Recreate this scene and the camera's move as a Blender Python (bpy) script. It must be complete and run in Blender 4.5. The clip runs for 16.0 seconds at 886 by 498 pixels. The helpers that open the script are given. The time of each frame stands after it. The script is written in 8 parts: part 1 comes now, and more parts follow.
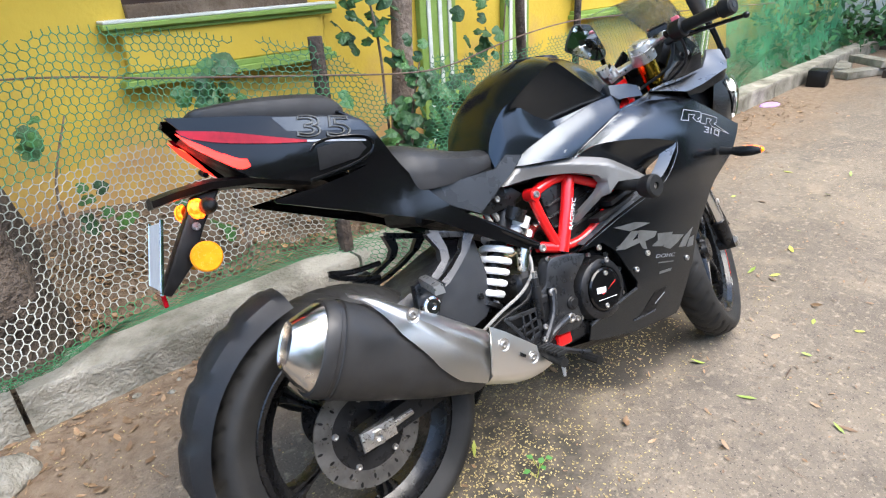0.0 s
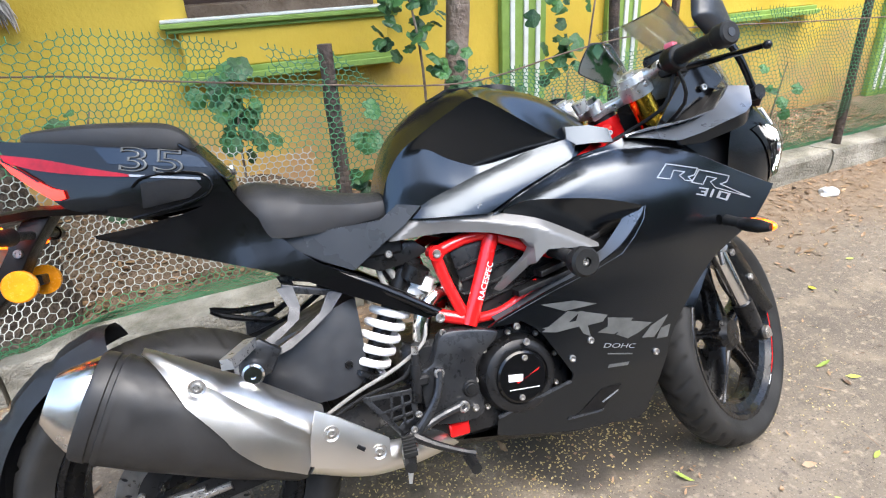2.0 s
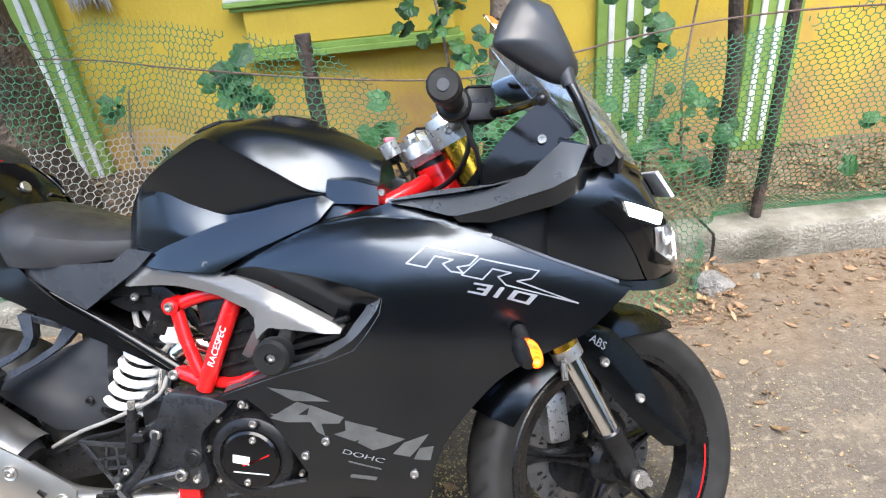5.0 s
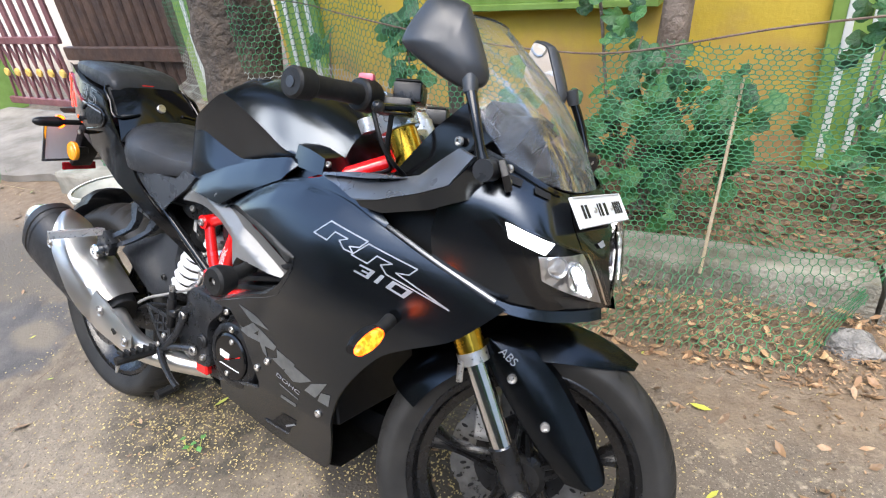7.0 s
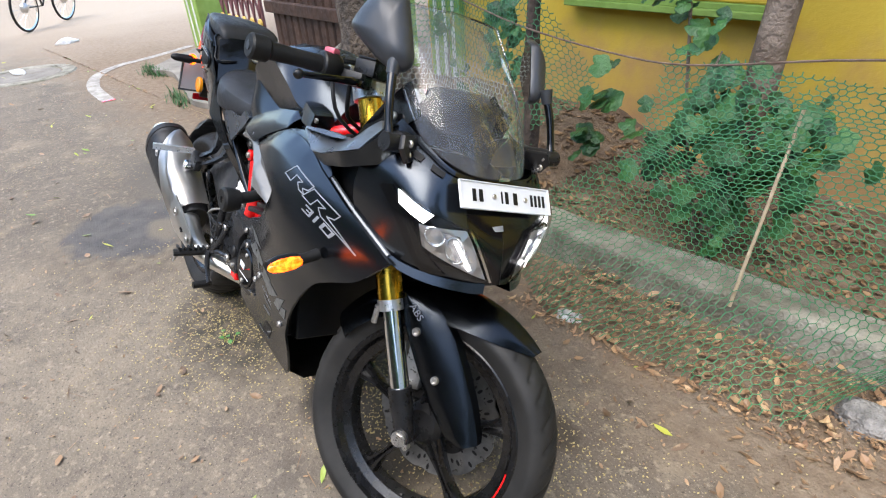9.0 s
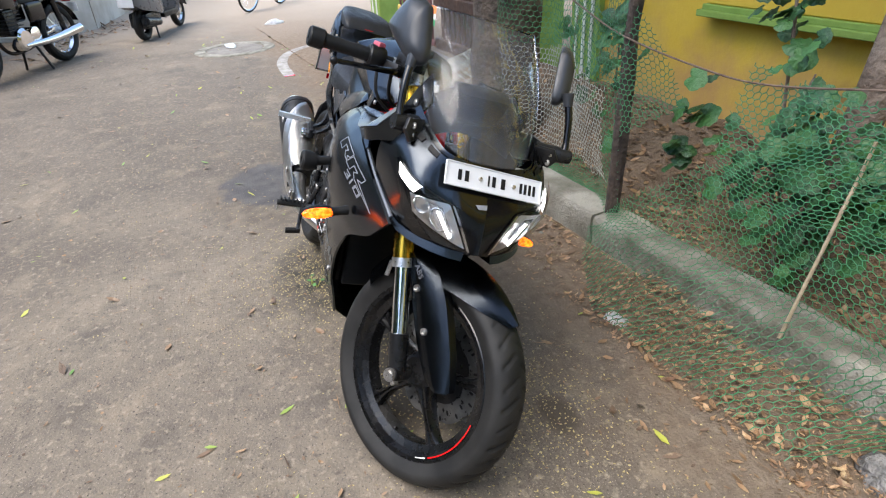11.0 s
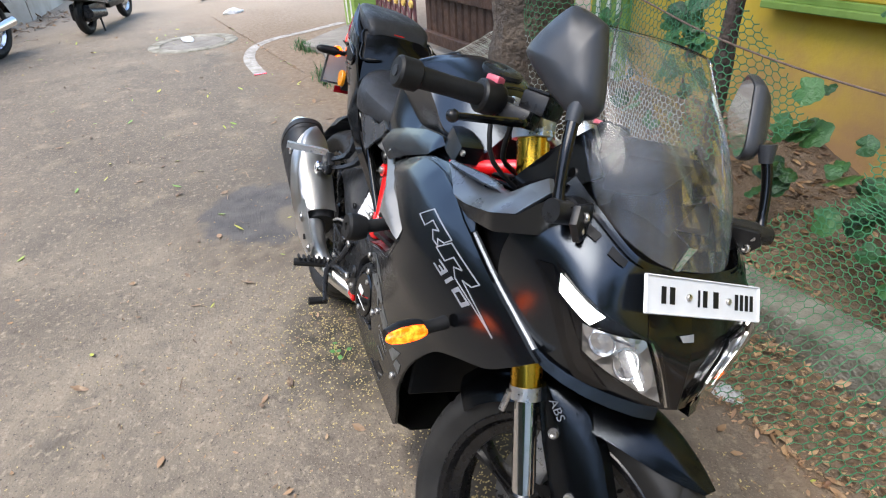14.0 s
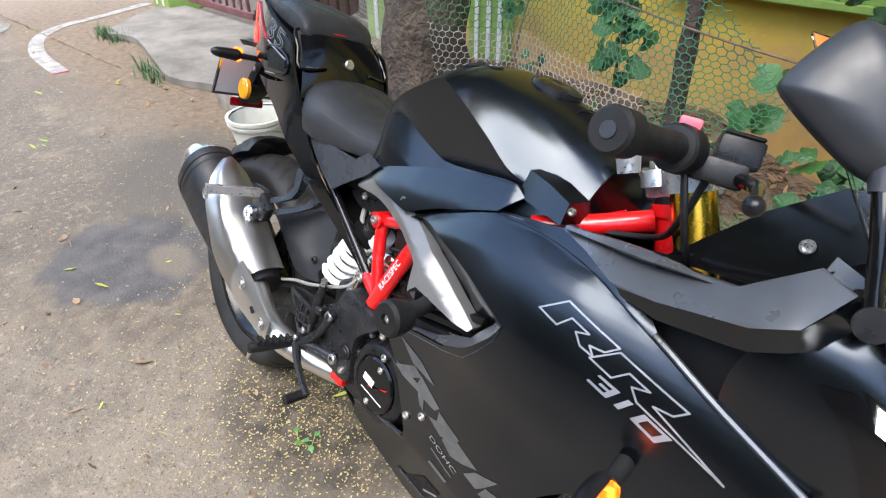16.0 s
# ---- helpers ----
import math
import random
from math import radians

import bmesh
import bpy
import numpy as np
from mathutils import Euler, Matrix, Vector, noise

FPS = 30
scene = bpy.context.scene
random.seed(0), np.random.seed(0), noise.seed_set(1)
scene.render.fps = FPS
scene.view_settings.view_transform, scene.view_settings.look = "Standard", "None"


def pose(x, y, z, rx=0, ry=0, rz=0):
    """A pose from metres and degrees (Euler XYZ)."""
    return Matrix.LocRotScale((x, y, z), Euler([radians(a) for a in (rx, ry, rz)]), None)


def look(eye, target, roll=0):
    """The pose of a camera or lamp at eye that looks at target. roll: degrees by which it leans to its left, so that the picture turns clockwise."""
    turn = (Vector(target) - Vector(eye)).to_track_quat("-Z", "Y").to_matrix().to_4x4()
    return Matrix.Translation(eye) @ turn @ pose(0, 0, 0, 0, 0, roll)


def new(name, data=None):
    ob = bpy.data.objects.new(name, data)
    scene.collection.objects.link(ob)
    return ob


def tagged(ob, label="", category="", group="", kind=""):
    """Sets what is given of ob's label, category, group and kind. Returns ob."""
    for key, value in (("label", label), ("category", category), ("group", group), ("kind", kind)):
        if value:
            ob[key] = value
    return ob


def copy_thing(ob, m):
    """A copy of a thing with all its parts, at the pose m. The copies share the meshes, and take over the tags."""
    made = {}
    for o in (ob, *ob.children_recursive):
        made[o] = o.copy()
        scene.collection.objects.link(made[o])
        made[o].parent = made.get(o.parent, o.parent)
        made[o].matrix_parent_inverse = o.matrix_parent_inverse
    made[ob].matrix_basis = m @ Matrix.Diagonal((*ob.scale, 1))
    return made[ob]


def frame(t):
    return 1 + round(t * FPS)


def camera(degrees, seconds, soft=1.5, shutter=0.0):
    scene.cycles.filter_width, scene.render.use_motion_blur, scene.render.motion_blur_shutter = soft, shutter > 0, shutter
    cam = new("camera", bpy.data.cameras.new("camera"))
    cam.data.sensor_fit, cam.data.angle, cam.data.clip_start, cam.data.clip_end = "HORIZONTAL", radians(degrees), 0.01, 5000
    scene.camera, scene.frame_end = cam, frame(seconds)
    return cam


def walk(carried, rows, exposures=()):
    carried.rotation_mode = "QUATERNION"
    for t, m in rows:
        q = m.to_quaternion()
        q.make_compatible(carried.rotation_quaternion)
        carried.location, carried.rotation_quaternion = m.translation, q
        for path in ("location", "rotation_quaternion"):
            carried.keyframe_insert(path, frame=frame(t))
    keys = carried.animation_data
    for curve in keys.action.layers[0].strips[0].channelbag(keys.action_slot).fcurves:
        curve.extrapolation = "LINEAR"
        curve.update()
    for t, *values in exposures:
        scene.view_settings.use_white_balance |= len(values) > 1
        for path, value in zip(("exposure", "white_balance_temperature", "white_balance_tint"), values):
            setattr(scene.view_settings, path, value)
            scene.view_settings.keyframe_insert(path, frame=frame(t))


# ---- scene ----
cam = camera(74.2, 16.0, 1.15)
PATH = [
    (0, (-0.38, -0.975, 1.183), (0.625, 0.521, 0.315), -3.3),
    (0.5, (-0.257, -0.989, 1.194), (0.631, 0.578, 0.326), -4.3),
    (1, (-0.071, -1.044, 1.198), (0.679, 0.597, 0.335), -3.4),
    (1.5, (0.094, -1.076, 1.192), (0.704, 0.629, 0.343), -4.4),
    (2, (0.257, -1.022, 1.193), (0.782, 0.705, 0.33), -3.3),
    (2.5, (0.392, -0.989, 1.205), (0.83, 0.751, 0.32), -3.2),
    (3, (0.573, -1.015, 1.209), (0.86, 0.76, 0.333), -4.4),
    (3.5, (0.764, -1.04, 1.21), (0.876, 0.757, 0.34), -4.3),
    (4, (0.93, -0.959, 1.204), (0.932, 0.843, 0.337), -3.9),
    (4.5, (1.058, -0.877, 1.215), (0.946, 0.902, 0.308), -4.3),
    (4.7, (1.108, -0.861, 1.22), (0.95, 0.904, 0.293), -5.2),
    (6.8, (1.685, -0.668, 1.249), (0.694, 0.741, 0.234), -6.9),
    (7, (1.741, -0.644, 1.247), (0.683, 0.719, 0.234), -7.3),
    (7.5, (1.901, -0.607, 1.254), (0.686, 0.608, 0.232), -7.7),
    (8, (2.029, -0.576, 1.256), (0.699, 0.527, 0.249), -8.1),
    (8.5, (2.096, -0.504, 1.244), (0.718, 0.531, 0.229), -6.8),
    (9, (2.156, -0.447, 1.25), (0.726, 0.518, 0.238), -4.0),
    (9.5, (2.23, -0.405, 1.254), (0.731, 0.444, 0.238), -4.6),
    (9.7, (2.281, -0.381, 1.257), (0.737, 0.394, 0.249), -4.8),
    (11.8, (2.499, -0.208, 1.278), (0.812, 0.221, 0.294), -3.2),
    (12, (2.491, -0.217, 1.277), (0.798, 0.199, 0.297), -3.3),
    (12.5, (2.4, -0.264, 1.276), (0.702, 0.14, 0.299), -3.0),
    (13, (2.247, -0.325, 1.277), (0.569, 0.14, 0.293), -3.8),
    (13.5, (2.064, -0.345, 1.274), (0.404, 0.18, 0.289), -3.7),
    (14, (1.893, -0.355, 1.27), (0.295, 0.247, 0.229), -3.6),
    (14.5, (1.733, -0.404, 1.259), (0.213, 0.35, 0.2), -1.1),
    (15, (1.6, -0.475, 1.273), (0.17, 0.414, 0.193), -2.2),
    (15.5, (1.51, -0.518, 1.27), (0.151, 0.46, 0.175), -1.0),
    (16, (1.373, -0.524, 1.261), (0.109, 0.542, 0.136), -0.6),
]
walk(cam, [(t, look(eye, target, roll)) for t, eye, target, roll in PATH], [(0, 2.2), (4.5, 2.3), (8, 1.95), (12.5, 1.58), (16, 1.95)])

from mathutils.geometry import tessellate_polygon
# world and light: an overcast day under street trees
world = bpy.data.worlds.new("overcast_sky")
scene.world = world
world.use_nodes = True
wt = world.node_tree
sky = wt.nodes.new("ShaderNodeTexSky")
sky.sky_type = "NISHITA"
sky.sun_disc = False
sky.sun_elevation = radians(66)
sky.sun_rotation = radians(150)
sky.air_density, sky.dust_density = 1.15, 1.3
wt.links.new(sky.outputs["Color"], wt.nodes["Background"].inputs["Color"])
wt.nodes["Background"].inputs["Strength"].default_value = 0.15
sun = new("sun", bpy.data.lights.new("sun", "SUN"))
sun.data.energy, sun.data.angle, sun.data.color = 1.7, radians(52), (1.0, 0.94, 0.86)
sun.matrix_world = look((0.6, -2.1, 5.0), (0, 0, 0))


# ---- materials ----
def nodes_of(name):
    m = bpy.data.materials.new(name)
    m.use_nodes = True
    t = m.node_tree
    return m, t, t.nodes["Principled BSDF"]


def tint(t, c1, c2, fac):
    """A mix of two colours by the socket fac."""
    n = t.nodes.new("ShaderNodeMix")
    n.data_type = "RGBA"
    for i, c in ((6, c1), (7, c2)):
        if isinstance(c, tuple):
            n.inputs[i].default_value = (*c, 1)
        else:
            t.links.new(c, n.inputs[i])
    t.links.new(fac, n.inputs[0])
    return n.outputs[2]


def grain(t, scale, detail=4, lo=0.35, hi=0.65, rough=0.6):
    """Noise in the object's own metres, stretched between lo and hi."""
    co = t.nodes.get("co") or t.nodes.new("ShaderNodeTexCoord")
    co.name = "co"
    n = t.nodes.new("ShaderNodeTexNoise")
    n.inputs["Scale"].default_value, n.inputs["Detail"].default_value, n.inputs["Roughness"].default_value = scale, detail, rough
    t.links.new(co.outputs["Object"], n.inputs["Vector"])
    r = t.nodes.new("ShaderNodeMapRange")
    r.inputs[1].default_value, r.inputs[2].default_value = lo, hi
    t.links.new(n.outputs["Fac"], r.inputs[0])
    return r.outputs[0]


def relief(t, bsdf, height, strength, distance):
    b = t.nodes.new("ShaderNodeBump")
    b.inputs["Strength"].default_value, b.inputs["Distance"].default_value = strength, distance
    t.links.new(height, b.inputs["Height"])
    t.links.new(b.outputs["Normal"], bsdf.inputs["Normal"])
    return b


def surface(name, c1, c2, scale=8, rough=0.5, metal=0.0, fine=150, bump=0.0, dist=0.002, spread=0.12, coat=0.0, spec=0.5, tinge=(1.0, 1.0, 1.0)):
    """A worn surface: two colours in patches, fine grain in roughness and relief."""
    m, t, b = nodes_of(name)
    col = tint(t, c1, c2, grain(t, scale))
    t.links.new(col, b.inputs["Base Color"])
    r = t.nodes.new("ShaderNodeMapRange")
    r.inputs[3].default_value, r.inputs[4].default_value = max(0.02, rough - spread), min(1, rough + spread)
    t.links.new(grain(t, scale * 3), r.inputs[0])
    t.links.new(r.outputs[0], b.inputs["Roughness"])
    b.inputs["Metallic"].default_value = metal
    b.inputs["Coat Weight"].default_value = coat
    b.inputs["Coat Roughness"].default_value = 0.15 if rough > 0.25 else 0.06
    b.inputs["Specular IOR Level"].default_value = spec
    b.inputs["Specular Tint"].default_value = (*tinge, 1)
    if bump:
        relief(t, b, grain(t, fine, 3), bump, dist)
    return m


def glow(name, colour, strength):
    m, t, b = nodes_of(name)
    b.inputs["Base Color"].default_value = (*colour, 1)
    b.inputs["Emission Color"].default_value = (*colour, 1)
    b.inputs["Emission Strength"].default_value = strength
    b.inputs["Roughness"].default_value = 0.2
    return m


def clear(name, colour, rough=0.02):
    m, t, b = nodes_of(name)
    b.inputs["Base Color"].default_value = (*colour, 1)
    b.inputs["Transmission Weight"].default_value = 1.0
    b.inputs["Roughness"].default_value = rough
    b.inputs["IOR"].default_value = 1.15
    return m


M = {}
# the satin's specular tint puts the sky's blue into its highlights
M["satin"] = surface("satin_black_paint", (0.0018, 0.0021, 0.0028), (0.0028, 0.0032, 0.004), 3, 0.225, 0.0, 900, 0.02, 0.0003, 0.03, 0.0, 0.78, (0.78, 0.88, 1.0))
M["gloss"] = surface("gloss_black_paint", (0.003, 0.003, 0.0034), (0.005, 0.005, 0.0055), 5, 0.12, 0.0, spread=0.04, spec=0.42)
M["plastic"] = surface("textured_black_plastic", (0.005, 0.005, 0.0053), (0.009, 0.009, 0.0093), 12, 0.42, 0.0, 1400, 0.2, 0.0005, spec=0.3)
M["castblack"] = surface("black_cast_metal", (0.008, 0.008, 0.0085), (0.02, 0.02, 0.021), 14, 0.33, 0.3, 700, 0.15, 0.0005, spec=0.4)
M["bluegrey"] = surface("blue_grey_satin_paint", (0.05, 0.056, 0.066), (0.068, 0.075, 0.086), 5, 0.28, 0.4, 800, 0.02, 0.0004, 0.05)
M["greypaint"] = surface("dark_grey_satin_paint", (0.115, 0.124, 0.138), (0.14, 0.15, 0.165), 5, 0.3, 0.6, 800, 0.02, 0.0004, 0.05)
M["silver"] = surface("satin_silver_paint", (0.155, 0.154, 0.152), (0.195, 0.194, 0.19), 6, 0.4, 0.3, 900, 0.03, 0.0003, 0.06)
M["steel"] = surface("brushed_steel", (0.74, 0.72, 0.68), (0.82, 0.8, 0.765), 3, 0.37, 1.0, 900, 0.04, 0.0003, spread=0.05)
M["polished"] = surface("polished_heat_tinged_steel", (0.68, 0.62, 0.56), (0.8, 0.76, 0.71), 5, 0.2, 1.0, spread=0.08)
M["greyplastic"] = surface("grey_black_moulded_plastic", (0.022, 0.0235, 0.027), (0.032, 0.0345, 0.039), 11, 0.4, 0.0, 1300, 0.15, 0.0005, spec=0.55)
M["castgrey"] = surface("dark_grey_cast_alloy", (0.026, 0.0275, 0.031), (0.052, 0.054, 0.058), 18, 0.34, 0.6, 600, 0.12, 0.0004)
M["disc"] = surface("worn_disc_steel", (0.15, 0.148, 0.145), (0.24, 0.236, 0.23), 25, 0.38, 0.9)
M["chrome"] = surface("polished_metal", (0.7, 0.7, 0.7), (0.78, 0.78, 0.78), 20, 0.12, 1.0, spread=0.06)
M["bolt"] = surface("zinc_bolt", (0.42, 0.4, 0.38), (0.55, 0.53, 0.5), 90, 0.35, 0.9)
M["aluminium"] = surface("cast_aluminium", (0.5, 0.5, 0.5), (0.62, 0.62, 0.61), 30, 0.36, 0.9, 600, 0.12, 0.0005)
M["gold"] = surface("anodised_gold", (0.62, 0.34, 0.03), (0.72, 0.42, 0.05), 15, 0.24, 1.0, spread=0.05)
M["red"] = surface("gloss_red_paint", (0.62, 0.006, 0.008), (0.7, 0.012, 0.012), 6, 0.22, 0.0, spread=0.06, coat=0.5)
M["white"] = surface("white_paint", (0.72, 0.72, 0.72), (0.82, 0.82, 0.81), 20, 0.35)
M["seat"] = surface("black_seat_vinyl", (0.015, 0.015, 0.016), (0.026, 0.026, 0.0275), 9, 0.45, 0.0, 1600, 0.3, 0.0006, spec=0.4)
M["rubber"] = surface("black_rubber", (0.006, 0.006, 0.006), (0.013, 0.0127, 0.012), 14, 0.55, 0.0, 500, 0.2, 0.0006, spec=0.3)
M["muffler"] = surface("matt_black_muffler", (0.013, 0.0125, 0.0125), (0.021, 0.02, 0.0197), 9, 0.5, 0.1, 700, 0.1, 0.0004)
M["decal"] = surface("silver_grey_decal", (0.22, 0.235, 0.26), (0.3, 0.315, 0.34), 40, 0.4, 0.3)
M["decal_dark"] = surface("dim_grey_decal", (0.08, 0.083, 0.081), (0.125, 0.128, 0.125), 25, 0.45, 0.2)
M["redlens"] = surface("red_lens", (0.2, 0.002, 0.006), (0.34, 0.005, 0.014), 24, 0.14, spec=0.35)
M["redglow"] = glow("lit_tail_lamp", (1.0, 0.018, 0.01), 1.3)


def amber_material():
    m, t, b = nodes_of("lit_amber_indicator")
    col = tint(t, (1.0, 0.06, 0.001), (1.0, 0.17, 0.012), grain(t, 95, 2, 0.42, 0.62))
    t.links.new(col, b.inputs["Base Color"])
    t.links.new(col, b.inputs["Emission Color"])
    b.inputs["Emission Strength"].default_value = 1.35
    b.inputs["Roughness"].default_value = 0.15
    return m


M["amber"] = amber_material()
M["wheelblack"] = surface("satin_black_cast_wheel", (0.003, 0.003, 0.0034), (0.006, 0.006, 0.0065), 12, 0.27, 0.0, 700, 0.05, 0.0004, 0.06, spec=0.5)
M["amberlens"] = surface("amber_reflector", (0.8, 0.28, 0.01), (0.9, 0.34, 0.015), 60, 0.2, coat=0.5)
M["drl"] = glow("lit_daytime_lamp", (1.0, 0.98, 0.95), 3.0)
M["lamp"] = surface("lamp_glass", (0.3, 0.31, 0.34), (0.75, 0.77, 0.8), 70, 0.12, 0.7)
def thin_pane(name, colour, rough, haze=0.0):
    """Thin clear plastic: lets light straight through and mirrors more at a slant."""
    m, t, b = nodes_of(name)
    see = t.nodes.new("ShaderNodeBsdfTransparent")
    see.inputs["Color"].default_value = (*colour, 1)
    gloss = t.nodes.new("ShaderNodeBsdfGlossy")
    gloss.inputs["Roughness"].default_value = rough
    fr = t.nodes.new("ShaderNodeFresnel")
    fr.inputs["IOR"].default_value = 1.42
    mix = t.nodes.new("ShaderNodeMixShader")
    t.links.new(fr.outputs[0], mix.inputs[0])
    t.links.new(see.outputs[0], mix.inputs[1])
    t.links.new(gloss.outputs[0], mix.inputs[2])
    # grey diffuse film: scuffs, and the sky's pale reflection put into the colour
    if haze:
        dull = t.nodes.new("ShaderNodeBsdfDiffuse")
        dull.inputs["Color"].default_value = (0.62, 0.64, 0.66, 1)
        scuff_sheen = t.nodes.new("ShaderNodeMapRange")
        scuff_sheen.inputs[3].default_value, scuff_sheen.inputs[4].default_value = haze * 0.5, haze * 1.6
        t.links.new(grain(t, 9, 6, 0.4, 0.75), scuff_sheen.inputs[0])
        worn = t.nodes.new("ShaderNodeMixShader")
        t.links.new(scuff_sheen.outputs[0], worn.inputs[0])
        t.links.new(mix.outputs[0], worn.inputs[1])
        t.links.new(dull.outputs[0], worn.inputs[2])
        mix = worn
    t.links.new(mix.outputs[0], t.nodes["Material Output"].inputs["Surface"])
    return m


def facet_material():
    """Polished reflector broken into small facets."""
    m, t, b = nodes_of("faceted_reflector")
    co = t.nodes.new("ShaderNodeTexCoord")
    v = t.nodes.new("ShaderNodeTexVoronoi")
    v.inputs["Scale"].default_value = 45
    t.links.new(co.outputs["Object"], v.inputs["Vector"])
    b.inputs["Base Color"].default_value = (0.8, 0.82, 0.85, 1)
    b.inputs["Metallic"].default_value, b.inputs["Roughness"].default_value = 1.0, 0.3
    relief(t, b, v.outputs["Distance"], 0.7, 0.006)
    return m


M["facets"] = facet_material()
M["screen"] = thin_pane("clear_windscreen", (0.93, 0.945, 0.94), 0.08, 0.065)
M["lens"] = thin_pane("clear_lamp_lens", (0.95, 0.95, 0.96), 0.03)
M["mirror"] = surface("mirror_glass", (0.8, 0.8, 0.8), (0.82, 0.82, 0.82), 5, 0.03, 1.0, spread=0.01)
M["cable"] = surface("grey_cable", (0.2, 0.193, 0.18), (0.28, 0.27, 0.25), 60, 0.5)


def road_material():
    m, t, b = nodes_of("worn_asphalt")
    base = tint(t, (0.094, 0.077, 0.059), (0.158, 0.13, 0.1), grain(t, 1.3, 6, 0.3, 0.7))
    pale = tint(t, base, (0.222, 0.184, 0.137), grain(t, 0.5, 5, 0.48, 0.72))
    mid = tint(t, pale, (0.096, 0.080, 0.061), grain(t, 11, 6, 0.5, 0.8))
    dust = tint(t, mid, (0.24, 0.194, 0.14), grain(t, 4.3, 7, 0.54, 0.76))
    stone = tint(t, dust, (0.28, 0.238, 0.185), grain(t, 190, 3, 0.58, 0.68))
    pit = tint(t, stone, (0.04, 0.034, 0.027), grain(t, 115, 4, 0.59, 0.68))
    blot = tint(t, pit, (0.067, 0.058, 0.047), grain(t, 2.6, 6, 0.56, 0.76))
    blot = tint(t, blot, (0.3, 0.25, 0.185), grain(t, 38, 5, 0.55, 0.72))
    blot = tint(t, blot, (0.075, 0.063, 0.05), grain(t, 27, 6, 0.58, 0.74))
    # dusty soil along the kerb
    geo = t.nodes.new("ShaderNodeNewGeometry")
    sep = t.nodes.new("ShaderNodeSeparateXYZ")
    t.links.new(geo.outputs["Position"], sep.inputs[0])

    def calc(op, a, c):
        n = t.nodes.new("ShaderNodeMath")
        n.operation = op
        for i, v in enumerate((a, c)):
            if isinstance(v, (int, float)):
                n.inputs[i].default_value = v
            else:
                t.links.new(v, n.inputs[i])
        return n.outputs[0]

    edge = calc("SUBTRACT", sep.outputs["Y"], calc("MULTIPLY", sep.outputs["X"], 0.12))
    edge = calc("ADD", edge, calc("MULTIPLY", grain(t, 3.5, 5, 0.2, 0.8), 0.5))
    soil = t.nodes.new("ShaderNodeMapRange")
    soil.inputs[1].default_value, soil.inputs[2].default_value = 0.5, 1.0
    t.links.new(edge, soil.inputs[0])
    dirt = tint(t, (0.126, 0.085, 0.052), (0.200, 0.148, 0.100), grain(t, 20, 5))
    col = tint(t, blot, dirt, soil.outputs[0])

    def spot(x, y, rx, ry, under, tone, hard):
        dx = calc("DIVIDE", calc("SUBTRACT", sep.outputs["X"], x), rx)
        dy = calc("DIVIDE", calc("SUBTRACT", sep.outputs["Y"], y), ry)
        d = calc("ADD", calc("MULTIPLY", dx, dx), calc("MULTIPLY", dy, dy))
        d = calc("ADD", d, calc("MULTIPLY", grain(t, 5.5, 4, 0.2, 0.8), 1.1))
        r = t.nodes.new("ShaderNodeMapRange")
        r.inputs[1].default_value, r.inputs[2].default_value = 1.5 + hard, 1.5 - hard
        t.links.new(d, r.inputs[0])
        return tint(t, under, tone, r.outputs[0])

    # brown damp rim, then the grey tar patch with a dusty island
    col = spot(-0.66, -0.24, 0.46, 0.36, col, tint(t, (0.105, 0.083, 0.061), (0.19, 0.155, 0.115), grain(t, 14, 6, 0.4, 0.65)), 0.55)
    col = spot(-0.78, -0.26, 0.33, 0.29, col, tint(t, (0.065, 0.061, 0.060), (0.122, 0.112, 0.102), grain(t, 9, 6, 0.4, 0.75)), 0.16)
    col = spot(-0.66, -0.14, 0.13, 0.08, col, (0.15, 0.126, 0.098), 0.45)
    col = spot(0.75, -1.5, 0.3, 0.14, col, (0.089, 0.070, 0.052), 0.6)
    # two darker ovals below the motorcycle, the first one mottled
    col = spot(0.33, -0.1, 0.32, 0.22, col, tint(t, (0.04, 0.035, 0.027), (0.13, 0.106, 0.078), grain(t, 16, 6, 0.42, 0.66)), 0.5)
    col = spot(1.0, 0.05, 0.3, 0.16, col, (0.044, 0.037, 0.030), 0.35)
    col = spot(1.38, 0.4, 0.09, 0.05, col, (0.07, 0.055, 0.04), 0.55)
    col = spot(-1.4, 0.2, 0.5, 0.35, col, (0.1, 0.086, 0.07), 0.6)
    # paler far down the street: the far end's brightness is put into the colour
    far = t.nodes.new("ShaderNodeMapRange")
    far.inputs[1].default_value, far.inputs[2].default_value = -4.5, -8.5
    t.links.new(calc("ADD", sep.outputs["X"], calc("MULTIPLY", grain(t, 0.9, 5, 0.2, 0.8), 1.5)), far.inputs[0])
    col = tint(t, col, (0.311, 0.255, 0.194), far.outputs[0])
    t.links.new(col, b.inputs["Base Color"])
    b.inputs["Roughness"].default_value = 0.85
    relief(t, b, grain(t, 95, 6, 0.25, 0.75), 0.65, 0.005)
    return m


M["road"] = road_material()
M["soil"] = surface("dry_soil", (0.11, 0.075, 0.047), (0.2, 0.145, 0.1), 7, 0.95, 0, 60, 0.6, 0.01)
M["concrete"] = surface("weathered_concrete", (0.13, 0.122, 0.092), (0.34, 0.32, 0.27), 5, 0.9, 0, 70, 0.7, 0.007)
M["apron"] = surface("grey_cement_apron", (0.13, 0.116, 0.099), (0.23, 0.21, 0.183), 3.5, 0.9, 0, 60, 0.4, 0.005)


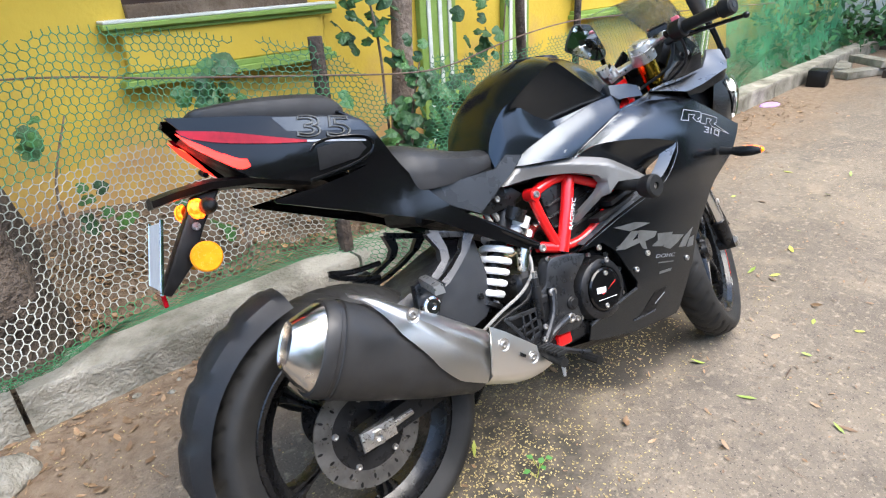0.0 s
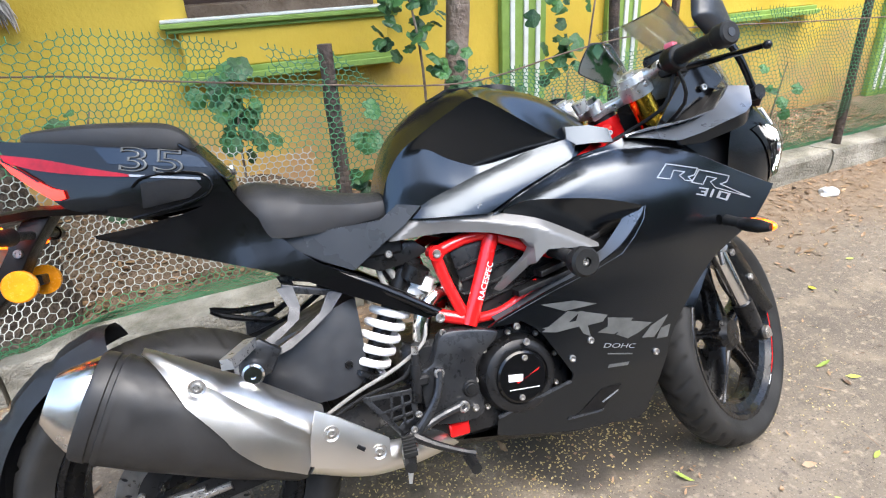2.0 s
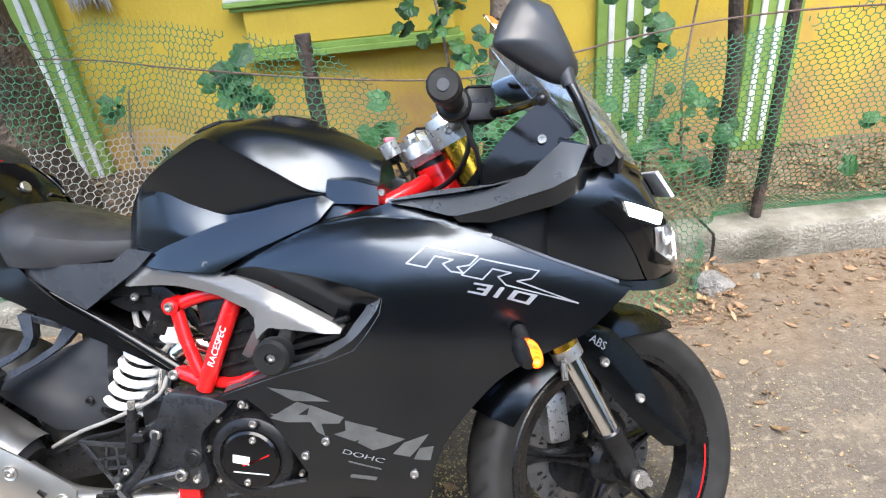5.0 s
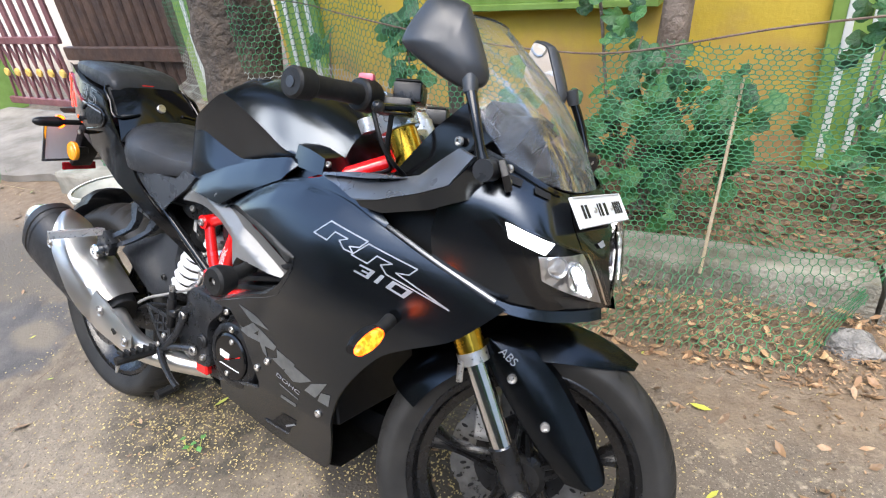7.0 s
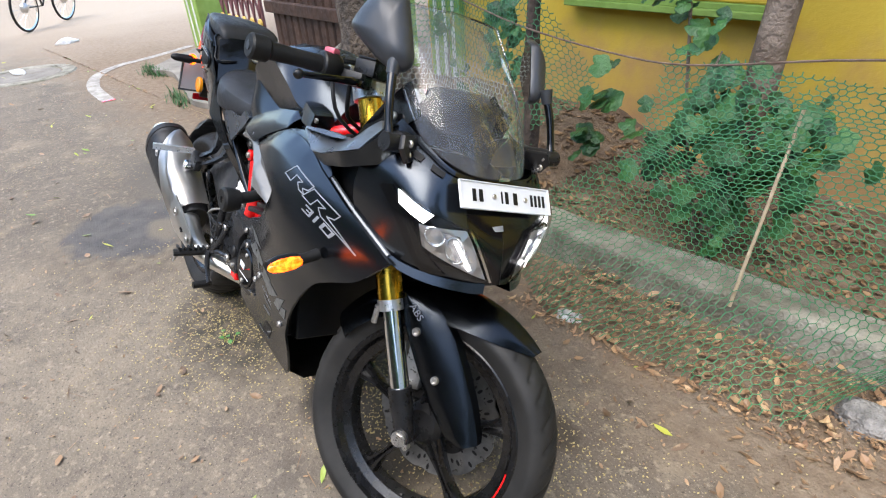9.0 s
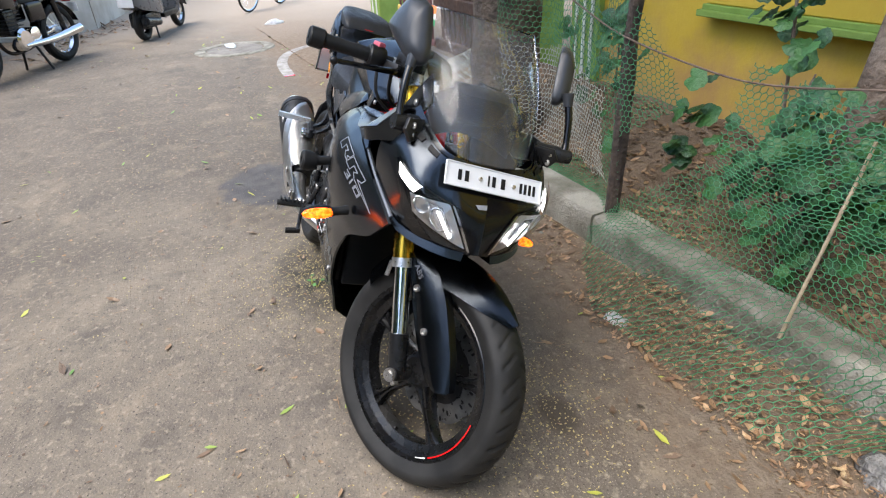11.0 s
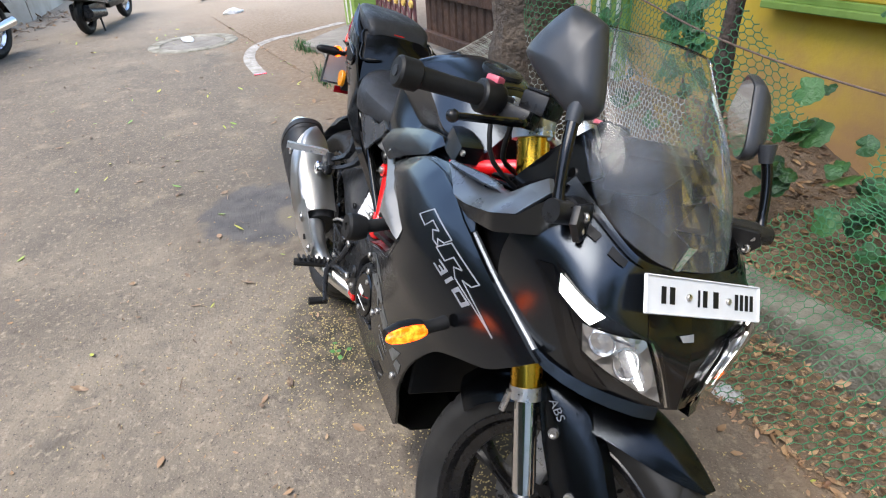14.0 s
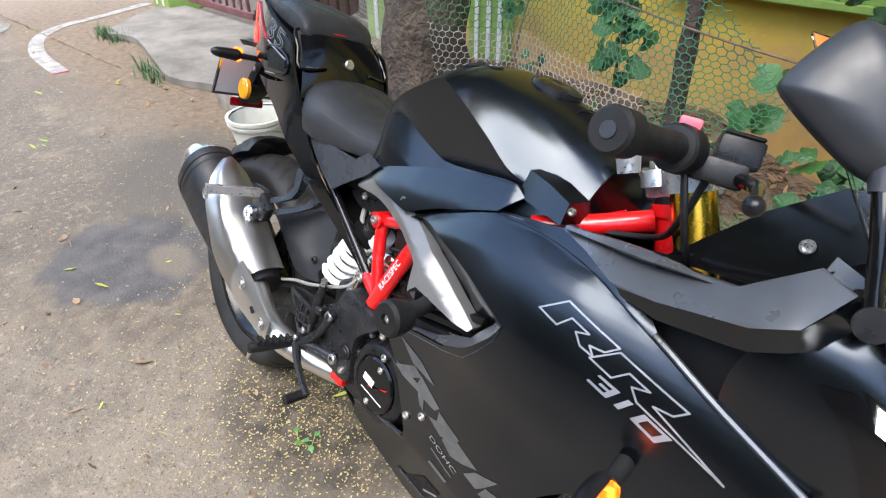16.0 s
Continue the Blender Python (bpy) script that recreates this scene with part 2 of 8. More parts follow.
def wall_material():
    m, t, b = nodes_of("yellow_wall_paint")
    base = tint(t, (0.56, 0.38, 0.036), (0.63, 0.44, 0.052), grain(t, 2.2, 5))
    streak = tint(t, base, (0.55, 0.37, 0.05), grain(t, 6, 6, 0.58, 0.8))
    sep = t.nodes.new("ShaderNodeSeparateXYZ")
    geo = t.nodes.new("ShaderNodeNewGeometry")
    t.links.new(geo.outputs["Position"], sep.inputs[0])
    up = t.nodes.new("ShaderNodeMath")
    up.operation = "ADD"
    t.links.new(sep.outputs["Z"], up.inputs[0])
    t.links.new(grain(t, 3, 6, 0.2, 0.9), up.inputs[1])
    r = t.nodes.new("ShaderNodeMapRange")
    r.inputs[1].default_value, r.inputs[2].default_value = 1.2, 0.62
    t.links.new(up.outputs[0], r.inputs[0])
    # rain-splashed mud band of uneven height at the foot
    t.links.new(tint(t, streak, (0.4, 0.23, 0.1), r.outputs[0]), b.inputs["Base Color"])
    b.inputs["Roughness"].default_value = 0.75
    relief(t, b, grain(t, 45, 4), 0.25, 0.004)
    return m


M["yellow"] = wall_material()
M["green"] = surface("green_wall_paint", (0.17, 0.27, 0.045), (0.24, 0.36, 0.08), 5, 0.7, 0, 50, 0.25, 0.003)
M["offwhite"] = surface("chalky_white_paint", (0.55, 0.56, 0.5), (0.72, 0.72, 0.67), 7, 0.8, 0, 50, 0.2, 0.003)
M["unseen_dark"] = surface("dark_unseen_plaster", (0.045, 0.05, 0.035), (0.1, 0.09, 0.07), 3, 0.9, 0, 40, 0.5, 0.004)
M["rag"] = surface("grey_dirty_cloth", (0.12, 0.115, 0.108), (0.3, 0.285, 0.265), 16, 0.9, 0, 40, 0.9, 0.012)
M["bark"] = surface("grey_brown_bark", (0.14, 0.1, 0.075), (0.27, 0.21, 0.165), 11, 0.9, 0, 40, 0.7, 0.008)
M["darkbark"] = surface("dark_rough_bark", (0.045, 0.034, 0.026), (0.12, 0.09, 0.065), 9, 0.95, 0, 30, 0.9, 0.015)
M["post"] = surface("weathered_dark_timber", (0.03, 0.022, 0.018), (0.09, 0.065, 0.05), 18, 0.9, 0, 60, 0.7, 0.006)
M["net"] = surface("green_plastic_net", (0.025, 0.125, 0.05), (0.05, 0.2, 0.085), 3, 0.5)
M["net_pale"] = surface("faded_pale_net", (0.24, 0.26, 0.22), (0.4, 0.4, 0.35), 3, 0.6)
M["wire"] = surface("rusty_wire", (0.09, 0.055, 0.04), (0.17, 0.12, 0.09), 30, 0.8)


def leaf_material(name, c1, c2, c3):
    m, t, b = nodes_of(name)
    geo = t.nodes.new("ShaderNodeNewGeometry")
    col = tint(t, c1, c2, geo.outputs["Random Per Island"])
    t.links.new(tint(t, col, c3, grain(t, 30, 3, 0.55, 0.8)), b.inputs["Base Color"])
    b.inputs["Roughness"].default_value = 0.5
    return m


M["leaf"] = leaf_material("green_leaves", (0.016, 0.07, 0.022), (0.05, 0.16, 0.045), (0.075, 0.17, 0.07))
M["dead"] = leaf_material("dry_leaves", (0.08, 0.047, 0.026), (0.31, 0.19, 0.1), (0.38, 0.28, 0.17))
M["paleleaf"] = leaf_material("peach_brown_dry_leaves", (0.17, 0.09, 0.05), (0.46, 0.29, 0.15), (0.5, 0.4, 0.22))
M["seed"] = leaf_material("pale_seed_husks", (0.30, 0.23, 0.09), (0.46, 0.38, 0.17), (0.2, 0.14, 0.06))
M["fresh"] = leaf_material("fallen_green_leaves", (0.14, 0.28, 0.06), (0.45, 0.42, 0.06), (0.3, 0.34, 0.08))
M["weedleaf"] = leaf_material("bright_weed_leaves", (0.06, 0.2, 0.045), (0.1, 0.27, 0.06), (0.13, 0.3, 0.09))
M["brownwood"] = surface("dark_brown_gate_wood", (0.03, 0.014, 0.009), (0.065, 0.033, 0.02), 8, 0.6, 0, 40, 0.4, 0.004)
M["mauve"] = surface("mauve_gate_paint", (0.12, 0.045, 0.048), (0.18, 0.075, 0.075), 8, 0.6)
M["ochre"] = surface("ochre_paint", (0.55, 0.35, 0.08), (0.62, 0.42, 0.1), 8, 0.6)
M["greywall"] = surface("pale_grey_street_wall", (0.3, 0.255, 0.2), (0.5, 0.46, 0.4), 1.2, 0.85, 0, 30, 0.2, 0.004)
M["whitewall"] = surface("pale_blue_white_wall", (0.62, 0.67, 0.68), (0.72, 0.76, 0.77), 1.5, 0.8, 0, 30, 0.15, 0.003)
M["linepaint"] = surface("worn_road_paint", (0.17, 0.152, 0.13), (0.36, 0.34, 0.31), 9, 0.8)
M["plate"] = surface("number_plate_white", (0.58, 0.59, 0.6), (0.65, 0.66, 0.67), 15, 0.4)
M["ink"] = surface("black_ink", (0.004, 0.004, 0.005), (0.008, 0.008, 0.008), 50, 0.5, spec=0.25)
M["bucket"] = surface("stained_white_bucket", (0.5, 0.49, 0.42), (0.66, 0.65, 0.58), 7, 0.5)
M["orange"] = surface("orange_tricolour_sticker", (0.8, 0.15, 0.02), (0.85, 0.2, 0.03), 50, 0.4)
M["stickergreen"] = surface("green_sticker", (0.01, 0.22, 0.06), (0.015, 0.26, 0.08), 50, 0.4)
M["purple"] = surface("purple_litter", (0.35, 0.2, 0.55), (0.42, 0.27, 0.62), 20, 0.5)
M["litter"] = surface("crumpled_pale_plastic", (0.45, 0.45, 0.46), (0.65, 0.65, 0.64), 20, 0.35, 0, 60, 0.6, 0.01)


# ---- building helpers ----
def thing(name, label, category, m=None, group=""):
    ob = new(name)
    ob.empty_display_size = 0.1
    if m is not None:
        ob.matrix_world = m
    return tagged(ob, label, category, group)


def part(name, bm, material, parent=None, label="", sharp=32, m=None):
    """One mesh object from a bmesh, under a thing or a part."""
    bmesh.ops.recalc_face_normals(bm, faces=bm.faces)
    me = bpy.data.meshes.new(name)
    bm.to_mesh(me)
    bm.free()
    me.materials.append(M[material] if isinstance(material, str) else material)
    me.polygons.foreach_set("use_smooth", [True] * len(me.polygons))
    me.set_sharp_from_angle(angle=radians(sharp))
    ob = new(name, me)
    if parent is not None:
        ob.parent = parent
    if m is not None:
        ob.matrix_local = m
    if label:
        ob["label"] = label
    return ob


def joined(*bms):
    out = bms[0]
    for b in bms[1:]:
        me = bpy.data.meshes.new("tmp")
        b.to_mesh(me)
        b.free()
        out.from_mesh(me)
        bpy.data.meshes.remove(me)
    return out


def moved(bm, m):
    bmesh.ops.transform(bm, matrix=m, verts=bm.verts)
    return bm


def block(a, b, bevel=0.003, seg=1):
    bm = bmesh.new()
    bmesh.ops.create_cube(bm, size=1)
    for v in bm.verts:
        v.co = [a[i] + (v.co[i] + 0.5) * (b[i] - a[i]) for i in range(3)]
    if bevel:
        bmesh.ops.bevel(bm, geom=bm.edges[:], offset=bevel, segments=seg, affect="EDGES", profile=0.6)
    return bm


def smooth(points, n=4, closed=False):
    """A Catmull-Rom curve through the points."""
    p = [Vector(q) for q in points]
    k = len(p)
    out = []
    for i in range(k if closed else k - 1):
        a, b, c, d = (p[(i - 1) % k], p[i], p[(i + 1) % k], p[(i + 2) % k]) if closed else (p[max(i - 1, 0)], p[i], p[i + 1], p[min(i + 2, k - 1)])
        for j in range(n):
            t = j / n
            out.append(0.5 * (2 * b + (c - a) * t + (2 * a - 5 * b + 4 * c - d) * t * t + (3 * b - a - 3 * c + d) * t ** 3))
    if not closed:
        out.append(p[-1])
    return out


def tube(points, radius, seg=10, n=4, cap=True):
    """A round bar along a smooth path; radius may be a list along the points."""
    path = smooth(points, n) if n > 1 else [Vector(q) for q in points]
    rads = radius if isinstance(radius, (list, tuple)) else [radius] * len(points)
    bm = bmesh.new()
    rings = []
    up = Vector((0.13, 0.31, 0.94)).normalized()
    for i, q in enumerate(path):
        d = (path[min(i + 1, len(path) - 1)] - path[max(i - 1, 0)]).normalized()
        s = d.cross(up)
        if s.length < 0.05:
            s = d.cross(Vector((1, 0, 0)))
        s.normalize()
        u = s.cross(d).normalized()
        f = i / max(len(path) - 1, 1) * (len(rads) - 1)
        k = min(int(f), len(rads) - 2) if len(rads) > 1 else 0
        r = rads[k] + (rads[min(k + 1, len(rads) - 1)] - rads[k]) * (f - k)
        rings.append([bm.verts.new(q + r * (math.cos(2 * math.pi * j / seg) * s + math.sin(2 * math.pi * j / seg) * u)) for j in range(seg)])
        up = u
    for a, b in zip(rings, rings[1:]):
        for j in range(seg):
            bm.faces.new((a[j - 1], a[j], b[j], b[j - 1]))
    if cap:
        bm.faces.new(rings[0])
        bm.faces.new(rings[-1][::-1])
    return bm


def lathe(profile, seg=40, axis="Y", closed=False, arc=1.0):
    """profile: (along the axis, radius). Turned about Y (or Z)."""
    bm = bmesh.new()
    rings = []
    k = seg if arc >= 1 else seg + 1
    for i in range(k):
        a = 2 * math.pi * arc * i / seg
        c, s = math.cos(a), math.sin(a)
        rings.append([bm.verts.new((r * c, h, r * s) if axis == "Y" else (r * c, r * s, h)) for h, r in profile])
    m = len(profile)
    for i in range(seg):
        a, b = rings[i], rings[(i + 1) % k]
        for j in range(m if closed else m - 1):
            bm.faces.new((a[j], a[(j + 1) % m], b[(j + 1) % m], b[j]))
    bmesh.ops.remove_doubles(bm, verts=bm.verts, dist=1e-6)
    return bm


def disc(radius, depth, seg=24, bevel=0.001):
    """A solid round about Y, from y=0 to y=-depth, with a bevelled face."""
    d = -depth
    return lathe([(0, 0), (0, radius), (d + (bevel if depth > 0 else -bevel), radius), (d, radius - bevel), (d, 0)], seg)


def bolt(p, r=0.007, h=0.005, sunk=0.55):
    """A round-headed hex-socket bolt that looks towards -y."""
    return moved(lathe([(0, 0), (0, r), (-h * 0.7, r), (-h, r * 0.85), (-h, r * sunk), (-h * 0.4, r * sunk), (-h * 0.4, 0)], 12), Matrix.Translation(p))


def loft(sections, cap=True, closed=True):
    """Skin over rings of equal length."""
    bm = bmesh.new()
    rows = [[bm.verts.new(p) for p in s] for s in sections]
    k = len(rows[0])
    for a, b in zip(rows, rows[1:]):
        for j in range(k if closed else k - 1):
            bm.faces.new((a[j], a[(j + 1) % k], b[(j + 1) % k], b[j]))
    if cap and closed:
        bm.faces.new(rows[0])
        bm.faces.new(rows[-1][::-1])
    return bm


def slab(outline, y0, y1, bevel=0.002):
    """An outline in x and z, given thickness from y0 to y1."""
    bm = bmesh.new()
    f = bm.faces.new([bm.verts.new((x, y0, z)) for x, z in outline])
    r = bmesh.ops.extrude_face_region(bm, geom=[f])
    bmesh.ops.translate(bm, vec=(0, y1 - y0, 0), verts=[v for v in r["geom"] if isinstance(v, bmesh.types.BMVert)])
    if bevel:
        rim = [e for e in bm.edges if abs(e.verts[0].co.y - e.verts[1].co.y) < 1e-6]
        bmesh.ops.bevel(bm, geom=rim, offset=bevel, segments=2, affect="EDGES", profile=0.5)
    return bm


def shell(outline, depth, side=-1, thick=0.005, step=0.025, lift=0.0):
    """A panel cut along an outline in x and z, bent to the half-width depth(x, z), with thickness."""
    bm = bmesh.new()
    vs = [bm.verts.new((q[0], 0, q[1])) for q in outline]
    for tri in tessellate_polygon([[Vector((q[0], q[1], 0)) for q in outline]]):
        bm.faces.new([vs[k] for k in tri])
    bmesh.ops.recalc_face_normals(bm, faces=bm.faces)
    xs, zs = [q[0] for q in outline], [q[1] for q in outline]
    for axis, lo, hi in ((0, min(xs), max(xs)), (2, min(zs), max(zs))):
        k = int((hi - lo) / step)
        for i in range(1, k + 1):
            co, no = [0, 0, 0], [0, 0, 0]
            co[axis], no[axis] = lo + i * (hi - lo) / (k + 1), 1
            bmesh.ops.bisect_plane(bm, geom=bm.verts[:] + bm.edges[:] + bm.faces[:], dist=1e-5, plane_co=co, plane_no=no)
    bmesh.ops.dissolve_limit(bm, angle_limit=0.0, verts=bm.verts, edges=[])
    for v in bm.verts:
        v.co.y = side * (depth(v.co.x, v.co.z) + lift)
    if thick:
        r = bmesh.ops.extrude_face_region(bm, geom=bm.faces[:])
        for v in r["geom"]:
            if isinstance(v, bmesh.types.BMVert):
                v.co.y -= side * thick
    return bm


def both(name, make, material, parent, label=""):
    """The same part on each side."""
    part(name, make(-1), material, parent, label)
    part(name, make(1), material, parent, label)


def lettering(text, size, m, material, parent, name="lettering", label="", shear=0.0, fit=None, outline=0.0):
    """Writing in the built-in font, laid by m; fit(x, z) gives the half-width it lies on."""
    cu = bpy.data.curves.new("tmp", "FONT")
    cu.body, cu.size, cu.shear, cu.extrude = text, size, shear, 0.0
    cu.align_x = "CENTER"
    if outline:
        cu.fill_mode, cu.bevel_depth, cu.bevel_resolution = "NONE", outline, 0
    ob = new("tmp", cu)
    me = bpy.data.meshes.new_from_object(ob)
    bpy.data.objects.remove(ob)
    bm = bmesh.new()
    bm.from_mesh(me)
    bpy.data.meshes.remove(me)
    bmesh.ops.transform(bm, matrix=m, verts=bm.verts)
    if fit:
        for v in bm.verts:
            v.co.y = -fit(v.co.x, v.co.z) - 0.0012 + (v.co.y if outline else 0.0)
    ob = part(name, bm, material, parent, label)
    return ob


# ---- the place ----
def kerb_y(x):
    return 0.93 + 0.14 * x


def wall_y(x):
    return 1.95 + 0.1 * x


def fence_y(x):
    return 1.1 + 0.11 * (x - 0.5) if x > 0.5 else 1.1 + 0.19 * (0.5 - x)


ALONG_WALL = Matrix.Translation((0, 1.95, 0)) @ Matrix.Rotation(math.atan(0.1), 4, "Z")
ALONG_KERB = Matrix.Translation((0, 0.93, 0)) @ Matrix.Rotation(math.atan(0.14), 4, "Z")


def sheet(x0, x1, y0, y1, nx, ny, height):
    bm = bmesh.new()
    g = [[bm.verts.new((x0 + (x1 - x0) * i / nx, y0 + (y1 - y0) * j / ny, 0)) for j in range(ny + 1)] for i in range(nx + 1)]
    for i in range(nx):
        for j in range(ny):
            bm.faces.new((g[i][j], g[i + 1][j], g[i + 1][j + 1], g[i][j + 1]))
    for v in bm.verts:
        v.co.z = height(v.co.x, v.co.y)
    return bm


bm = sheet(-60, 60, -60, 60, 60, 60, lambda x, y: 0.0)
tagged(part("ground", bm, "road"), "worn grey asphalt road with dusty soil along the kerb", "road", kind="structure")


def soil_height(x, y):
    back = max(0.0, y - kerb_y(x) - 0.1)
    heap = min(1.0, max(0.0, (back - 0.15) / 0.55)) * min(1.0, max(0.0, (0.75 - x) / 0.5))
    return 0.075 + 0.05 * min(back, 0.8) + heap * (0.17 + 0.09 * noise.noise((x * 2.3, y * 2, 9))) + 0.02 * noise.noise((x * 3, y * 3, 0.2)) + 0.008 * noise.noise((x * 14, y * 14, 2))


bm = sheet(-1.9, 8.4, 0.1, 1.0, 150, 14, lambda x, y: 0)
for v in bm.verts:
    f = (v.co.y - 0.1) / 0.9
    v.co.y = kerb_y(v.co.x) + 0.1 + f * (wall_y(v.co.x) + 0.05 - kerb_y(v.co.x) - 0.1)
    v.co.z = soil_height(v.co.x, v.co.y)
tagged(part("soil_bed", bm, "soil"), "bare brown soil strip between kerb and yellow wall", "soil", kind="structure")


def kerb_piece(x0, x1):
    bm = block((x0, 0, -0.02), (x1, 0.15, 0.135), 0)
    bmesh.ops.subdivide_edges(bm, edges=bm.edges[:], cuts=9, use_grid_fill=True)
    for v in bm.verts:
        top = max(0.0, v.co.z)
        v.co.y += 0.016 * noise.noise((v.co.x * 5, v.co.z * 7, 1)) + (0.01 if v.co.z > 0.12 and v.co.y < 0.02 else 0)
        v.co.z += 0.012 * noise.noise((v.co.x * 4, v.co.y * 9, 5)) * (top > 0.1)
    return bm


kerb = tagged(new("kerb"), "low cracked grey concrete kerb dusted with soil", "kerb", kind="structure")
kerb.matrix_world = ALONG_KERB
cuts = [-2.1, -0.655, 0.55, 1.95, 3.4, 5.0, 6.6, 8.4]
for a, b in zip(cuts, cuts[1:]):
    part("kerb_stone", kerb_piece(a, b - 0.014), "concrete", kerb, sharp=50)

# yellow house wall, its sills and striped pilasters
house = tagged(new("wall_house"), "bright yellow painted house wall, mud-splashed at its foot", "wall", kind="structure")
house.matrix_world = ALONG_WALL


def wall_with_windows(spans, top):
    """Wall from x=-1.2 to 9 with window openings (x0, x1, z0, z1)."""
    xs = sorted({-1.2, 9.0, *[s for w in spans for s in w[:2]]})
    out = bmesh.new()
    for a, b in zip(xs, xs[1:]):
        hole = next((w for w in spans if w[0] <= a and b <= w[1]), None)
        for z0, z1 in ([(0, hole[2]), (hole[3], top)] if hole else [(0, top)]):
            out = joined(out, block((a, 0, z0), (b, 0.18, z1), 0))
    bmesh.ops.remove_doubles(out, verts=out.verts, dist=1e-4)
    return out


WINDOWS = [(0.05, 0.9, 1.1, 2.3), (3.1, 3.95, 1.1, 2.3)]
part("plaster", wall_with_windows(WINDOWS, 3.3), "yellow", house)
for x0, x1, z0, z1 in WINDOWS:
    win = thing("window_planter", "yellow window box with green-painted ledges on the wall", "window box")
    win.matrix_world = ALONG_WALL
    part("box_front", block((x0 - 0.05, -0.07, z0 - 0.26), (x1 + 0.05, -0.001, z0 - 0.08), 0.006), "yellow", win)
    part("upper_ledge", joined(block((x0 - 0.12, -0.105, z0 - 0.08), (x1 + 0.12, -0.001, z0 - 0.058), 0.004),
                               block((x0 - 0.10, -0.085, z0 - 0.1), (x1 + 0.10, -0.002, z0 - 0.079), 0.003)), "green", win, "faded green ledge")
    part("ledge_top", block((x0 - 0.115, -0.1, z0 - 0.0575), (x1 + 0.115, -0.001, z0 - 0.045), 0.003), "offwhite", win)
    part("lower_ledge", joined(block((x0 - 0.09, -0.1, z0 - 0.315), (x1 + 0.09, -0.001, z0 - 0.285), 0.004),
                               block((x0 - 0.07, -0.085, z0 - 0.286), (x1 + 0.07, -0.002, z0 - 0.26), 0.003)), "green", win, "faded green ledge")
    part("back_panel", block((x0, 0.15, z0), (x1, 0.17, z1), 0), "brownwood", win, "dark shuttered window")
    part("planter_soil", block((x0, -0.03, z0 - 0.047), (x1, 0.15, z0 + 0.005), 0.004), "soil", win)

for px in (-1.0, 1.74, 2.42, 5.0):
    pil = thing("pilaster", "green wall pilaster with three white painted stripes", "pilaster", group="striped pilasters on the wall")
    pil.matrix_world = ALONG_WALL @ Matrix.Translation((px, 0, 0))
    w = 0.14 if px != 2.42 else 0.12
    part("shaft", block((-w, -0.045, 0.05), (w, -0.001, 3.2), 0.004), "green", pil)
    for s in (-0.55, 0.05, 0.6):
        part("stripe", block((s * w - 0.014, -0.056, 0.16), (s * w + 0.014, -0.044, 3.2), 0.003), "offwhite", pil)

# gateway beyond the house
gate = thing("double_gate", "mauve iron gate leaf beside a dark brown plank leaf", "gate")
gate.matrix_world = ALONG_WALL
for i in range(13):
    part("plank", block((-3.45 + i * 0.115, 0.02, 0.12), (-3.35 + i * 0.115, 0.06 + 0.01 * (i % 2), 2.1), 0.012), "brownwood", gate)
part("mid_rail", block((-3.5, -0.03, 0.5), (-1.95, 0.02, 0.6), 0.006), "brownwood", gate)
part("low_rail", block((-3.5, -0.03, 0.1), (-1.95, 0.02, 0.2), 0.006), "brownwood", gate)
lattice = bmesh.new()
for i in range(9):
    lattice = joined(lattice, tube([(-4.6 + i * 0.12, 0, 0.15), (-4.6 + i * 0.12 + (0.12 if i < 8 else 0), 0, 0.62)], 0.012, 6, 1),
                     tube([(-4.6 + i * 0.12 + (0.12 if i < 8 else 0), 0.01, 0.15), (-4.6 + i * 0.12, 0.01, 0.62)], 0.012, 6, 1))
part("lattice", lattice, "mauve", gate)
for z in (0.1, 0.62, 1.2, 2.0):
    part("rail", block((-4.7, -0.02, z), (-3.55, 0.02, z + 0.06), 0.006), "mauve", gate)
for i in range(8):
    part("upright", block((-4.65 + i * 0.15, -0.012, 0.66), (-4.59 + i * 0.15, 0.012, 2.0), 0.004), "mauve", gate)
for i in range(6):
    part("rosette", moved(disc(0.035, 0.02, 10, 0.006), Matrix.Translation((-4.5 + i * 0.17, -0.02, 0.39))), "ochre", gate, "ochre cast rosette")
for gx in (-5.0, -1.72):
    gp = thing("gate_pillar", "green square gate pillar with white stripes", "pillar", group="gate pillars")
    gp.matrix_world = ALONG_WALL @ Matrix.Translation((gx, 0, 0))
    part("shaft", block((-0.17, -0.16, 0), (0.17, 0.18, 2.6), 0.008), "green", gp)
    for s in (-0.07, 0.07):
        part("stripe", block((s - 0.016, -0.168, 0.05), (s + 0.016, -0.159, 2.6), 0.002), "offwhite", gp)

# cement apron in front of the gate
edge = [(-5.0, 1.3), (-4.3, 0.62), (-3.9, 0.72), (-3.1, 0.62), (-2.7, 0.58), (-2.35, 0.72), (-2.1, 0.7), (-1.95, 0.9), (-1.7, 1.25), (-1.75, 1.7), (-5.0, 1.45)]
bm = bmesh.new()
f = bm.faces.new([bm.verts.new((x, y, 0.003)) for x, y in [tuple(p) for p in smooth([(*e, 0) for e in edge], 3, True) for p in [(p[0], p[1])]]])
r = bmesh.ops.extrude_face_region(bm, geom=[f])
for v in r["geom"]:
    if isinstance(v, bmesh.types.BMVert):
        v.co.z = 0.05 + 0.01 * noise.noise((v.co.x * 4, v.co.y * 4, 0))
tagged(part("apron", bm, "apron"), "broken grey cement apron before the gate", "paving", kind="structure")

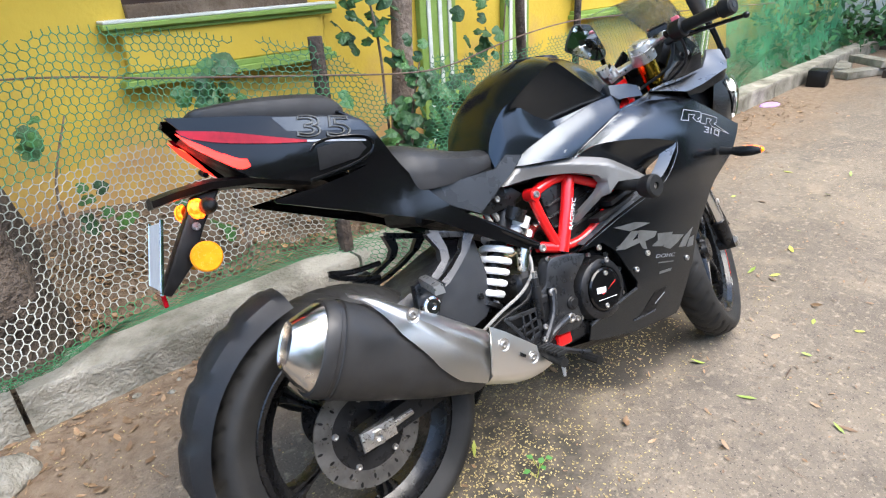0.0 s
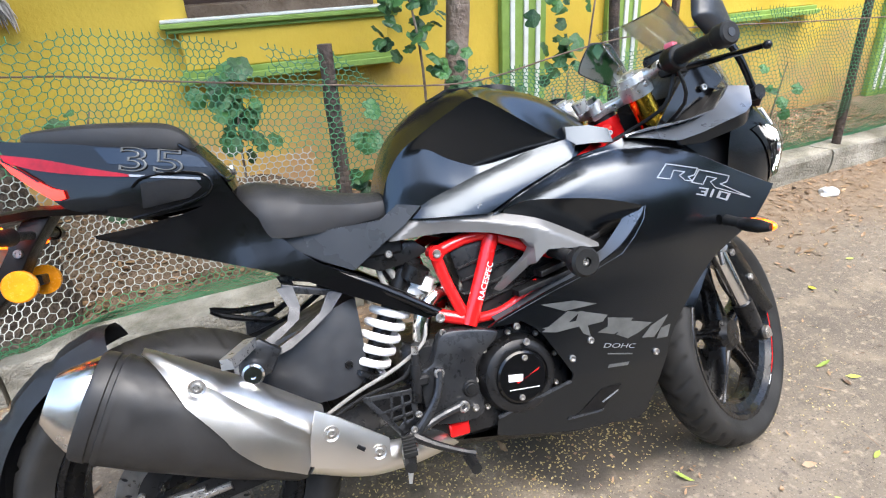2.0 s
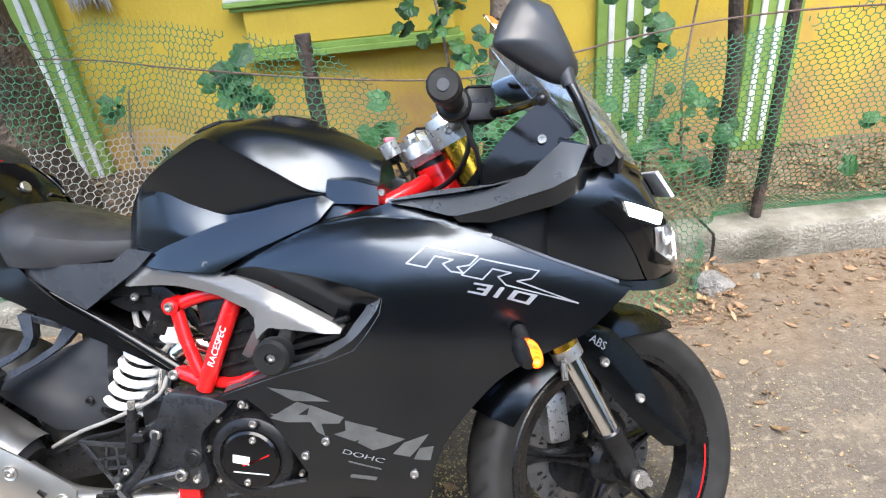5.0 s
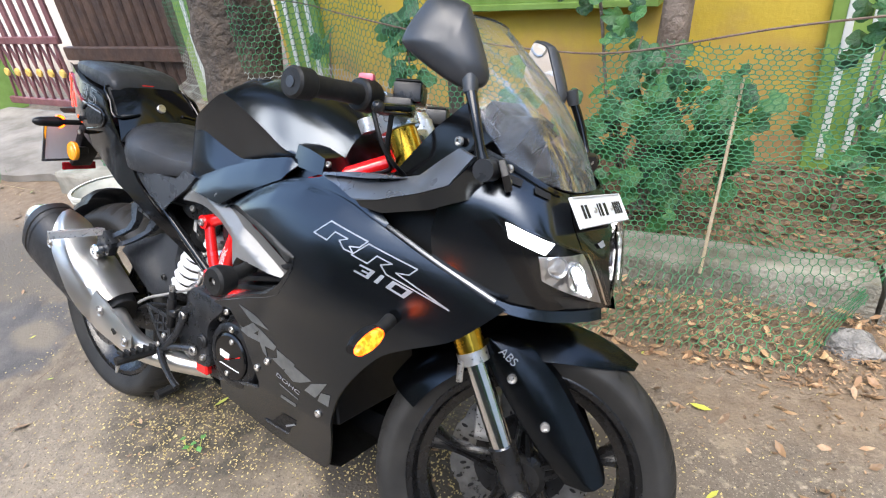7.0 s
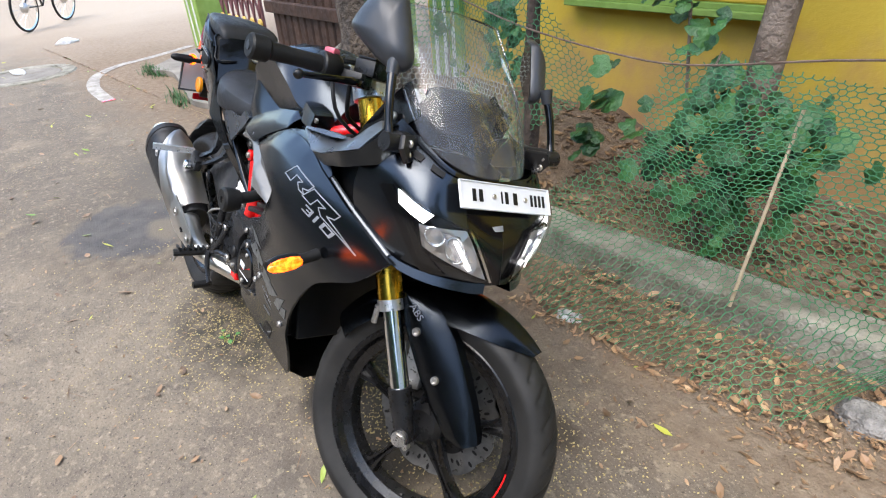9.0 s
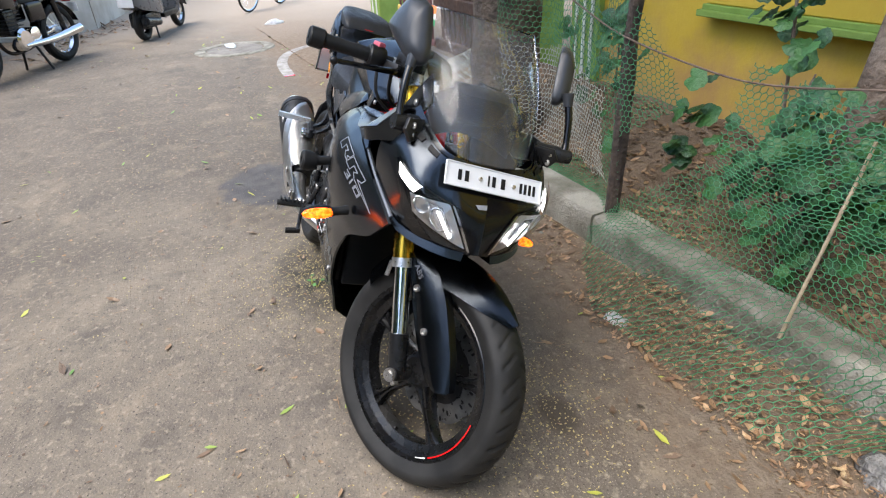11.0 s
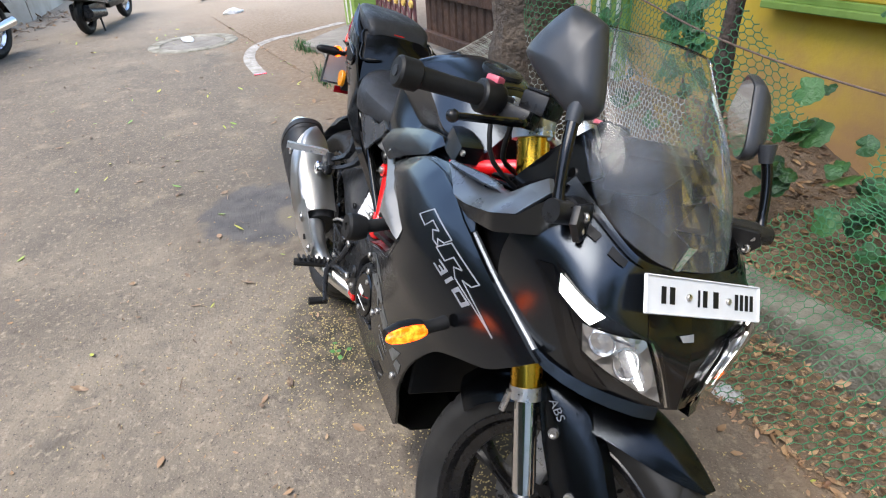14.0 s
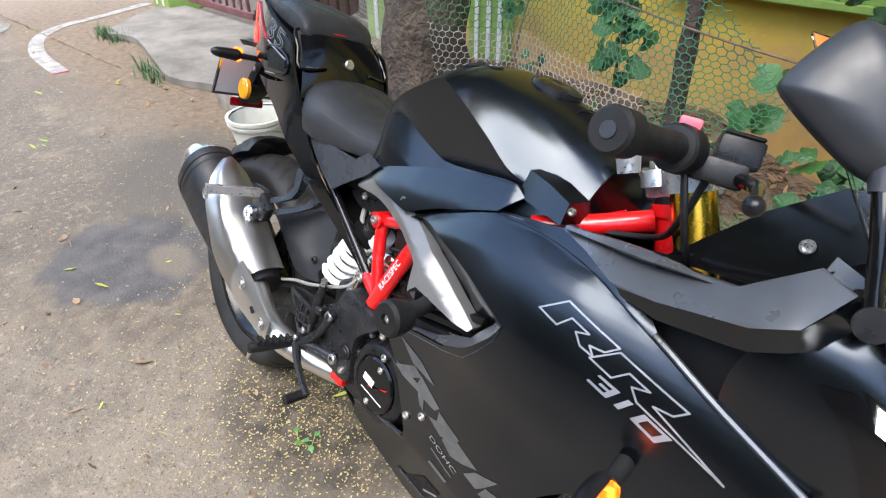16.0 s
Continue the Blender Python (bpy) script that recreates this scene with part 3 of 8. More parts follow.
# street wall on the far side of the road and the closing walls
# the third wall is added out of view, dark so the bodywork reflects dark
for i, (a, b, hgt, mt) in enumerate([((-2.0, -5.4), (-8.6, -2.55), 2.6, "greywall"), ((-8.6, -2.55), (-24.0, -1.2), 2.4, "greywall"), ((-2.0, -5.4), (9.0, -5.0), 1.9, "unseen_dark")]):
    d = Vector((b[0] - a[0], b[1] - a[1], 0))
    bm = block((0, -0.1, 0), (d.length, 0.1, hgt), 0)
    tagged(part(f"wall_street_{i + 1}", bm, mt, m=Matrix.Translation((a[0], a[1], 0)) @ Matrix.Rotation(math.atan2(d.y, d.x), 4, "Z")), "plastered street wall", "wall", kind="structure")
bm = block((8.15, -5.0, 0.28), (8.3, 2.62, 3.0), 0.01)
tagged(part("wall_east", bm, "whitewall"), "plain bluish white painted wall end", "wall", kind="structure")
bm = block((8.2, -5.0, 0), (8.32, 2.75, 0.285), 0)
tagged(part("plinth", bm, "post"), "dark wall plinth", "wall", kind="structure")

# painted line, manhole
pts = smooth([(-3.5, 0.08, 0), (-4.1, 0.06, 0), (-4.62, 0.17, 0), (-4.95, 0.42, 0), (-5.12, 0.8, 0), (-5.4, 1.3, 0)], 6)
bm = bmesh.new()
rows = []
for i, p in enumerate(pts):
    d = (pts[min(i + 1, len(pts) - 1)] - pts[max(i - 1, 0)]).normalized()
    s = Vector((-d.y, d.x, 0)) * 0.055
    rows.append([bm.verts.new((*(p + s).xy, 0.004)), bm.verts.new((*(p - s).xy, 0.004))])
for a, b in zip(rows, rows[1:]):
    bm.faces.new((a[0], a[1], b[1], b[0]))
line = tagged(part("road_marking", bm, "linepaint"), "curved worn white line painted on the road", "road marking", kind="structure")
part("red_end", block((-3.5, 0.03, 0.003), (-3.46, 0.135, 0.006), 0), "red", line)
man = thing("manhole", "round concrete manhole cover flush with the road", "manhole", Matrix.Translation((-5.3, -0.4, 0)))
part("ring", lathe([(0.001, 0.34), (0.012, 0.35), (0.012, 0.46), (0.001, 0.47)], 32, "Z"), "concrete", man)
part("cover", lathe([(0.002, 0.0), (0.008, 0.01), (0.008, 0.32), (0.001, 0.33)], 32, "Z"), "apron", man)


# ---- fence ----
def net_point(u, v):
    """u: metres along x; v: 0 at the foot, 1 at the top."""
    top = float(np.interp(u, [-1.9, -0.3, 0.0, 0.53, 1.0, 1.5, 2.1, 2.5, 4, 8], [1.15, 1.09, 1.06, 0.96, 0.85, 0.81, 0.88, 0.95, 0.9, 0.8]))
    top += 0.02 * noise.noise((u * 6, 0, 3))
    fy, ky = fence_y(u), kerb_y(u)
    drape = min(1, max(0, (u - 0.35) / 0.35))
    # between the young tree and the rags it lies over a heap of litter before the kerb
    drape *= min(1, max(0, (1.95 - u) / 0.2))
    heap = min(1, max(0, (u - 0.7) / 0.3))
    ys = [ky - (0.16 + 0.18 * heap) * drape + (1 - drape) * 0.16, ky - (0.02 + 0.14 * heap) * drape + (1 - drape) * 0.17, ky + 0.05 + 0.11 * (1 - drape), fy - 0.02, fy]
    zs = [0.034 + 0.09 * (1 - drape), 0.145 - 0.035 * heap * drape, 0.178, 0.45, top]
    y = float(np.interp(v, [0, 0.14, 0.24, 0.5, 1], ys))
    z = float(np.interp(v, [0, 0.14, 0.24, 0.5, 1], zs))
    w = 0.035 * noise.noise((u * 1.7, v * 2.2, 7)) + 0.012 * noise.noise((u * 7, v * 6, 1))
    # it bellies out round the old trunk
    y -= 0.25 * math.exp(-((u + 0.7) / 0.3) ** 4) * min(1.0, max(0.0, v - 0.1) * 5)
    # the mesh is pulled out of shape: cells stretch, lean and bunch
    pull = 0.05 * noise.noise((u * 1.3, v * 2.5, 11)) + 0.02 * noise.noise((u * 5, v * 7, 21)) + 0.006 * noise.noise((u * 19, v * 19, 31))
    slump = 0.03 * noise.noise((u * 2.1, v * 3, 4)) + 0.016 * noise.noise((u * 7, v * 8, 14)) + 0.005 * noise.noise((u * 23, v * 21, 24))
    return Vector((u + pull, y + w * (0.4 + 0.6 * (v > 0.3)), z + slump * min(1.0, v * 4)))


def hex_net(u0, u1, rows, cell=0.0255):
    """Edges of a hexagon net in u and v."""
    h = cell * 1.5 / math.sqrt(3)
    cols = int((u1 - u0) / cell)
    pts, edges, index = [], [], {}

    def at(i, j, k):
        key = (i, j, k)
        if key not in index:
            u = u0 + (i + 0.5 * (j % 2)) * cell
            v = (j * h + (cell / math.sqrt(3) if k else 0)) / (rows * h)
            index[key] = len(pts)
            pts.append((u, v))
        return index[key]

    for j in range(rows):
        for i in range(cols):
            a, b = at(i, j, 0), at(i, j, 1)
            edges.append((a, b))
            o = j % 2
            if j + 1 < rows:
                for di in (o - 1, o):
                    if 0 <= i + di < cols:
                        edges.append((b, at(i + di, j + 1, 0)))
    return pts, edges


pts, edges = hex_net(-1.85, 4.6, 51)
where = [net_point(u, min(v, 1.0)) for u, v in pts]
bars = {"net": ([], []), "net_pale": ([], [])}
for a, b in edges:
    u, v = pts[a]
    # the net is torn along its upper rim and hangs open over the kerb
    if v > 0.9 and noise.noise((u * 9, v * 9, 0)) > 0.28:
        continue
    if 0.56 < u < 1.02:
        f, z = (u - 0.56) / 0.46, where[a].z
        if 0.17 + 0.36 * f < z < 0.46 + 0.32 * f or (u > 0.86 and z > 0.5) or z > 0.94 - 0.42 * f:
            continue
    faded = u < 0.45 and 0.28 < v + 0.08 * noise.noise((u * 4, v * 4, 8)) < 0.66
    vs, fs = bars["net_pale" if faded else "net"]
    p, q = where[a], where[b]
    d = (q - p).normalized()
    s = d.cross(Vector((0, 1, 0.2))).normalized() * 0.0018
    t = d.cross(s).normalized() * 0.0012
    k = len(vs)
    for e in (p - d * 0.001, q + d * 0.001):
        vs += [e + s, e + t, e - s, e - t]
    for i in range(4):
        fs.append((k + i, k + (i + 1) % 4, k + 4 + (i + 1) % 4, k + 4 + i))
for key, label in (("net", "green plastic hexagon netting sagging over the kerb"), ("net_pale", "sun-faded pale band of hexagon netting")):
    me = bpy.data.meshes.new("netting")
    me.from_pydata([tuple(p) for p in bars[key][0]], [], bars[key][1])
    me.materials.append(M[key])
    tagged(new("netting", me), label, "fence net", kind="stuff")


def rough_post(name, x, y, r, h, lean, label, material="post", z=0.05):
    bm = tube([(0, 0, 0), (lean[0] * 0.5, lean[1] * 0.5, h * 0.5), (lean[0], lean[1], h)], [r * 1.05, r, r * 0.92], 9, 6)
    for v in bm.verts:
        n = 0.22 * r * noise.noise((v.co.x * 30, v.co.y * 30, v.co.z * 9))
        v.co.x += n
        v.co.y += n
    return tagged(part(name, bm, material, m=Matrix.Translation((x, y, z))), label, "post", "fence posts")


rough_post("fence_post", 0.53, 1.1, 0.03, 0.93, (-0.005, 0.02), "dark weathered split timber fence post")
rough_post("fence_post", 2.12, 1.34, 0.02, 1.0, (0.03, 0.03), "dark weathered split timber fence post")
rough_post("fence_post", 3.5, 1.5, 0.024, 0.95, (0.02, 0.02), "dark weathered split timber fence post")
rough_post("cane", 1.43, 1.12, 0.0055, 0.62, (0.03, 0.1), "thin pale bamboo cane leaning in the net", surface("dry_bamboo", (0.33, 0.26, 0.17), (0.46, 0.38, 0.26), 30, 0.7), 0.1)
wire = tube([(u, fence_y(u) - 0.01, z) for u, z in ((-1.9, 0.98), (-0.5, 0.95), (0.0, 0.9), (0.5, 0.85), (0.9, 0.8), (1.16, 0.8), (1.6, 0.87), (2.1, 0.9), (3.0, 0.86), (4.5, 0.8))], 0.0035, 6, 5)
tagged(part("fence_wire", wire, "wire"), "rusty twisted wire strung along the net", "wire")


# ---- trees and climbers ----
def trunk(name, x, y, pts, rads, label, material, bumps=0.12):
    bm = tube(pts, rads, 16, 8)
    for v in bm.verts:
        a = noise.noise((v.co.x * 7, v.co.y * 7, v.co.z * 5)) * bumps
        c = v.co - Vector((0, 0, v.co.z))
        v.co += Vector((c.x, c.y, 0)) * a
    t = thing(name, label, "tree", Matrix.Translation((x, y, 0.08)))
    part("trunk", bm, material, t)
    return t


young = trunk("young_tree", 1.12, 1.55, [(-0.02, 0, -0.1), (0.0, 0.02, 0.3), (0.05, 0.03, 0.8), (0.08, 0.06, 1.6), (0.06, 0.1, 3.0)], [0.075, 0.06, 0.052, 0.048, 0.04], "smooth grey-brown young tree trunk by the fence", "bark")
part("limb", tube([(0.07, 0.05, 1.5), (-0.2, 0.1, 2.1), (-0.5, 0.2, 2.8)], [0.025, 0.018, 0.008], 8), "bark", young)
part("limb", tube([(0.06, 0.1, 2.4), (0.3, -0.2, 3.0), (0.5, -0.5, 3.7)], [0.03, 0.02, 0.008], 8), "bark", young)
trunk("slim_tree", 2.1, 1.75, [(0, 0, -0.1), (0.02, 0.02, 0.5), (-0.02, 0.0, 1.0), (0.08, 0.05, 1.8)], [0.035, 0.03, 0.026, 0.02], "slim dark stem tied behind the net", "post")
old = trunk("old_tree", -0.7, 1.13, [(0.03, 0, -0.1), (0.02, 0, 0.25), (-0.02, 0.03, 0.7), (-0.12, 0.1, 1.6), (-0.2, 0.25, 4.2)], [0.23, 0.2, 0.185, 0.18, 0.14], "thick dark rough tree trunk wrapped in netting", "darkbark", 0.2)


def leaf_mesh(name, size, lobes, seed):
    """A cupped roundish leaf with a notch at the stalk, lying in x and y."""
    rnd = random.Random(seed)
    bm = bmesh.new()
    k = 22
    c = bm.verts.new((0, 0, 0.012 * size / 0.07))
    inner, rim = [], []
    for i in range(k):
        a = 2 * math.pi * i / k
        r = size * (1 + 0.06 * math.cos(a * lobes) - 0.5 * math.exp(-((a - math.pi) / 0.28) ** 2) + rnd.uniform(-0.04, 0.04))
        inner.append(bm.verts.new((r * 0.5 * math.cos(a), r * 0.5 * math.sin(a), size * (0.08 + rnd.uniform(-0.03, 0.03)))))
        rim.append(bm.verts.new((r * math.cos(a), r * math.sin(a), size * rnd.uniform(-0.22, 0.08))))
    for i in range(k):
        bm.faces.new((c, inner[i - 1], inner[i]))
        bm.faces.new((inner[i - 1], rim[i - 1], rim[i], inner[i]))
    me = bpy.data.meshes.new(name)
    bm.to_mesh(me)
    bm.free()
    me.polygons.foreach_set("use_smooth", [True] * len(me.polygons))
    me.materials.append(M["bigleaf"])
    return me


def big_leaf_material():
    m, t, b = nodes_of("broad_green_leaf")
    info = t.nodes.new("ShaderNodeObjectInfo")
    col = tint(t, (0.01, 0.045, 0.014), (0.05, 0.15, 0.036), info.outputs["Random"])
    t.links.new(tint(t, col, (0.075, 0.18, 0.055), grain(t, 60, 3, 0.55, 0.85)), b.inputs["Base Color"])
    b.inputs["Roughness"].default_value = 0.42
    relief(t, b, grain(t, 70, 3), 0.5, 0.004)
    return m


M["bigleaf"] = big_leaf_material()
LEAVES = [leaf_mesh("leaf", 0.045, 5, 1), leaf_mesh("leaf", 0.038, 3, 2), leaf_mesh("leaf", 0.053, 5, 3)]


def climber(label, stems, clumps, seed, low=0.55, high=1.0):
    """A climbing plant: thin stems and broad leaves round the given centres (x, y, z, reach, count)."""
    rnd = random.Random(seed)
    plant = thing("broadleaf_climber", label, "plant", group="climbing plants on the fence")
    for s in stems:
        part("stem", tube(s, [0.009] + [0.006] * (len(s) - 2) + [0.003], 6, 5), "bark", plant)
    for x, y, z, reach, count in clumps:
        for i in range(count):
            p = Vector((rnd.gauss(0, 0.5), rnd.gauss(0, 0.35), rnd.gauss(0, 0.55))) * reach
            ob = new("leaf", rnd.choice(LEAVES))
            ob.parent = plant
            s = rnd.uniform(low, high)
            ob.matrix_local = Matrix.Translation((x + p.x, y + p.y, max(0.14, z + p.z))) @ Euler((radians(rnd.uniform(20, 80)), radians(rnd.uniform(-25, 25)), radians(rnd.uniform(-50, 50)))).to_matrix().to_4x4() @ Matrix.Scale(s, 4)
    return plant


climber("broad-leaved green climber hanging by the young tree trunk", [[(1.05, 1.5, 0.1), (0.98, 1.45, 0.5), (0.95, 1.42, 0.9), (0.88, 1.42, 1.3)]], [(0.92, 1.42, 0.98, 0.13, 22), (0.9, 1.45, 1.18, 0.14, 18), (1.02, 1.4, 0.84, 0.1, 8)], 4)
climber("dense broad-leaved green climber around the tree foot", [[(1.15, 1.45, 0.1), (1.2, 1.38, 0.4), (1.3, 1.34, 0.6)], [(1.1, 1.42, 0.1), (1.05, 1.36, 0.5), (1.12, 1.36, 0.8)]], [(1.25, 1.35, 0.5, 0.21, 66), (1.05, 1.35, 0.52, 0.17, 32), (1.42, 1.36, 0.5, 0.14, 26), (1.24, 1.36, 0.28, 0.18, 24), (1.15, 1.37, 0.72, 0.12, 16), (0.9, 1.33, 0.42, 0.12, 10)], 5)
climber("green climber leaves threaded through the netting", [[(0.2, 1.32, 0.1), (0.18, 1.3, 0.5), (0.2, 1.28, 0.8)]], [(0.18, 1.28, 0.76, 0.13, 24), (0.22, 1.28, 0.62, 0.07, 6), (0.66, 1.32, 0.6, 0.1, 9), (0.62, 1.3, 0.42, 0.1, 7)], 6, 0.6, 1.0)
climber("sparse green climber leaves low on the net", [[(-0.35, 1.45, 0.1), (-0.4, 1.4, 0.5), (-0.3, 1.36, 0.8)]], [(-0.4, 1.4, 0.72, 0.1, 6), (-0.25, 1.42, 0.42, 0.12, 6), (0.1, 1.35, 0.35, 0.12, 5)], 7)
climber("tall green climber growing against the striped pilaster", [[(1.95, 1.7, 0.1), (1.9, 1.7, 0.6), (1.98, 1.72, 1.3)], [(1.75, 1.68, 0.1), (1.78, 1.66, 0.7)]], [(1.85, 1.68, 0.42, 0.18, 24), (1.75, 1.68, 0.75, 0.14, 14), (1.7, 1.68, 1.02, 0.12, 10), (2.0, 1.7, 0.3, 0.15, 14), (2.2, 1.75, 1.2, 0.15, 8)], 8)
climber("scattered green climber shoots by the far fence", [[(3.2, 1.75, 0.1), (3.25, 1.72, 0.6)]], [(3.2, 1.7, 0.4, 0.25, 14), (2.75, 1.7, 0.35, 0.18, 8)], 9)

def unseen_crown(parent, blobs, count, size, seed, name="unseen_crown"):
    """Many loose leaves in uneven clumps, for treetops out of view; blobs: (x, y, z, radius)."""
    rnd = random.Random(seed)
    verts, faces = [], []
    for i in range(count):
        x, y, z, r = rnd.choice(blobs)
        d = Vector((rnd.gauss(0, 1), rnd.gauss(0, 1), rnd.gauss(0, 0.75))).normalized() * r * rnd.random() ** 0.45
        c = Vector((x, y, z)) + d
        u = Vector((rnd.gauss(0, 1), rnd.gauss(0, 1), rnd.gauss(0, 0.6))).normalized()
        w = u.cross(Vector((rnd.gauss(0, 1), rnd.gauss(0, 1), rnd.gauss(0, 1)))).normalized()
        k = size * rnd.uniform(0.6, 1.3)
        n = len(verts)
        verts += [tuple(c - u * k), tuple(c + w * k * 0.45), tuple(c + u * k), tuple(c - w * k * 0.45)]
        faces.append((n, n + 1, n + 2, n + 3))
    me = bpy.data.meshes.new(name)
    me.from_pydata(verts, [], faces)
    ob = new(name, me)
    ob.data.materials.append(M["leaf"])
    ob.parent = parent
    return ob


# treetops and limb out of view, spread overhead so the bodywork reflects dark
unseen_crown(young, [(0.1, -0.2, 3.4, 0.7), (0.9, -0.1, 3.6, 0.8), (-0.8, -0.1, 3.6, 0.8), (0.2, -0.7, 3.9, 0.8), (-0.4, 0.3, 4.3, 0.9), (0.1, 0.5, 3.4, 0.6), (-0.6, 0.9, 3.4, 0.6), (0.7, 1.0, 3.6, 0.7), (0.0, 1.3, 3.9, 0.8), (0.4, 1.6, 4.1, 0.8)], 4600, 0.085, 51)
unseen_crown(old, [(-0.4, 0.9, 4.6, 1.1), (-1.6, 0.6, 5.0, 1.3), (-0.6, 1.9, 5.5, 1.4), (0.5, 2.3, 5.6, 1.2), (-2.2, 1.8, 5.4, 1.3), (0.9, -1.7, 5.3, 1.0), (0.1, -1.2, 5.2, 0.9), (1.7, -1.6, 5.5, 0.9), (0.4, -0.2, 5.0, 0.8)], 6400, 0.12, 52)
part("limb", tube([(-0.1, 0.12, 2.6), (0.3, -0.4, 3.9), (0.8, -1.2, 4.9), (1.4, -1.7, 5.4)], [0.08, 0.06, 0.04, 0.015], 10), "darkbark", old)
# added, out of view: leafy trees across the street that darken the bodywork's reflections
for k, (x, y) in enumerate(((-2.6, -5.9), (0.6, -5.7), (3.6, -5.8), (6.8, -5.6))):
    far = trunk("street_tree", x, y, [(0, 0, -0.1), (0.05, 0.0, 1.0), (0.0, 0.1, 2.2), (0.1, 0.1, 3.0)], [0.17, 0.14, 0.12, 0.08], "unseen leafy tree added behind the far wall to darken reflections", "darkbark", 0.15)
    unseen_crown(far, [(-0.9, 0.3, 1.9, 1.0), (0.8, 0.4, 1.8, 1.0), (0.0, 0.3, 2.7, 1.0), (-1.1, 0.0, 2.7, 0.8), (1.1, 0.2, 2.6, 0.8)], 3200, 0.15, 60 + k)
# tall leafy trees added behind the lane-end wall, out of view
for k, (x, y) in enumerate(((9.6, -2.6), (9.8, 0.6))):
    far = trunk("lane_tree", x, y, [(0, 0, -0.1), (0.05, 0.0, 1.2), (0.0, 0.1, 2.8), (0.1, 0.1, 5.0)], [0.2, 0.17, 0.14, 0.08], "tall unseen leafy tree added behind the lane-end wall", "darkbark", 0.15)
    unseen_crown(far, [(-0.9, 0.3, 3.6, 1.3), (0.4, 1.2, 4.0, 1.3), (-0.3, -1.1, 4.2, 1.3), (-1.2, 0.0, 5.4, 1.3), (0.0, 0.4, 6.2, 1.3)], 3200, 0.17, 80 + k)
# hedge at the end of the lane, netted in green
rnd = random.Random(11)
vs, fs = [], []
for i in range(2600):
    x, y = rnd.uniform(5.8, 8.3), rnd.uniform(1.95, 3.3)
    z = rnd.uniform(0.1, 2.4) * (0.6 + 0.4 * math.sin(x * 3))
    c, a, b = Vector((x, y, z)), Vector((rnd.gauss(0, 1), rnd.gauss(0, 1), rnd.gauss(0, 1))).normalized() * 0.05, Vector((rnd.gauss(0, 1), rnd.gauss(0, 1), rnd.gauss(0, 1))).normalized() * 0.03
    k = len(vs)
    vs += [tuple(c - a), tuple(c + b), tuple(c + a), tuple(c - b)]
    fs.append((k, k + 1, k + 2, k + 3))
me = bpy.data.meshes.new("hedge")
me.from_pydata(vs, [], fs)
me.materials.append(M["leaf"])
tagged(new("hedge", me), "dark green tangled hedge at the lane end", "hedge", kind="stuff")


# green shade cloth hung along the fence towards the lane end
def shade_material():
    m, t, b = nodes_of("green_shade_cloth")
    b.inputs["Roughness"].default_value = 0.7
    t.links.new(tint(t, (0.02, 0.16, 0.07), (0.05, 0.27, 0.13), grain(t, 5, 5)), b.inputs["Base Color"])
    see = t.nodes.new("ShaderNodeBsdfTransparent")
    mix = t.nodes.new("ShaderNodeMixShader")
    thin = t.nodes.new("ShaderNodeMapRange")
    thin.inputs[3].default_value, thin.inputs[4].default_value = 0.3, 0.8
    t.links.new(grain(t, 2.2, 4), thin.inputs[0])
    t.links.new(thin.outputs[0], mix.inputs[0])
    t.links.new(see.outputs[0], mix.inputs[1])
    t.links.new(b.outputs[0], mix.inputs[2])
    t.links.new(mix.outputs[0], t.nodes["Material Output"].inputs["Surface"])
    return m


cloth = sheet(4.35, 7.4, 0, 1, 70, 16, lambda x, y: 0)
for v in cloth.verts:
    x, f = v.co.x, v.co.y
    v.co.y = kerb_y(x) + 0.2 + 0.1 * f + 0.05 * noise.noise((x * 2.3, f * 2, 3)) + 0.02 * noise.noise((x * 9, f * 3, 9))
    v.co.z = 0.09 + f * (0.82 + 0.12 * noise.noise((x * 1.1, 0, 5)))
tagged(part("shade_cloth", cloth, shade_material()), "torn green shade cloth hung along the kerb fence", "shade cloth")


# ---- litter on the ground ----
def scatter(name, label, material, count, place, size, seed, curl=0.35, slim=0.45):
    rnd = random.Random(seed)
    vs, fs = [], []
    for i in range(count):
        p = place(rnd)
        if p is None:
            continue
        s = rnd.uniform(*size)
        turn = Euler((rnd.gauss(0, 0.25), rnd.gauss(0, 0.25), rnd.uniform(0, 6.3))).to_matrix()
        k = len(vs)
        w, c = s * slim * rnd.uniform(0.6, 1.1), s * curl * rnd.uniform(0, 1)
        shape = ((-s, 0, c * 0.6), (-s * 0.3, -w, c * 0.3), (s * 0.5, -w * 0.7, c * 0.2), (s, 0, c), (s * 0.5, w * 0.7, c * 0.4), (-s * 0.3, w, c * 0.5), (0, 0, 0))
        q = [turn @ Vector(e) for e in shape]
        low = min(e.z for e in q)
        vs += [tuple(Vector(p) + e - Vector((0, 0, low - 0.001))) for e in q]
        for a, b in zip((0, 1, 2, 3, 4, 5), (1, 2, 3, 4, 5, 0)):
            fs.append((k + a, k + b, k + 6))
    me = bpy.data.meshes.new(name)
    me.from_pydata(vs, [], fs)
    me.materials.append(M[material])
    return tagged(new(name, me), label, name.replace("_", " "), kind="stuff")


def in_bed(rnd):
    x = rnd.uniform(-1.7, 4.5)
    y = rnd.uniform(kerb_y(x) + 0.16, wall_y(x) - 0.03)
    return (x, y, soil_height(x, y) + 0.004)


def by_kerb(rnd):
    x = rnd.uniform(-1.6, 5)
    d = abs(rnd.gauss(0, 0.17 + 0.1 * max(0.0, min(1.0, x - 0.8))))
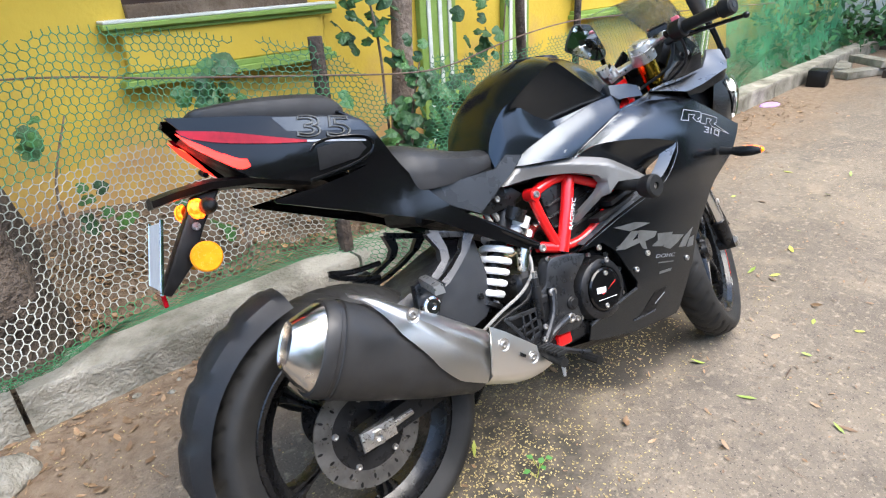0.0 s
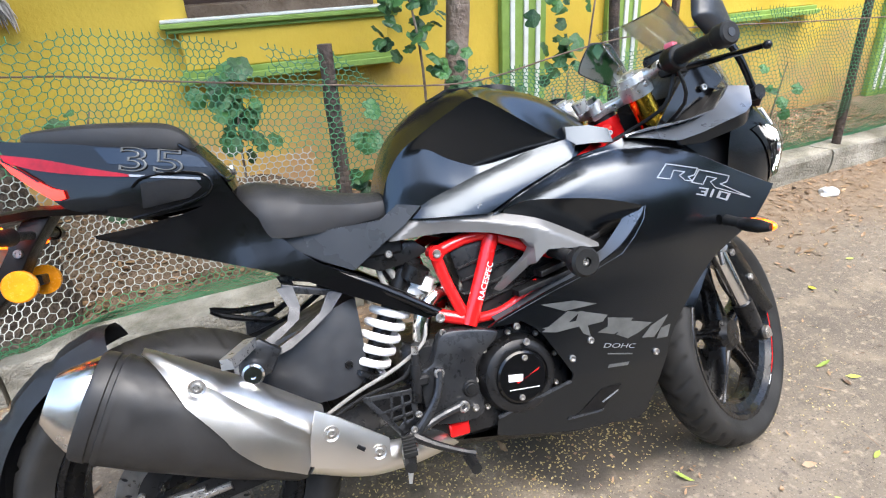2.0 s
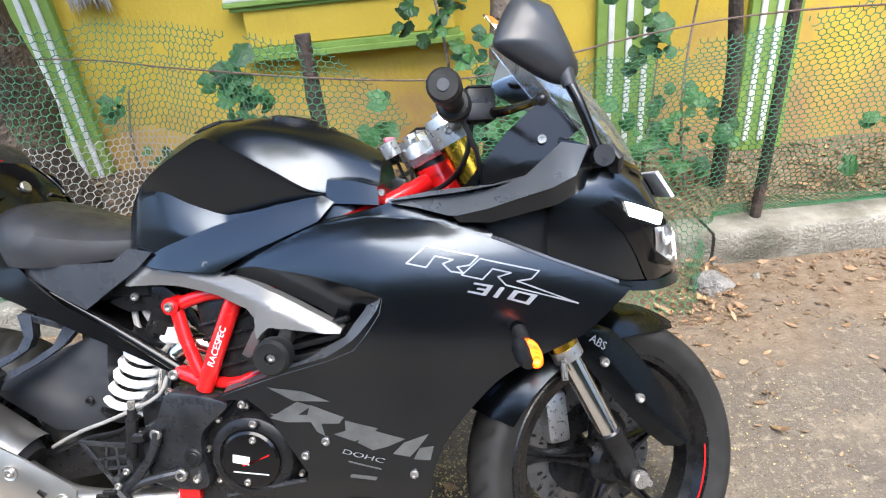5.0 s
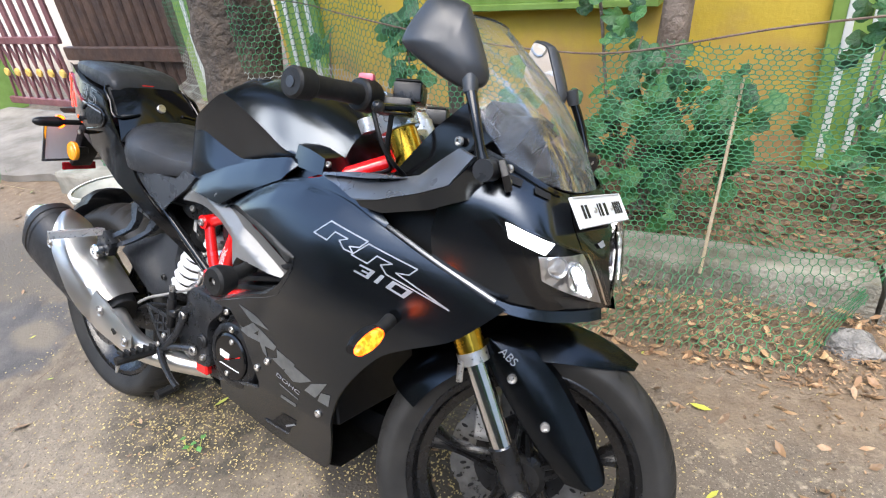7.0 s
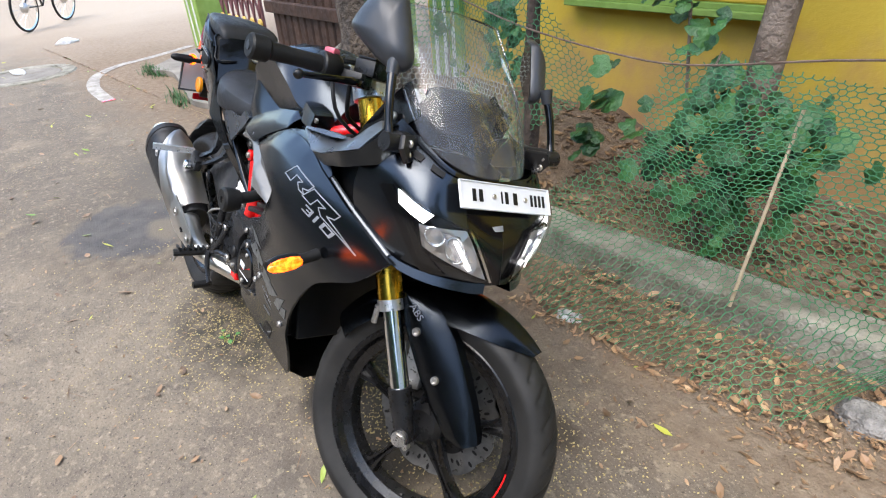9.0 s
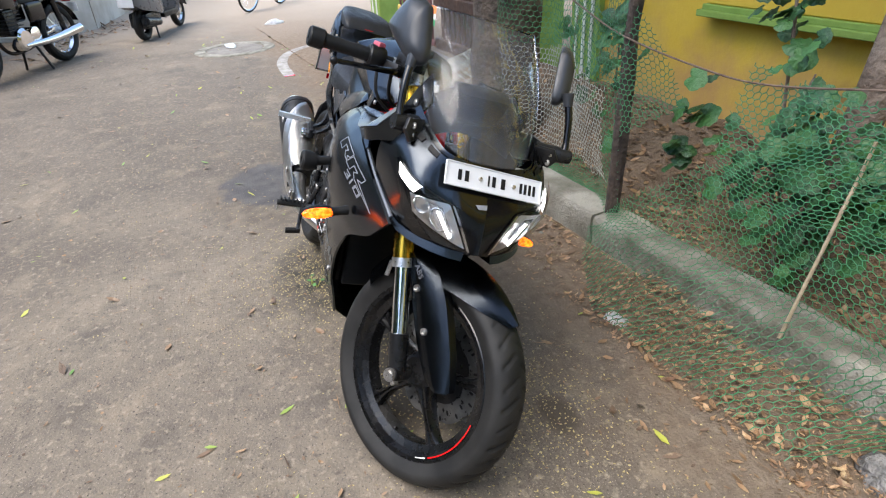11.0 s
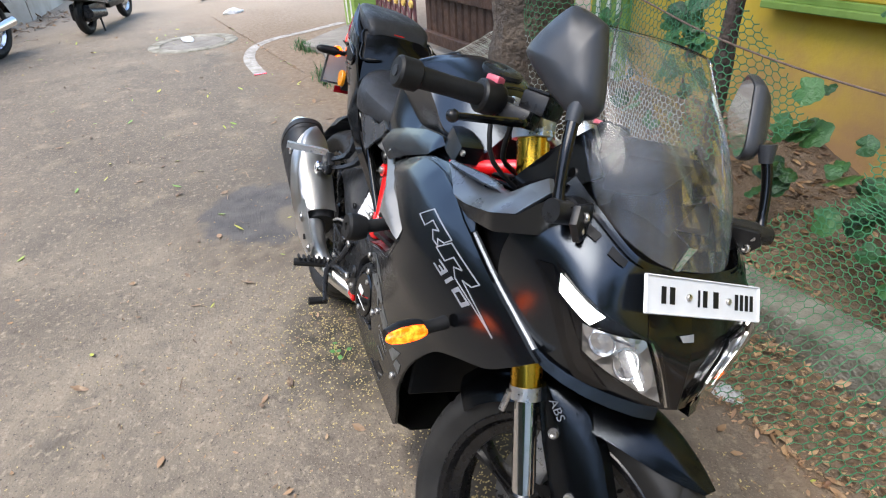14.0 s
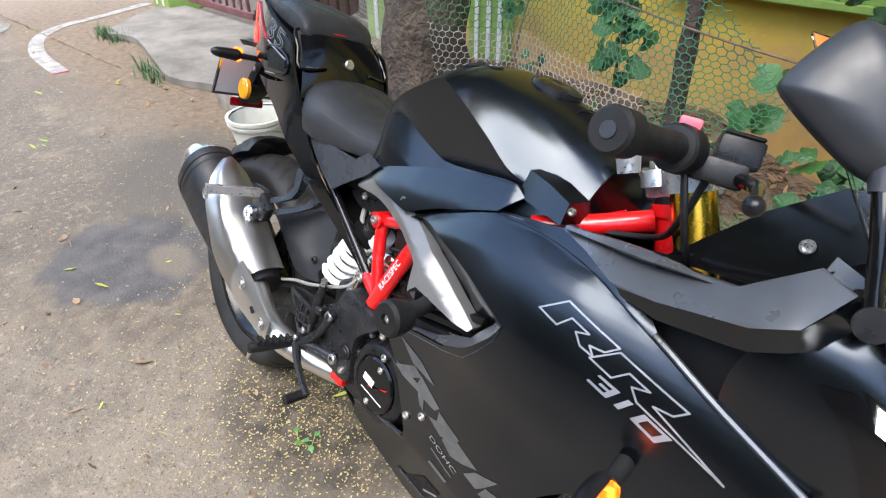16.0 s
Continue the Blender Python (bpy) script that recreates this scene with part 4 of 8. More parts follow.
    if rnd.random() < 0.35 + 0.3 * noise.noise((x * 2.5, 0, 3)) + (0.2 if x < 0.2 else 0):
        return None
    return (x, kerb_y(x) - 0.01 - d, 0.002)


def on_road(rnd):
    x, y = rnd.uniform(-7, 4), rnd.uniform(-3.5, 0.9)
    return (x, min(y, kerb_y(x) - 0.05), 0.002)


def far_side(rnd):
    f = rnd.random()
    return (-2 - 7.5 * f, -4.6 + 2.6 * f + rnd.gauss(0, 0.35), 0.002)


def seeds(rnd):
    c = rnd.choice([(0.3, -0.14, 0.16, 0.12), (0.45, 0.0, 0.3, 0.14), (0.95, 0.05, 0.26, 0.1), (1.05, 0.22, 0.2, 0.1), (0.15, -0.25, 0.3, 0.2), (1.3, 0.34, 0.2, 0.13)])
    return (c[0] + rnd.gauss(0, c[2]), c[1] + rnd.gauss(0, c[3]), 0.001)


def husks(rnd):
    x, y = rnd.uniform(-3, 3.2), rnd.gauss(0.1, 0.8)
    if noise.noise((x * 1.6, y * 1.6, 6)) < -0.05:
        return None
    return (x, min(y, kerb_y(x) - 0.02), 0.001)


scatter("dry_leaf_litter", "brown dry leaves strewn over the soil bed", "dead", 5200, in_bed, (0.006, 0.028), 1)
scatter("dry_leaf_litter", "pale dry leaves lying loose on the soil bed", "paleleaf", 300, in_bed, (0.01, 0.03), 7, 0.6)
scatter("dry_leaf_litter", "brown dry leaves gathered along the kerb", "dead", 1600, by_kerb, (0.006, 0.024), 2)
def under_net(rnd):
    x = rnd.uniform(0.85, 1.95)
    d = rnd.uniform(0, 0.36)
    return (x, kerb_y(x) - d, 0.002 + 0.05 * (1 - d / 0.36) * rnd.uniform(0.3, 1.0))


scatter("leaf_heap", "brown leaves and litter heaped under the net", "paleleaf", 420, under_net, (0.004, 0.015), 23, 0.6)
scatter("dry_leaf_litter", "few larger peach-brown leaves lying along the net", "paleleaf", 150, under_net, (0.015, 0.027), 24, 0.7)
scatter("leaf_crumbs", "fine brown leaf crumbs under the net", "dead", 3200, under_net, (0.002, 0.008), 25, 0.5)
scatter("leaf_crumbs", "small dry leaf crumbs and grit beside the kerb", "dead", 6000, by_kerb, (0.003, 0.011), 22)
scatter("dry_leaf_litter", "dry leaves lying along the far roadside", "dead", 900, far_side, (0.02, 0.06), 3)
scatter("fallen_leaves", "scattered yellow and green leaves on the road", "fresh", 240, on_road, (0.01, 0.03), 4, 0.2, 0.35)
scatter("dry_leaf_litter", "single dry leaves blown over the road", "dead", 520, on_road, (0.008, 0.03), 14)
scatter("twigs", "thin dry twigs and leaf stalks lying on the road", "dead", 520, on_road, (0.015, 0.045), 16, 0.08, 0.05)
scatter("leaf_crumbs", "leaf crumbs blown over the road", "dead", 3600, on_road, (0.004, 0.011), 17, 0.5, 0.5)
scatter("road_grit", "pale grit and leaf crumbs strewn on the road", "dead", 5000, on_road, (0.002, 0.006), 15, 0.5, 0.7)
scatter("seed_husks", "pale yellow seed husks scattered under the motorcycle", "seed", 6200, seeds, (0.0022, 0.0048), 5, 0.6, 0.6)
scatter("seed_husks", "pale yellow husks sprinkled over the road", "seed", 9000, husks, (0.002, 0.0046), 6, 0.6, 0.6)


def stone(x, y, s, seed, material="concrete", name="stone", label="rough pale stone lying by the kerb", z=0.0):
    rnd = random.Random(seed)
    bm = bmesh.new()
    bmesh.ops.create_icosphere(bm, subdivisions=3, radius=1)
    for v in bm.verts:
        k = 1 + 0.35 * noise.noise(v.co * 1.3 + Vector((seed * 3.1, 0, 0))) + 0.08 * noise.noise(v.co * 5)
        v.co = Vector((v.co.x * s[0], v.co.y * s[1], max(-0.3, v.co.z) * s[2])) * k
    low = min(v.co.z for v in bm.verts)
    return tagged(part(name, bm, material, m=Matrix.Translation((x, y, z - low - 0.004)) @ Matrix.Rotation(rnd.uniform(0, 6), 4, "Z"), sharp=60), label, name, "stones by the kerb" if name == "stone" else "")


stone(-0.72, 0.66, (0.085, 0.06, 0.05), 1)
for i in range(16):
    rnd = random.Random(40 + i)
    x = rnd.uniform(-0.7, 0.5) if i < 9 else rnd.uniform(1.2, 2.6)
    s = rnd.uniform(0.008, 0.022)
    stone(x, kerb_y(x) - rnd.uniform(0.03, 0.2), (s, s * 0.8, s * 0.55), i + 5)
stone(1.88, 1.04, (0.075, 0.058, 0.045), 31, "rag", "crumpled_rag", "crumpled pale grey cloth lying by the kerb")
stone(3.1, 1.16, (0.07, 0.05, 0.025), 32, "litter", "plastic_litter", "crumpled silver plastic wrapper beside the kerb")
stone(1.05, 0.8, (0.05, 0.035, 0.012), 33, "litter", "plastic_litter", "flattened clear plastic wrapper on dry leaves")
stone(4.64, 1.5, (0.12, 0.06, 0.012), 34, "purple", "paper_litter", "flat purple paper lying beside the kerb")
stone(-5.5, -0.45, (0.16, 0.07, 0.02), 35, "litter", "rag", "pale rag lying on the manhole cover", z=0.012)
stone(-7.1, 0.2, (0.14, 0.06, 0.05), 36, "litter", "plastic_bottle", "crushed clear plastic bottle on the road")
for i, (x, y, a, L) in enumerate([(6.5, 1.75, 20, 0.5), (6.35, 1.5, -15, 0.6), (6.7, 1.3, 5, 0.7), (6.6, 1.55, 60, 0.45)]):
    bm = block((-L / 2, -0.07, 0), (L / 2, 0.07, 0.07), 0.008, 2)
    tagged(part("rubble_slab", bm, "concrete" if i != 2 else "post", m=pose(x, y, 0.004 + 0.072 * (i == 3), 0, 0, a)), "broken grey slab in a rubble heap", "rubble", "rubble heap")
bm = block((-0.09, -0.08, 0), (0.09, 0.08, 0.15), 0.012, 2)
tagged(part("black_crate", bm, "plastic", m=pose(5.65, 1.6, 0, 0, 0, 15)), "small black plastic box standing by the kerb", "box")

pail = thing("bucket", "stained white plastic bucket standing behind the motorcycle", "bucket", Matrix.Translation((-1.22, 0.52, 0)))
part("body", lathe([(0.0, 0.0), (0.0, 0.105), (0.23, 0.135), (0.232, 0.13), (0.012, 0.1), (0.012, 0.0)], 32, "Z"), "bucket", pail)
part("rim", lathe([(0.2, 0.132), (0.2, 0.142), (0.213, 0.144), (0.214, 0.136), (0.226, 0.138), (0.226, 0.146), (0.24, 0.146), (0.24, 0.131)], 32, "Z"), "bucket", pail)
part("handle", tube([(0.142, 0, 0.2), (0.1, 0.1, 0.14), (0.0, 0.15, 0.11), (-0.1, 0.1, 0.14), (-0.142, 0, 0.2)], 0.003, 6), "bolt", pail)
pot = thing("plant_pot", "black plastic pot lying by the yellow wall", "pot", Matrix.Translation((-0.1, 1.8, 0.16)) @ Matrix.Rotation(radians(80), 4, "Y"))
part("body", lathe([(-0.1, 0.0), (-0.1, 0.07), (0.08, 0.09), (0.1, 0.095), (0.1, 0.085), (-0.08, 0.06), (-0.08, 0)], 24, "Z"), "plastic", pot)




# shaggy grey fibre bundle hung on the wall by the pilaster
rnd = random.Random(31)
tuft = bmesh.new()
for i in range(150):
    a, r = rnd.uniform(0, 6.28), rnd.random() ** 0.5
    x, y, z = 0.085 * r * math.cos(a), 0.05 * r * math.sin(a), 0.06 * (1 - r * r) + rnd.uniform(-0.01, 0.03)
    tuft = joined(tuft, tube([(x * 0.6, y * 0.6, z + 0.03), (x, y, z), (x * 1.15 + rnd.gauss(0, 0.008), y * 1.15, z - rnd.uniform(0.04, 0.09))], [0.006, 0.007, 0.001], 5, 2))
tagged(part("fibre_tuft", tuft, surface("grey_dry_fibre", (0.3, 0.27, 0.24), (0.5, 0.46, 0.42), 40, 0.9), m=Matrix.Translation((-0.655, 1.82, 1.135))), "shaggy grey dry fibre tuft hung on the wall", "tuft")

# small weeds sprouting from the road beside the motorcycle
def weed(x, y, seed, count):
    rnd = random.Random(seed)
    w = thing("weed", "small bright green weed sprouting from the road", "weed", Matrix.Translation((x, y, 0)), "weeds on the road")
    for i in range(count):
        a, h = 2 * math.pi * i / count + rnd.uniform(-0.5, 0.5), rnd.uniform(0.015, 0.035)
        tip = Vector((0.02 * math.cos(a), 0.02 * math.sin(a), h))
        part("stalk", tube([(0, 0, -0.003), tuple(tip * 0.6), tuple(tip)], 0.001, 5, 2), "fresh", w)
        blade = bmesh.new()
        rim = [Vector((0.02 * (u - 0.1), 0.0085 * math.sin(math.pi * min(1.0, u)) * v, 0.004 * math.sin(math.pi * u) - 0.003 * abs(v))) for u, v in ((0, 0), (0.25, 1), (0.55, 1), (0.85, 0.8), (1.1, 0), (0.85, -0.8), (0.55, -1), (0.25, -1))]
        mid = blade.verts.new((0.01, 0, 0.001))
        vs = [blade.verts.new(p) for p in rim]
        for k in range(8):
            blade.faces.new((mid, vs[k - 1], vs[k]))
        part("leaf", moved(blade, Matrix.Translation(tip) @ Matrix.Rotation(a, 4, "Z") @ Matrix.Rotation(rnd.uniform(-0.3, 0.4), 4, "Y")), "weedleaf", w)


for x, y, seed, count in ((0.42, -0.17, 1, 3), (0.395, -0.19, 2, 2)):
    weed(x, y, seed, count)

# grass by the broken edge of the apron
rnd = random.Random(32)
vs, fs = [], []
for i in range(420):
    cx, cy = rnd.choice(((-4.35, 0.62), (-4.1, 0.66), (-3.1, 0.55), (-2.9, 0.52), (-4.2, 0.6)))
    x, y, h, a = cx + rnd.gauss(0, 0.1), cy + rnd.gauss(0, 0.035), rnd.uniform(0.03, 0.1), rnd.uniform(0, 6.28)
    dx, dy = math.cos(a), math.sin(a)
    k = len(vs)
    vs += [(x - dy * 0.004, y + dx * 0.004, 0.002), (x + dy * 0.004, y - dx * 0.004, 0.002), (x + dx * h * 0.5, y + dy * h * 0.5, h)]
    fs.append((k, k + 1, k + 2))
me = bpy.data.meshes.new("grass")
me.from_pydata(vs, [], fs)
me.materials.append(M["leaf"])
tagged(new("grass", me), "small green grass tufts at the road edge", "grass", kind="stuff")


# ---- the motorcycle: x forward from the rear axle, y to its left, z up; it leans on its side stand ----
LEAN_MATRIX = Matrix.Translation((0, -0.117, 0)) @ Matrix.Rotation(radians(-20), 4, "X")
bike = thing("sports_motorcycle", "satin black faired sports motorcycle with red frame on side stand", "motorcycle", LEAN_MATRIX)
RAKE = 23.5
FORK_LEAN = Matrix.Translation((-0.014, -0.003, 0.002)) @ Matrix.Translation((1.38, 0, 0.3)) @ Matrix.Rotation(radians(-1.6), 4, "Y") @ Matrix.Translation((-0.13, 0, 0.32)) @ Matrix.Rotation(radians(3.8), 4, "X") @ Matrix.Translation((-1.25, 0, -0.62))
STEER = FORK_LEAN @ Matrix.Translation((1.06, 0, 0.87)) @ Matrix.Rotation(radians(-RAKE), 4, "Y") @ Matrix.Rotation(radians(28), 4, "Z") @ Matrix.Rotation(radians(RAKE), 4, "Y") @ Matrix.Translation((-1.06, 0, -0.87))
WIDE = 0.013  # the nose stands a little to the left of the wheel line


def crease(x):
    return float(np.interp(x, [0.66, 0.692, 0.792, 0.873, 0.952, 1.049, 1.145, 1.244, 1.365], [0.722, 0.743, 0.787, 0.816, 0.825, 0.816, 0.785, 0.741, 0.69]))


def side_width(x, z):
    """Half-width of the side fairing."""
    b = math.exp(-((x - 1.0) / 0.28) ** 2 - ((z - 0.70) / (0.17 if z > 0.70 else 0.35)) ** 2)
    y = 0.15 + 0.075 * b - 0.2 * max(0.0, 0.36 - z)
    d = crease(x) - z
    if d < 0.045:
        y -= (0.02 - 0.016 * min(1.0, max(0.0, (x - 0.98) / 0.14))) * (1 - max(d, 0) / 0.045) ** 2
    # a soft step where the lower panel falls back
    s = 0.60 - 0.33 * (x - 0.9) ** 2 - z
    y -= 0.012 / (1 + math.exp(-s / 0.018))
    return y


def xz(points, n=4, closed=False):
    return [(p.x, p.z) for p in smooth([(a, 0, b) for a, b in points], n, closed)]


top_edge = xz([(0.672, 0.731), (0.692, 0.743), (0.792, 0.787), (0.873, 0.816), (0.952, 0.825), (1.049, 0.816), (1.145, 0.785), (1.244, 0.741), (1.345, 0.699)], 4)
front_edge = xz([(1.366, 0.692), (1.32, 0.648), (1.281, 0.618), (1.205, 0.584), (1.144, 0.547), (1.072, 0.465), (1.036, 0.398), (1.013, 0.31), (0.985, 0.23)], 4)
low_edge = [(0.97, 0.216), (0.802, 0.226), (0.66, 0.256), (0.622, 0.268), (0.628, 0.31), (0.7, 0.33), (0.795, 0.355), (0.80, 0.37)] + xz([(0.76, 0.44), (0.735, 0.48), (0.70, 0.508)], 3) + [(0.66, 0.506), (0.63, 0.507)]
vent_edge = [(0.65, 0.518), (0.77, 0.564)] + xz([(0.863, 0.596), (0.917, 0.63), (0.955, 0.67), (0.968, 0.689), (0.973, 0.702)], 3) + xz([(0.966, 0.706), (0.916, 0.723), (0.864, 0.736), (0.8, 0.746), (0.75, 0.751), (0.712, 0.746), (0.69, 0.737)], 3)
both("side_fairing", lambda s: shell(top_edge + front_edge + low_edge + vent_edge, side_width, s, 0.006, 0.011), "satin", bike)
# bright rim that edges the fairing behind the air outlet
RIM = [(0.976, 0.703), (0.969, 0.676), (0.945, 0.643), (0.918, 0.613), (0.868, 0.591), (0.768, 0.557), (0.65, 0.514)]


def flange(s):
    """A lip that turns in from the rim of the outlet."""
    rows = []
    for k, (x, z) in enumerate(RIM):
        dx, dz = [(-0.03, -0.006), (-0.032, 0.0), (-0.03, 0.008), (-0.022, 0.014), (-0.01, 0.015), (-0.004, 0.013), (-0.002, 0.01)][k]
        w = side_width(x, z)
        rows.append([(x, s * (w + 0.001), z), (x + dx * 0.25, s * (w - 0.006), z + dz * 0.25), (x + dx, s * (w - 0.034), z + dz)])
    return loft(rows, cap=False, closed=False)


both("vent_rim", flange, "greypaint", bike)
CREASE = [(0.70, 0.7425), (0.75, 0.7515), (0.8, 0.7465), (0.864, 0.7365), (0.916, 0.7235), (0.972, 0.704)]
INNER = [(0.70, 0.728), (0.742, 0.71), (0.785, 0.69), (0.835, 0.665), (0.875, 0.642), (0.925, 0.645)]


def scoop(s):
    """The hollow between the fairing's crease and the frame cover."""
    rows = []
    for (x0, z0), (x1, z1) in zip(smooth_pairs(CREASE), smooth_pairs(INNER)):
        w = side_width(x0, z0)
        rows.append([(x0, s * (w - 0.0005), z0), (x0 * 0.85 + x1 * 0.15, s * (w - 0.008), z0 * 0.85 + z1 * 0.15), (x0 * 0.45 + x1 * 0.55, s * (w * 0.5 + 0.078 - 0.012), z0 * 0.45 + z1 * 0.55), (x1, s * 0.142, z1)])
    return loft(rows, cap=False, closed=False)


def smooth_pairs(p):
    return [(q.x, q.z) for q in smooth([(a, 0, b) for a, b in p], 4)]


both("air_scoop", scoop, "satin", bike)
# dark duct behind the outlet
both("air_duct", lambda s: shell([(0.69, 0.737), (0.8, 0.742), (0.97, 0.704), (0.95, 0.66), (0.9, 0.61), (0.76, 0.55), (0.65, 0.515), (0.66, 0.6)], lambda x, z: side_width(x, z) - 0.075 - 0.02 * max(0, 0.95 - x), s, 0.004, 0.04), "plastic", bike)
for dx, dz, w in ((0.70, 0.56, 0.15), (0.755, 0.59, 0.13), (0.80, 0.62, 0.1)):
    both("duct_vane", lambda s: moved(slab([(0, 0), (w, 0.03), (w, 0.04), (0, 0.012)], 0.125 * s, 0.165 * s, 0.002), Matrix.Translation((dx, 0, dz))), "plastic", bike)
# seam strip over the side fairing, up to the cockpit cowl
strip_top = xz([(0.664, 0.74), (0.744, 0.778), (0.851, 0.818), (0.953, 0.837), (0.993, 0.851)], 3)
def strip_width(x, z):
    """The strip leans in from the fairing's upper edge, like a narrow shelf."""
    low = float(np.interp(x, [p[0] for p in top_edge], [p[1] for p in top_edge]))
    high = float(np.interp(x, [0.664, 0.744, 0.851, 0.953, 0.993, 1.083, 1.15], [0.74, 0.778, 0.818, 0.837, 0.851, 0.828, 0.8]))
    f = min(1.0, max(0.0, (z - low) / max(0.004, high - low)))
    out = side_width(x, low) - 0.003
    return out - 0.011 * f


both("seam_strip", lambda s: shell(strip_top + [(1.083, 0.828), (1.11, 0.824), (1.15, 0.79)] + [(x, z - 0.004) for x, z in top_edge[::-1] if x < 1.15], strip_width, s, 0.006, 0.012), "satin", bike)


# grey bead on the seam, its pale colour standing in for the edge highlight
both("edge_trim", lambda s: moved(tube([(x, -side_width(x, z) + 0.012, z - 0.001) for x, z in top_edge if x > 0.7], 0.0055, 8, 1), Matrix.Diagonal((1, -s, 1, 1))), "greypaint", bike)


def cowl_rim(x):
    """Half-width and height of the cowl's outer edge."""
    return (float(np.interp(x, [0.985, 1.08, 1.145, 1.243, 1.28, 1.31], [0.172, 0.2, 0.21, 0.228, 0.208, 0.172])),
            float(np.interp(x, [0.985, 1.083, 1.145, 1.243, 1.278, 1.3], [0.846, 0.824, 0.832, 0.86, 0.875, 0.915])))


def cowl_width(x, z):
    w, edge = cowl_rim(x)
    return w - float(np.interp(x, [1.0, 1.08, 1.13, 1.2, 1.26, 1.3], [0.5, 1.2, 1.6, 1.4, 0.95, 0.6])) * max(0.0, z - edge)


cowl = [(0.985, 0.852), (1.052, 0.861), (1.151, 0.866), (1.205, 0.878), (1.262, 0.926), (1.3, 0.918), (1.278, 0.875), (1.243, 0.86), (1.145, 0.832), (1.097, 0.823), (1.083, 0.824), (1.03, 0.838), (0.985, 0.846)]
both("cockpit_cowl", lambda s: shell(cowl, cowl_width, s, 0.008, 0.025, 0.002), "greypaint", bike)
both("cowl_edge", lambda s: shell([(1.09, 0.822), (1.145, 0.831), (1.243, 0.859), (1.278, 0.874), (1.302, 0.914), (1.318, 0.908), (1.297, 0.855), (1.25, 0.834), (1.15, 0.81), (1.1, 0.812)], lambda x, z: cowl_rim(x)[0] - 0.001 - 0.35 * max(0.0, cowl_rim(x)[1] - z), s, 0.006, 0.015), "satin", bike)
both("cockpit_panel", lambda s: shell([(1.0, 0.84), (1.15, 0.862), (1.21, 0.872), (1.265, 0.922), (1.3, 0.95), (1.24, 1.0), (1.18, 0.95), (1.1, 0.86)], lambda x, z: 0.118 - 0.1 * max(0, z - 0.9), s, 0.006, 0.03), "gloss", bike)
both("panel_bolt", lambda s: bolt((1.234, -0.121 if s < 0 else 0.113, 0.933), 0.008, 0.006), "bolt", bike)
both("cowl_shelf", lambda s: loft([[(0.99, s * 0.185, 0.85), (0.99, s * 0.12, 0.84)], [(1.1, s * 0.185, 0.858), (1.1, s * 0.12, 0.85)], [(1.2, s * 0.18, 0.872), (1.2, s * 0.115, 0.865)], [(1.27, s * 0.145, 0.925), (1.265, s * 0.11, 0.92)]], closed=False), "plastic", bike)

both("cowl_liner", lambda s: shell([(0.95, 0.745), (1.25, 0.735), (1.275, 0.85), (1.2, 0.87), (1.1, 0.852), (0.98, 0.838)], lambda x, z: 0.152 - 0.1 * max(0, z - 0.8), s, 0.004, 0.03), "plastic", bike)

# nose: a skin through five columns of shape from the cowl to the beak
NOSE = [
    [(1.262, 0.135, 0.935), (1.255, 0.19, 0.866), (1.235, 0.195, 0.80), (1.235, 0.182, 0.742)],
    [(1.325, 0.128, 0.912), (1.335, 0.172, 0.862), (1.337, 0.177, 0.795), (1.335, 0.16, 0.70)],
    [(1.386, 0.102, 0.88), (1.398, 0.138, 0.838), (1.411, 0.148, 0.782), (1.4, 0.122, 0.688)],
    [(1.398, 0.055, 0.868), (1.418, 0.078, 0.826), (1.445, 0.077, 0.77), (1.455, 0.055, 0.686)],
    [(1.402, 0.0, 0.864), (1.422, 0.0, 0.824), (1.456, 0.0, 0.765), (1.474, 0.0, 0.69)],
]


def nose_at(u, v, lift=0.0, side=-1):
    """u: 0 at the cowl, 1 at the beak; v: 0 at the screen, 1 at the chin."""
    def curve(pts, t):
        q = [Vector(p) for p in pts]
        k = min(int(t * (len(q) - 1)), len(q) - 2)
        f = t * (len(q) - 1) - k
        a, b, c, d = q[max(k - 1, 0)], q[k], q[k + 1], q[min(k + 2, len(q) - 1)]
        return 0.5 * (2 * b + (c - a) * f + (2 * a - 5 * b + 4 * c - d) * f * f + (3 * b - a - 3 * c + d) * f ** 3)
    p = curve([curve(col, v) for col in NOSE], u)
    e = 0.004
    du = curve([curve(col, v) for col in NOSE], min(u + e, 1)) - curve([curve(col, v) for col in NOSE], max(u - e, 0))
    dv = curve([curve(col, min(v + e, 1)) for col in NOSE], u) - curve([curve(col, max(v - e, 0)) for col in NOSE], u)
    n = du.cross(dv)
    n = n.normalized() if n.length > 1e-9 else Vector((1, 0, 0))
    if n.x < 0:
        n = -n
    p = p + n * lift
    return Vector((p.x, side * max(p.y, 0.0) + WIDE, p.z))


def nose_patch(us, vs, lift, side, nu=8, nv=8, thick=0.0):
    """A patch of the nose skin between us=(u at v0, ...) edges: us and vs give the four corners' u and v, clockwise."""
    bm = bmesh.new()
    g = []
    for i in range(nu + 1):
        row = []
        for j in range(nv + 1):
            a, b = i / nu, j / nv
            u = (us[0] * (1 - a) + us[1] * a) * (1 - b) + (us[3] * (1 - a) + us[2] * a) * b
            v = (vs[0] * (1 - a) + vs[1] * a) * (1 - b) + (vs[3] * (1 - a) + vs[2] * a) * b
            row.append(bm.verts.new(nose_at(u, v, lift, side)))
        g.append(row)
    for i in range(nu):
        for j in range(nv):
            bm.faces.new((g[i][j], g[i + 1][j], g[i + 1][j + 1], g[i][j + 1]))
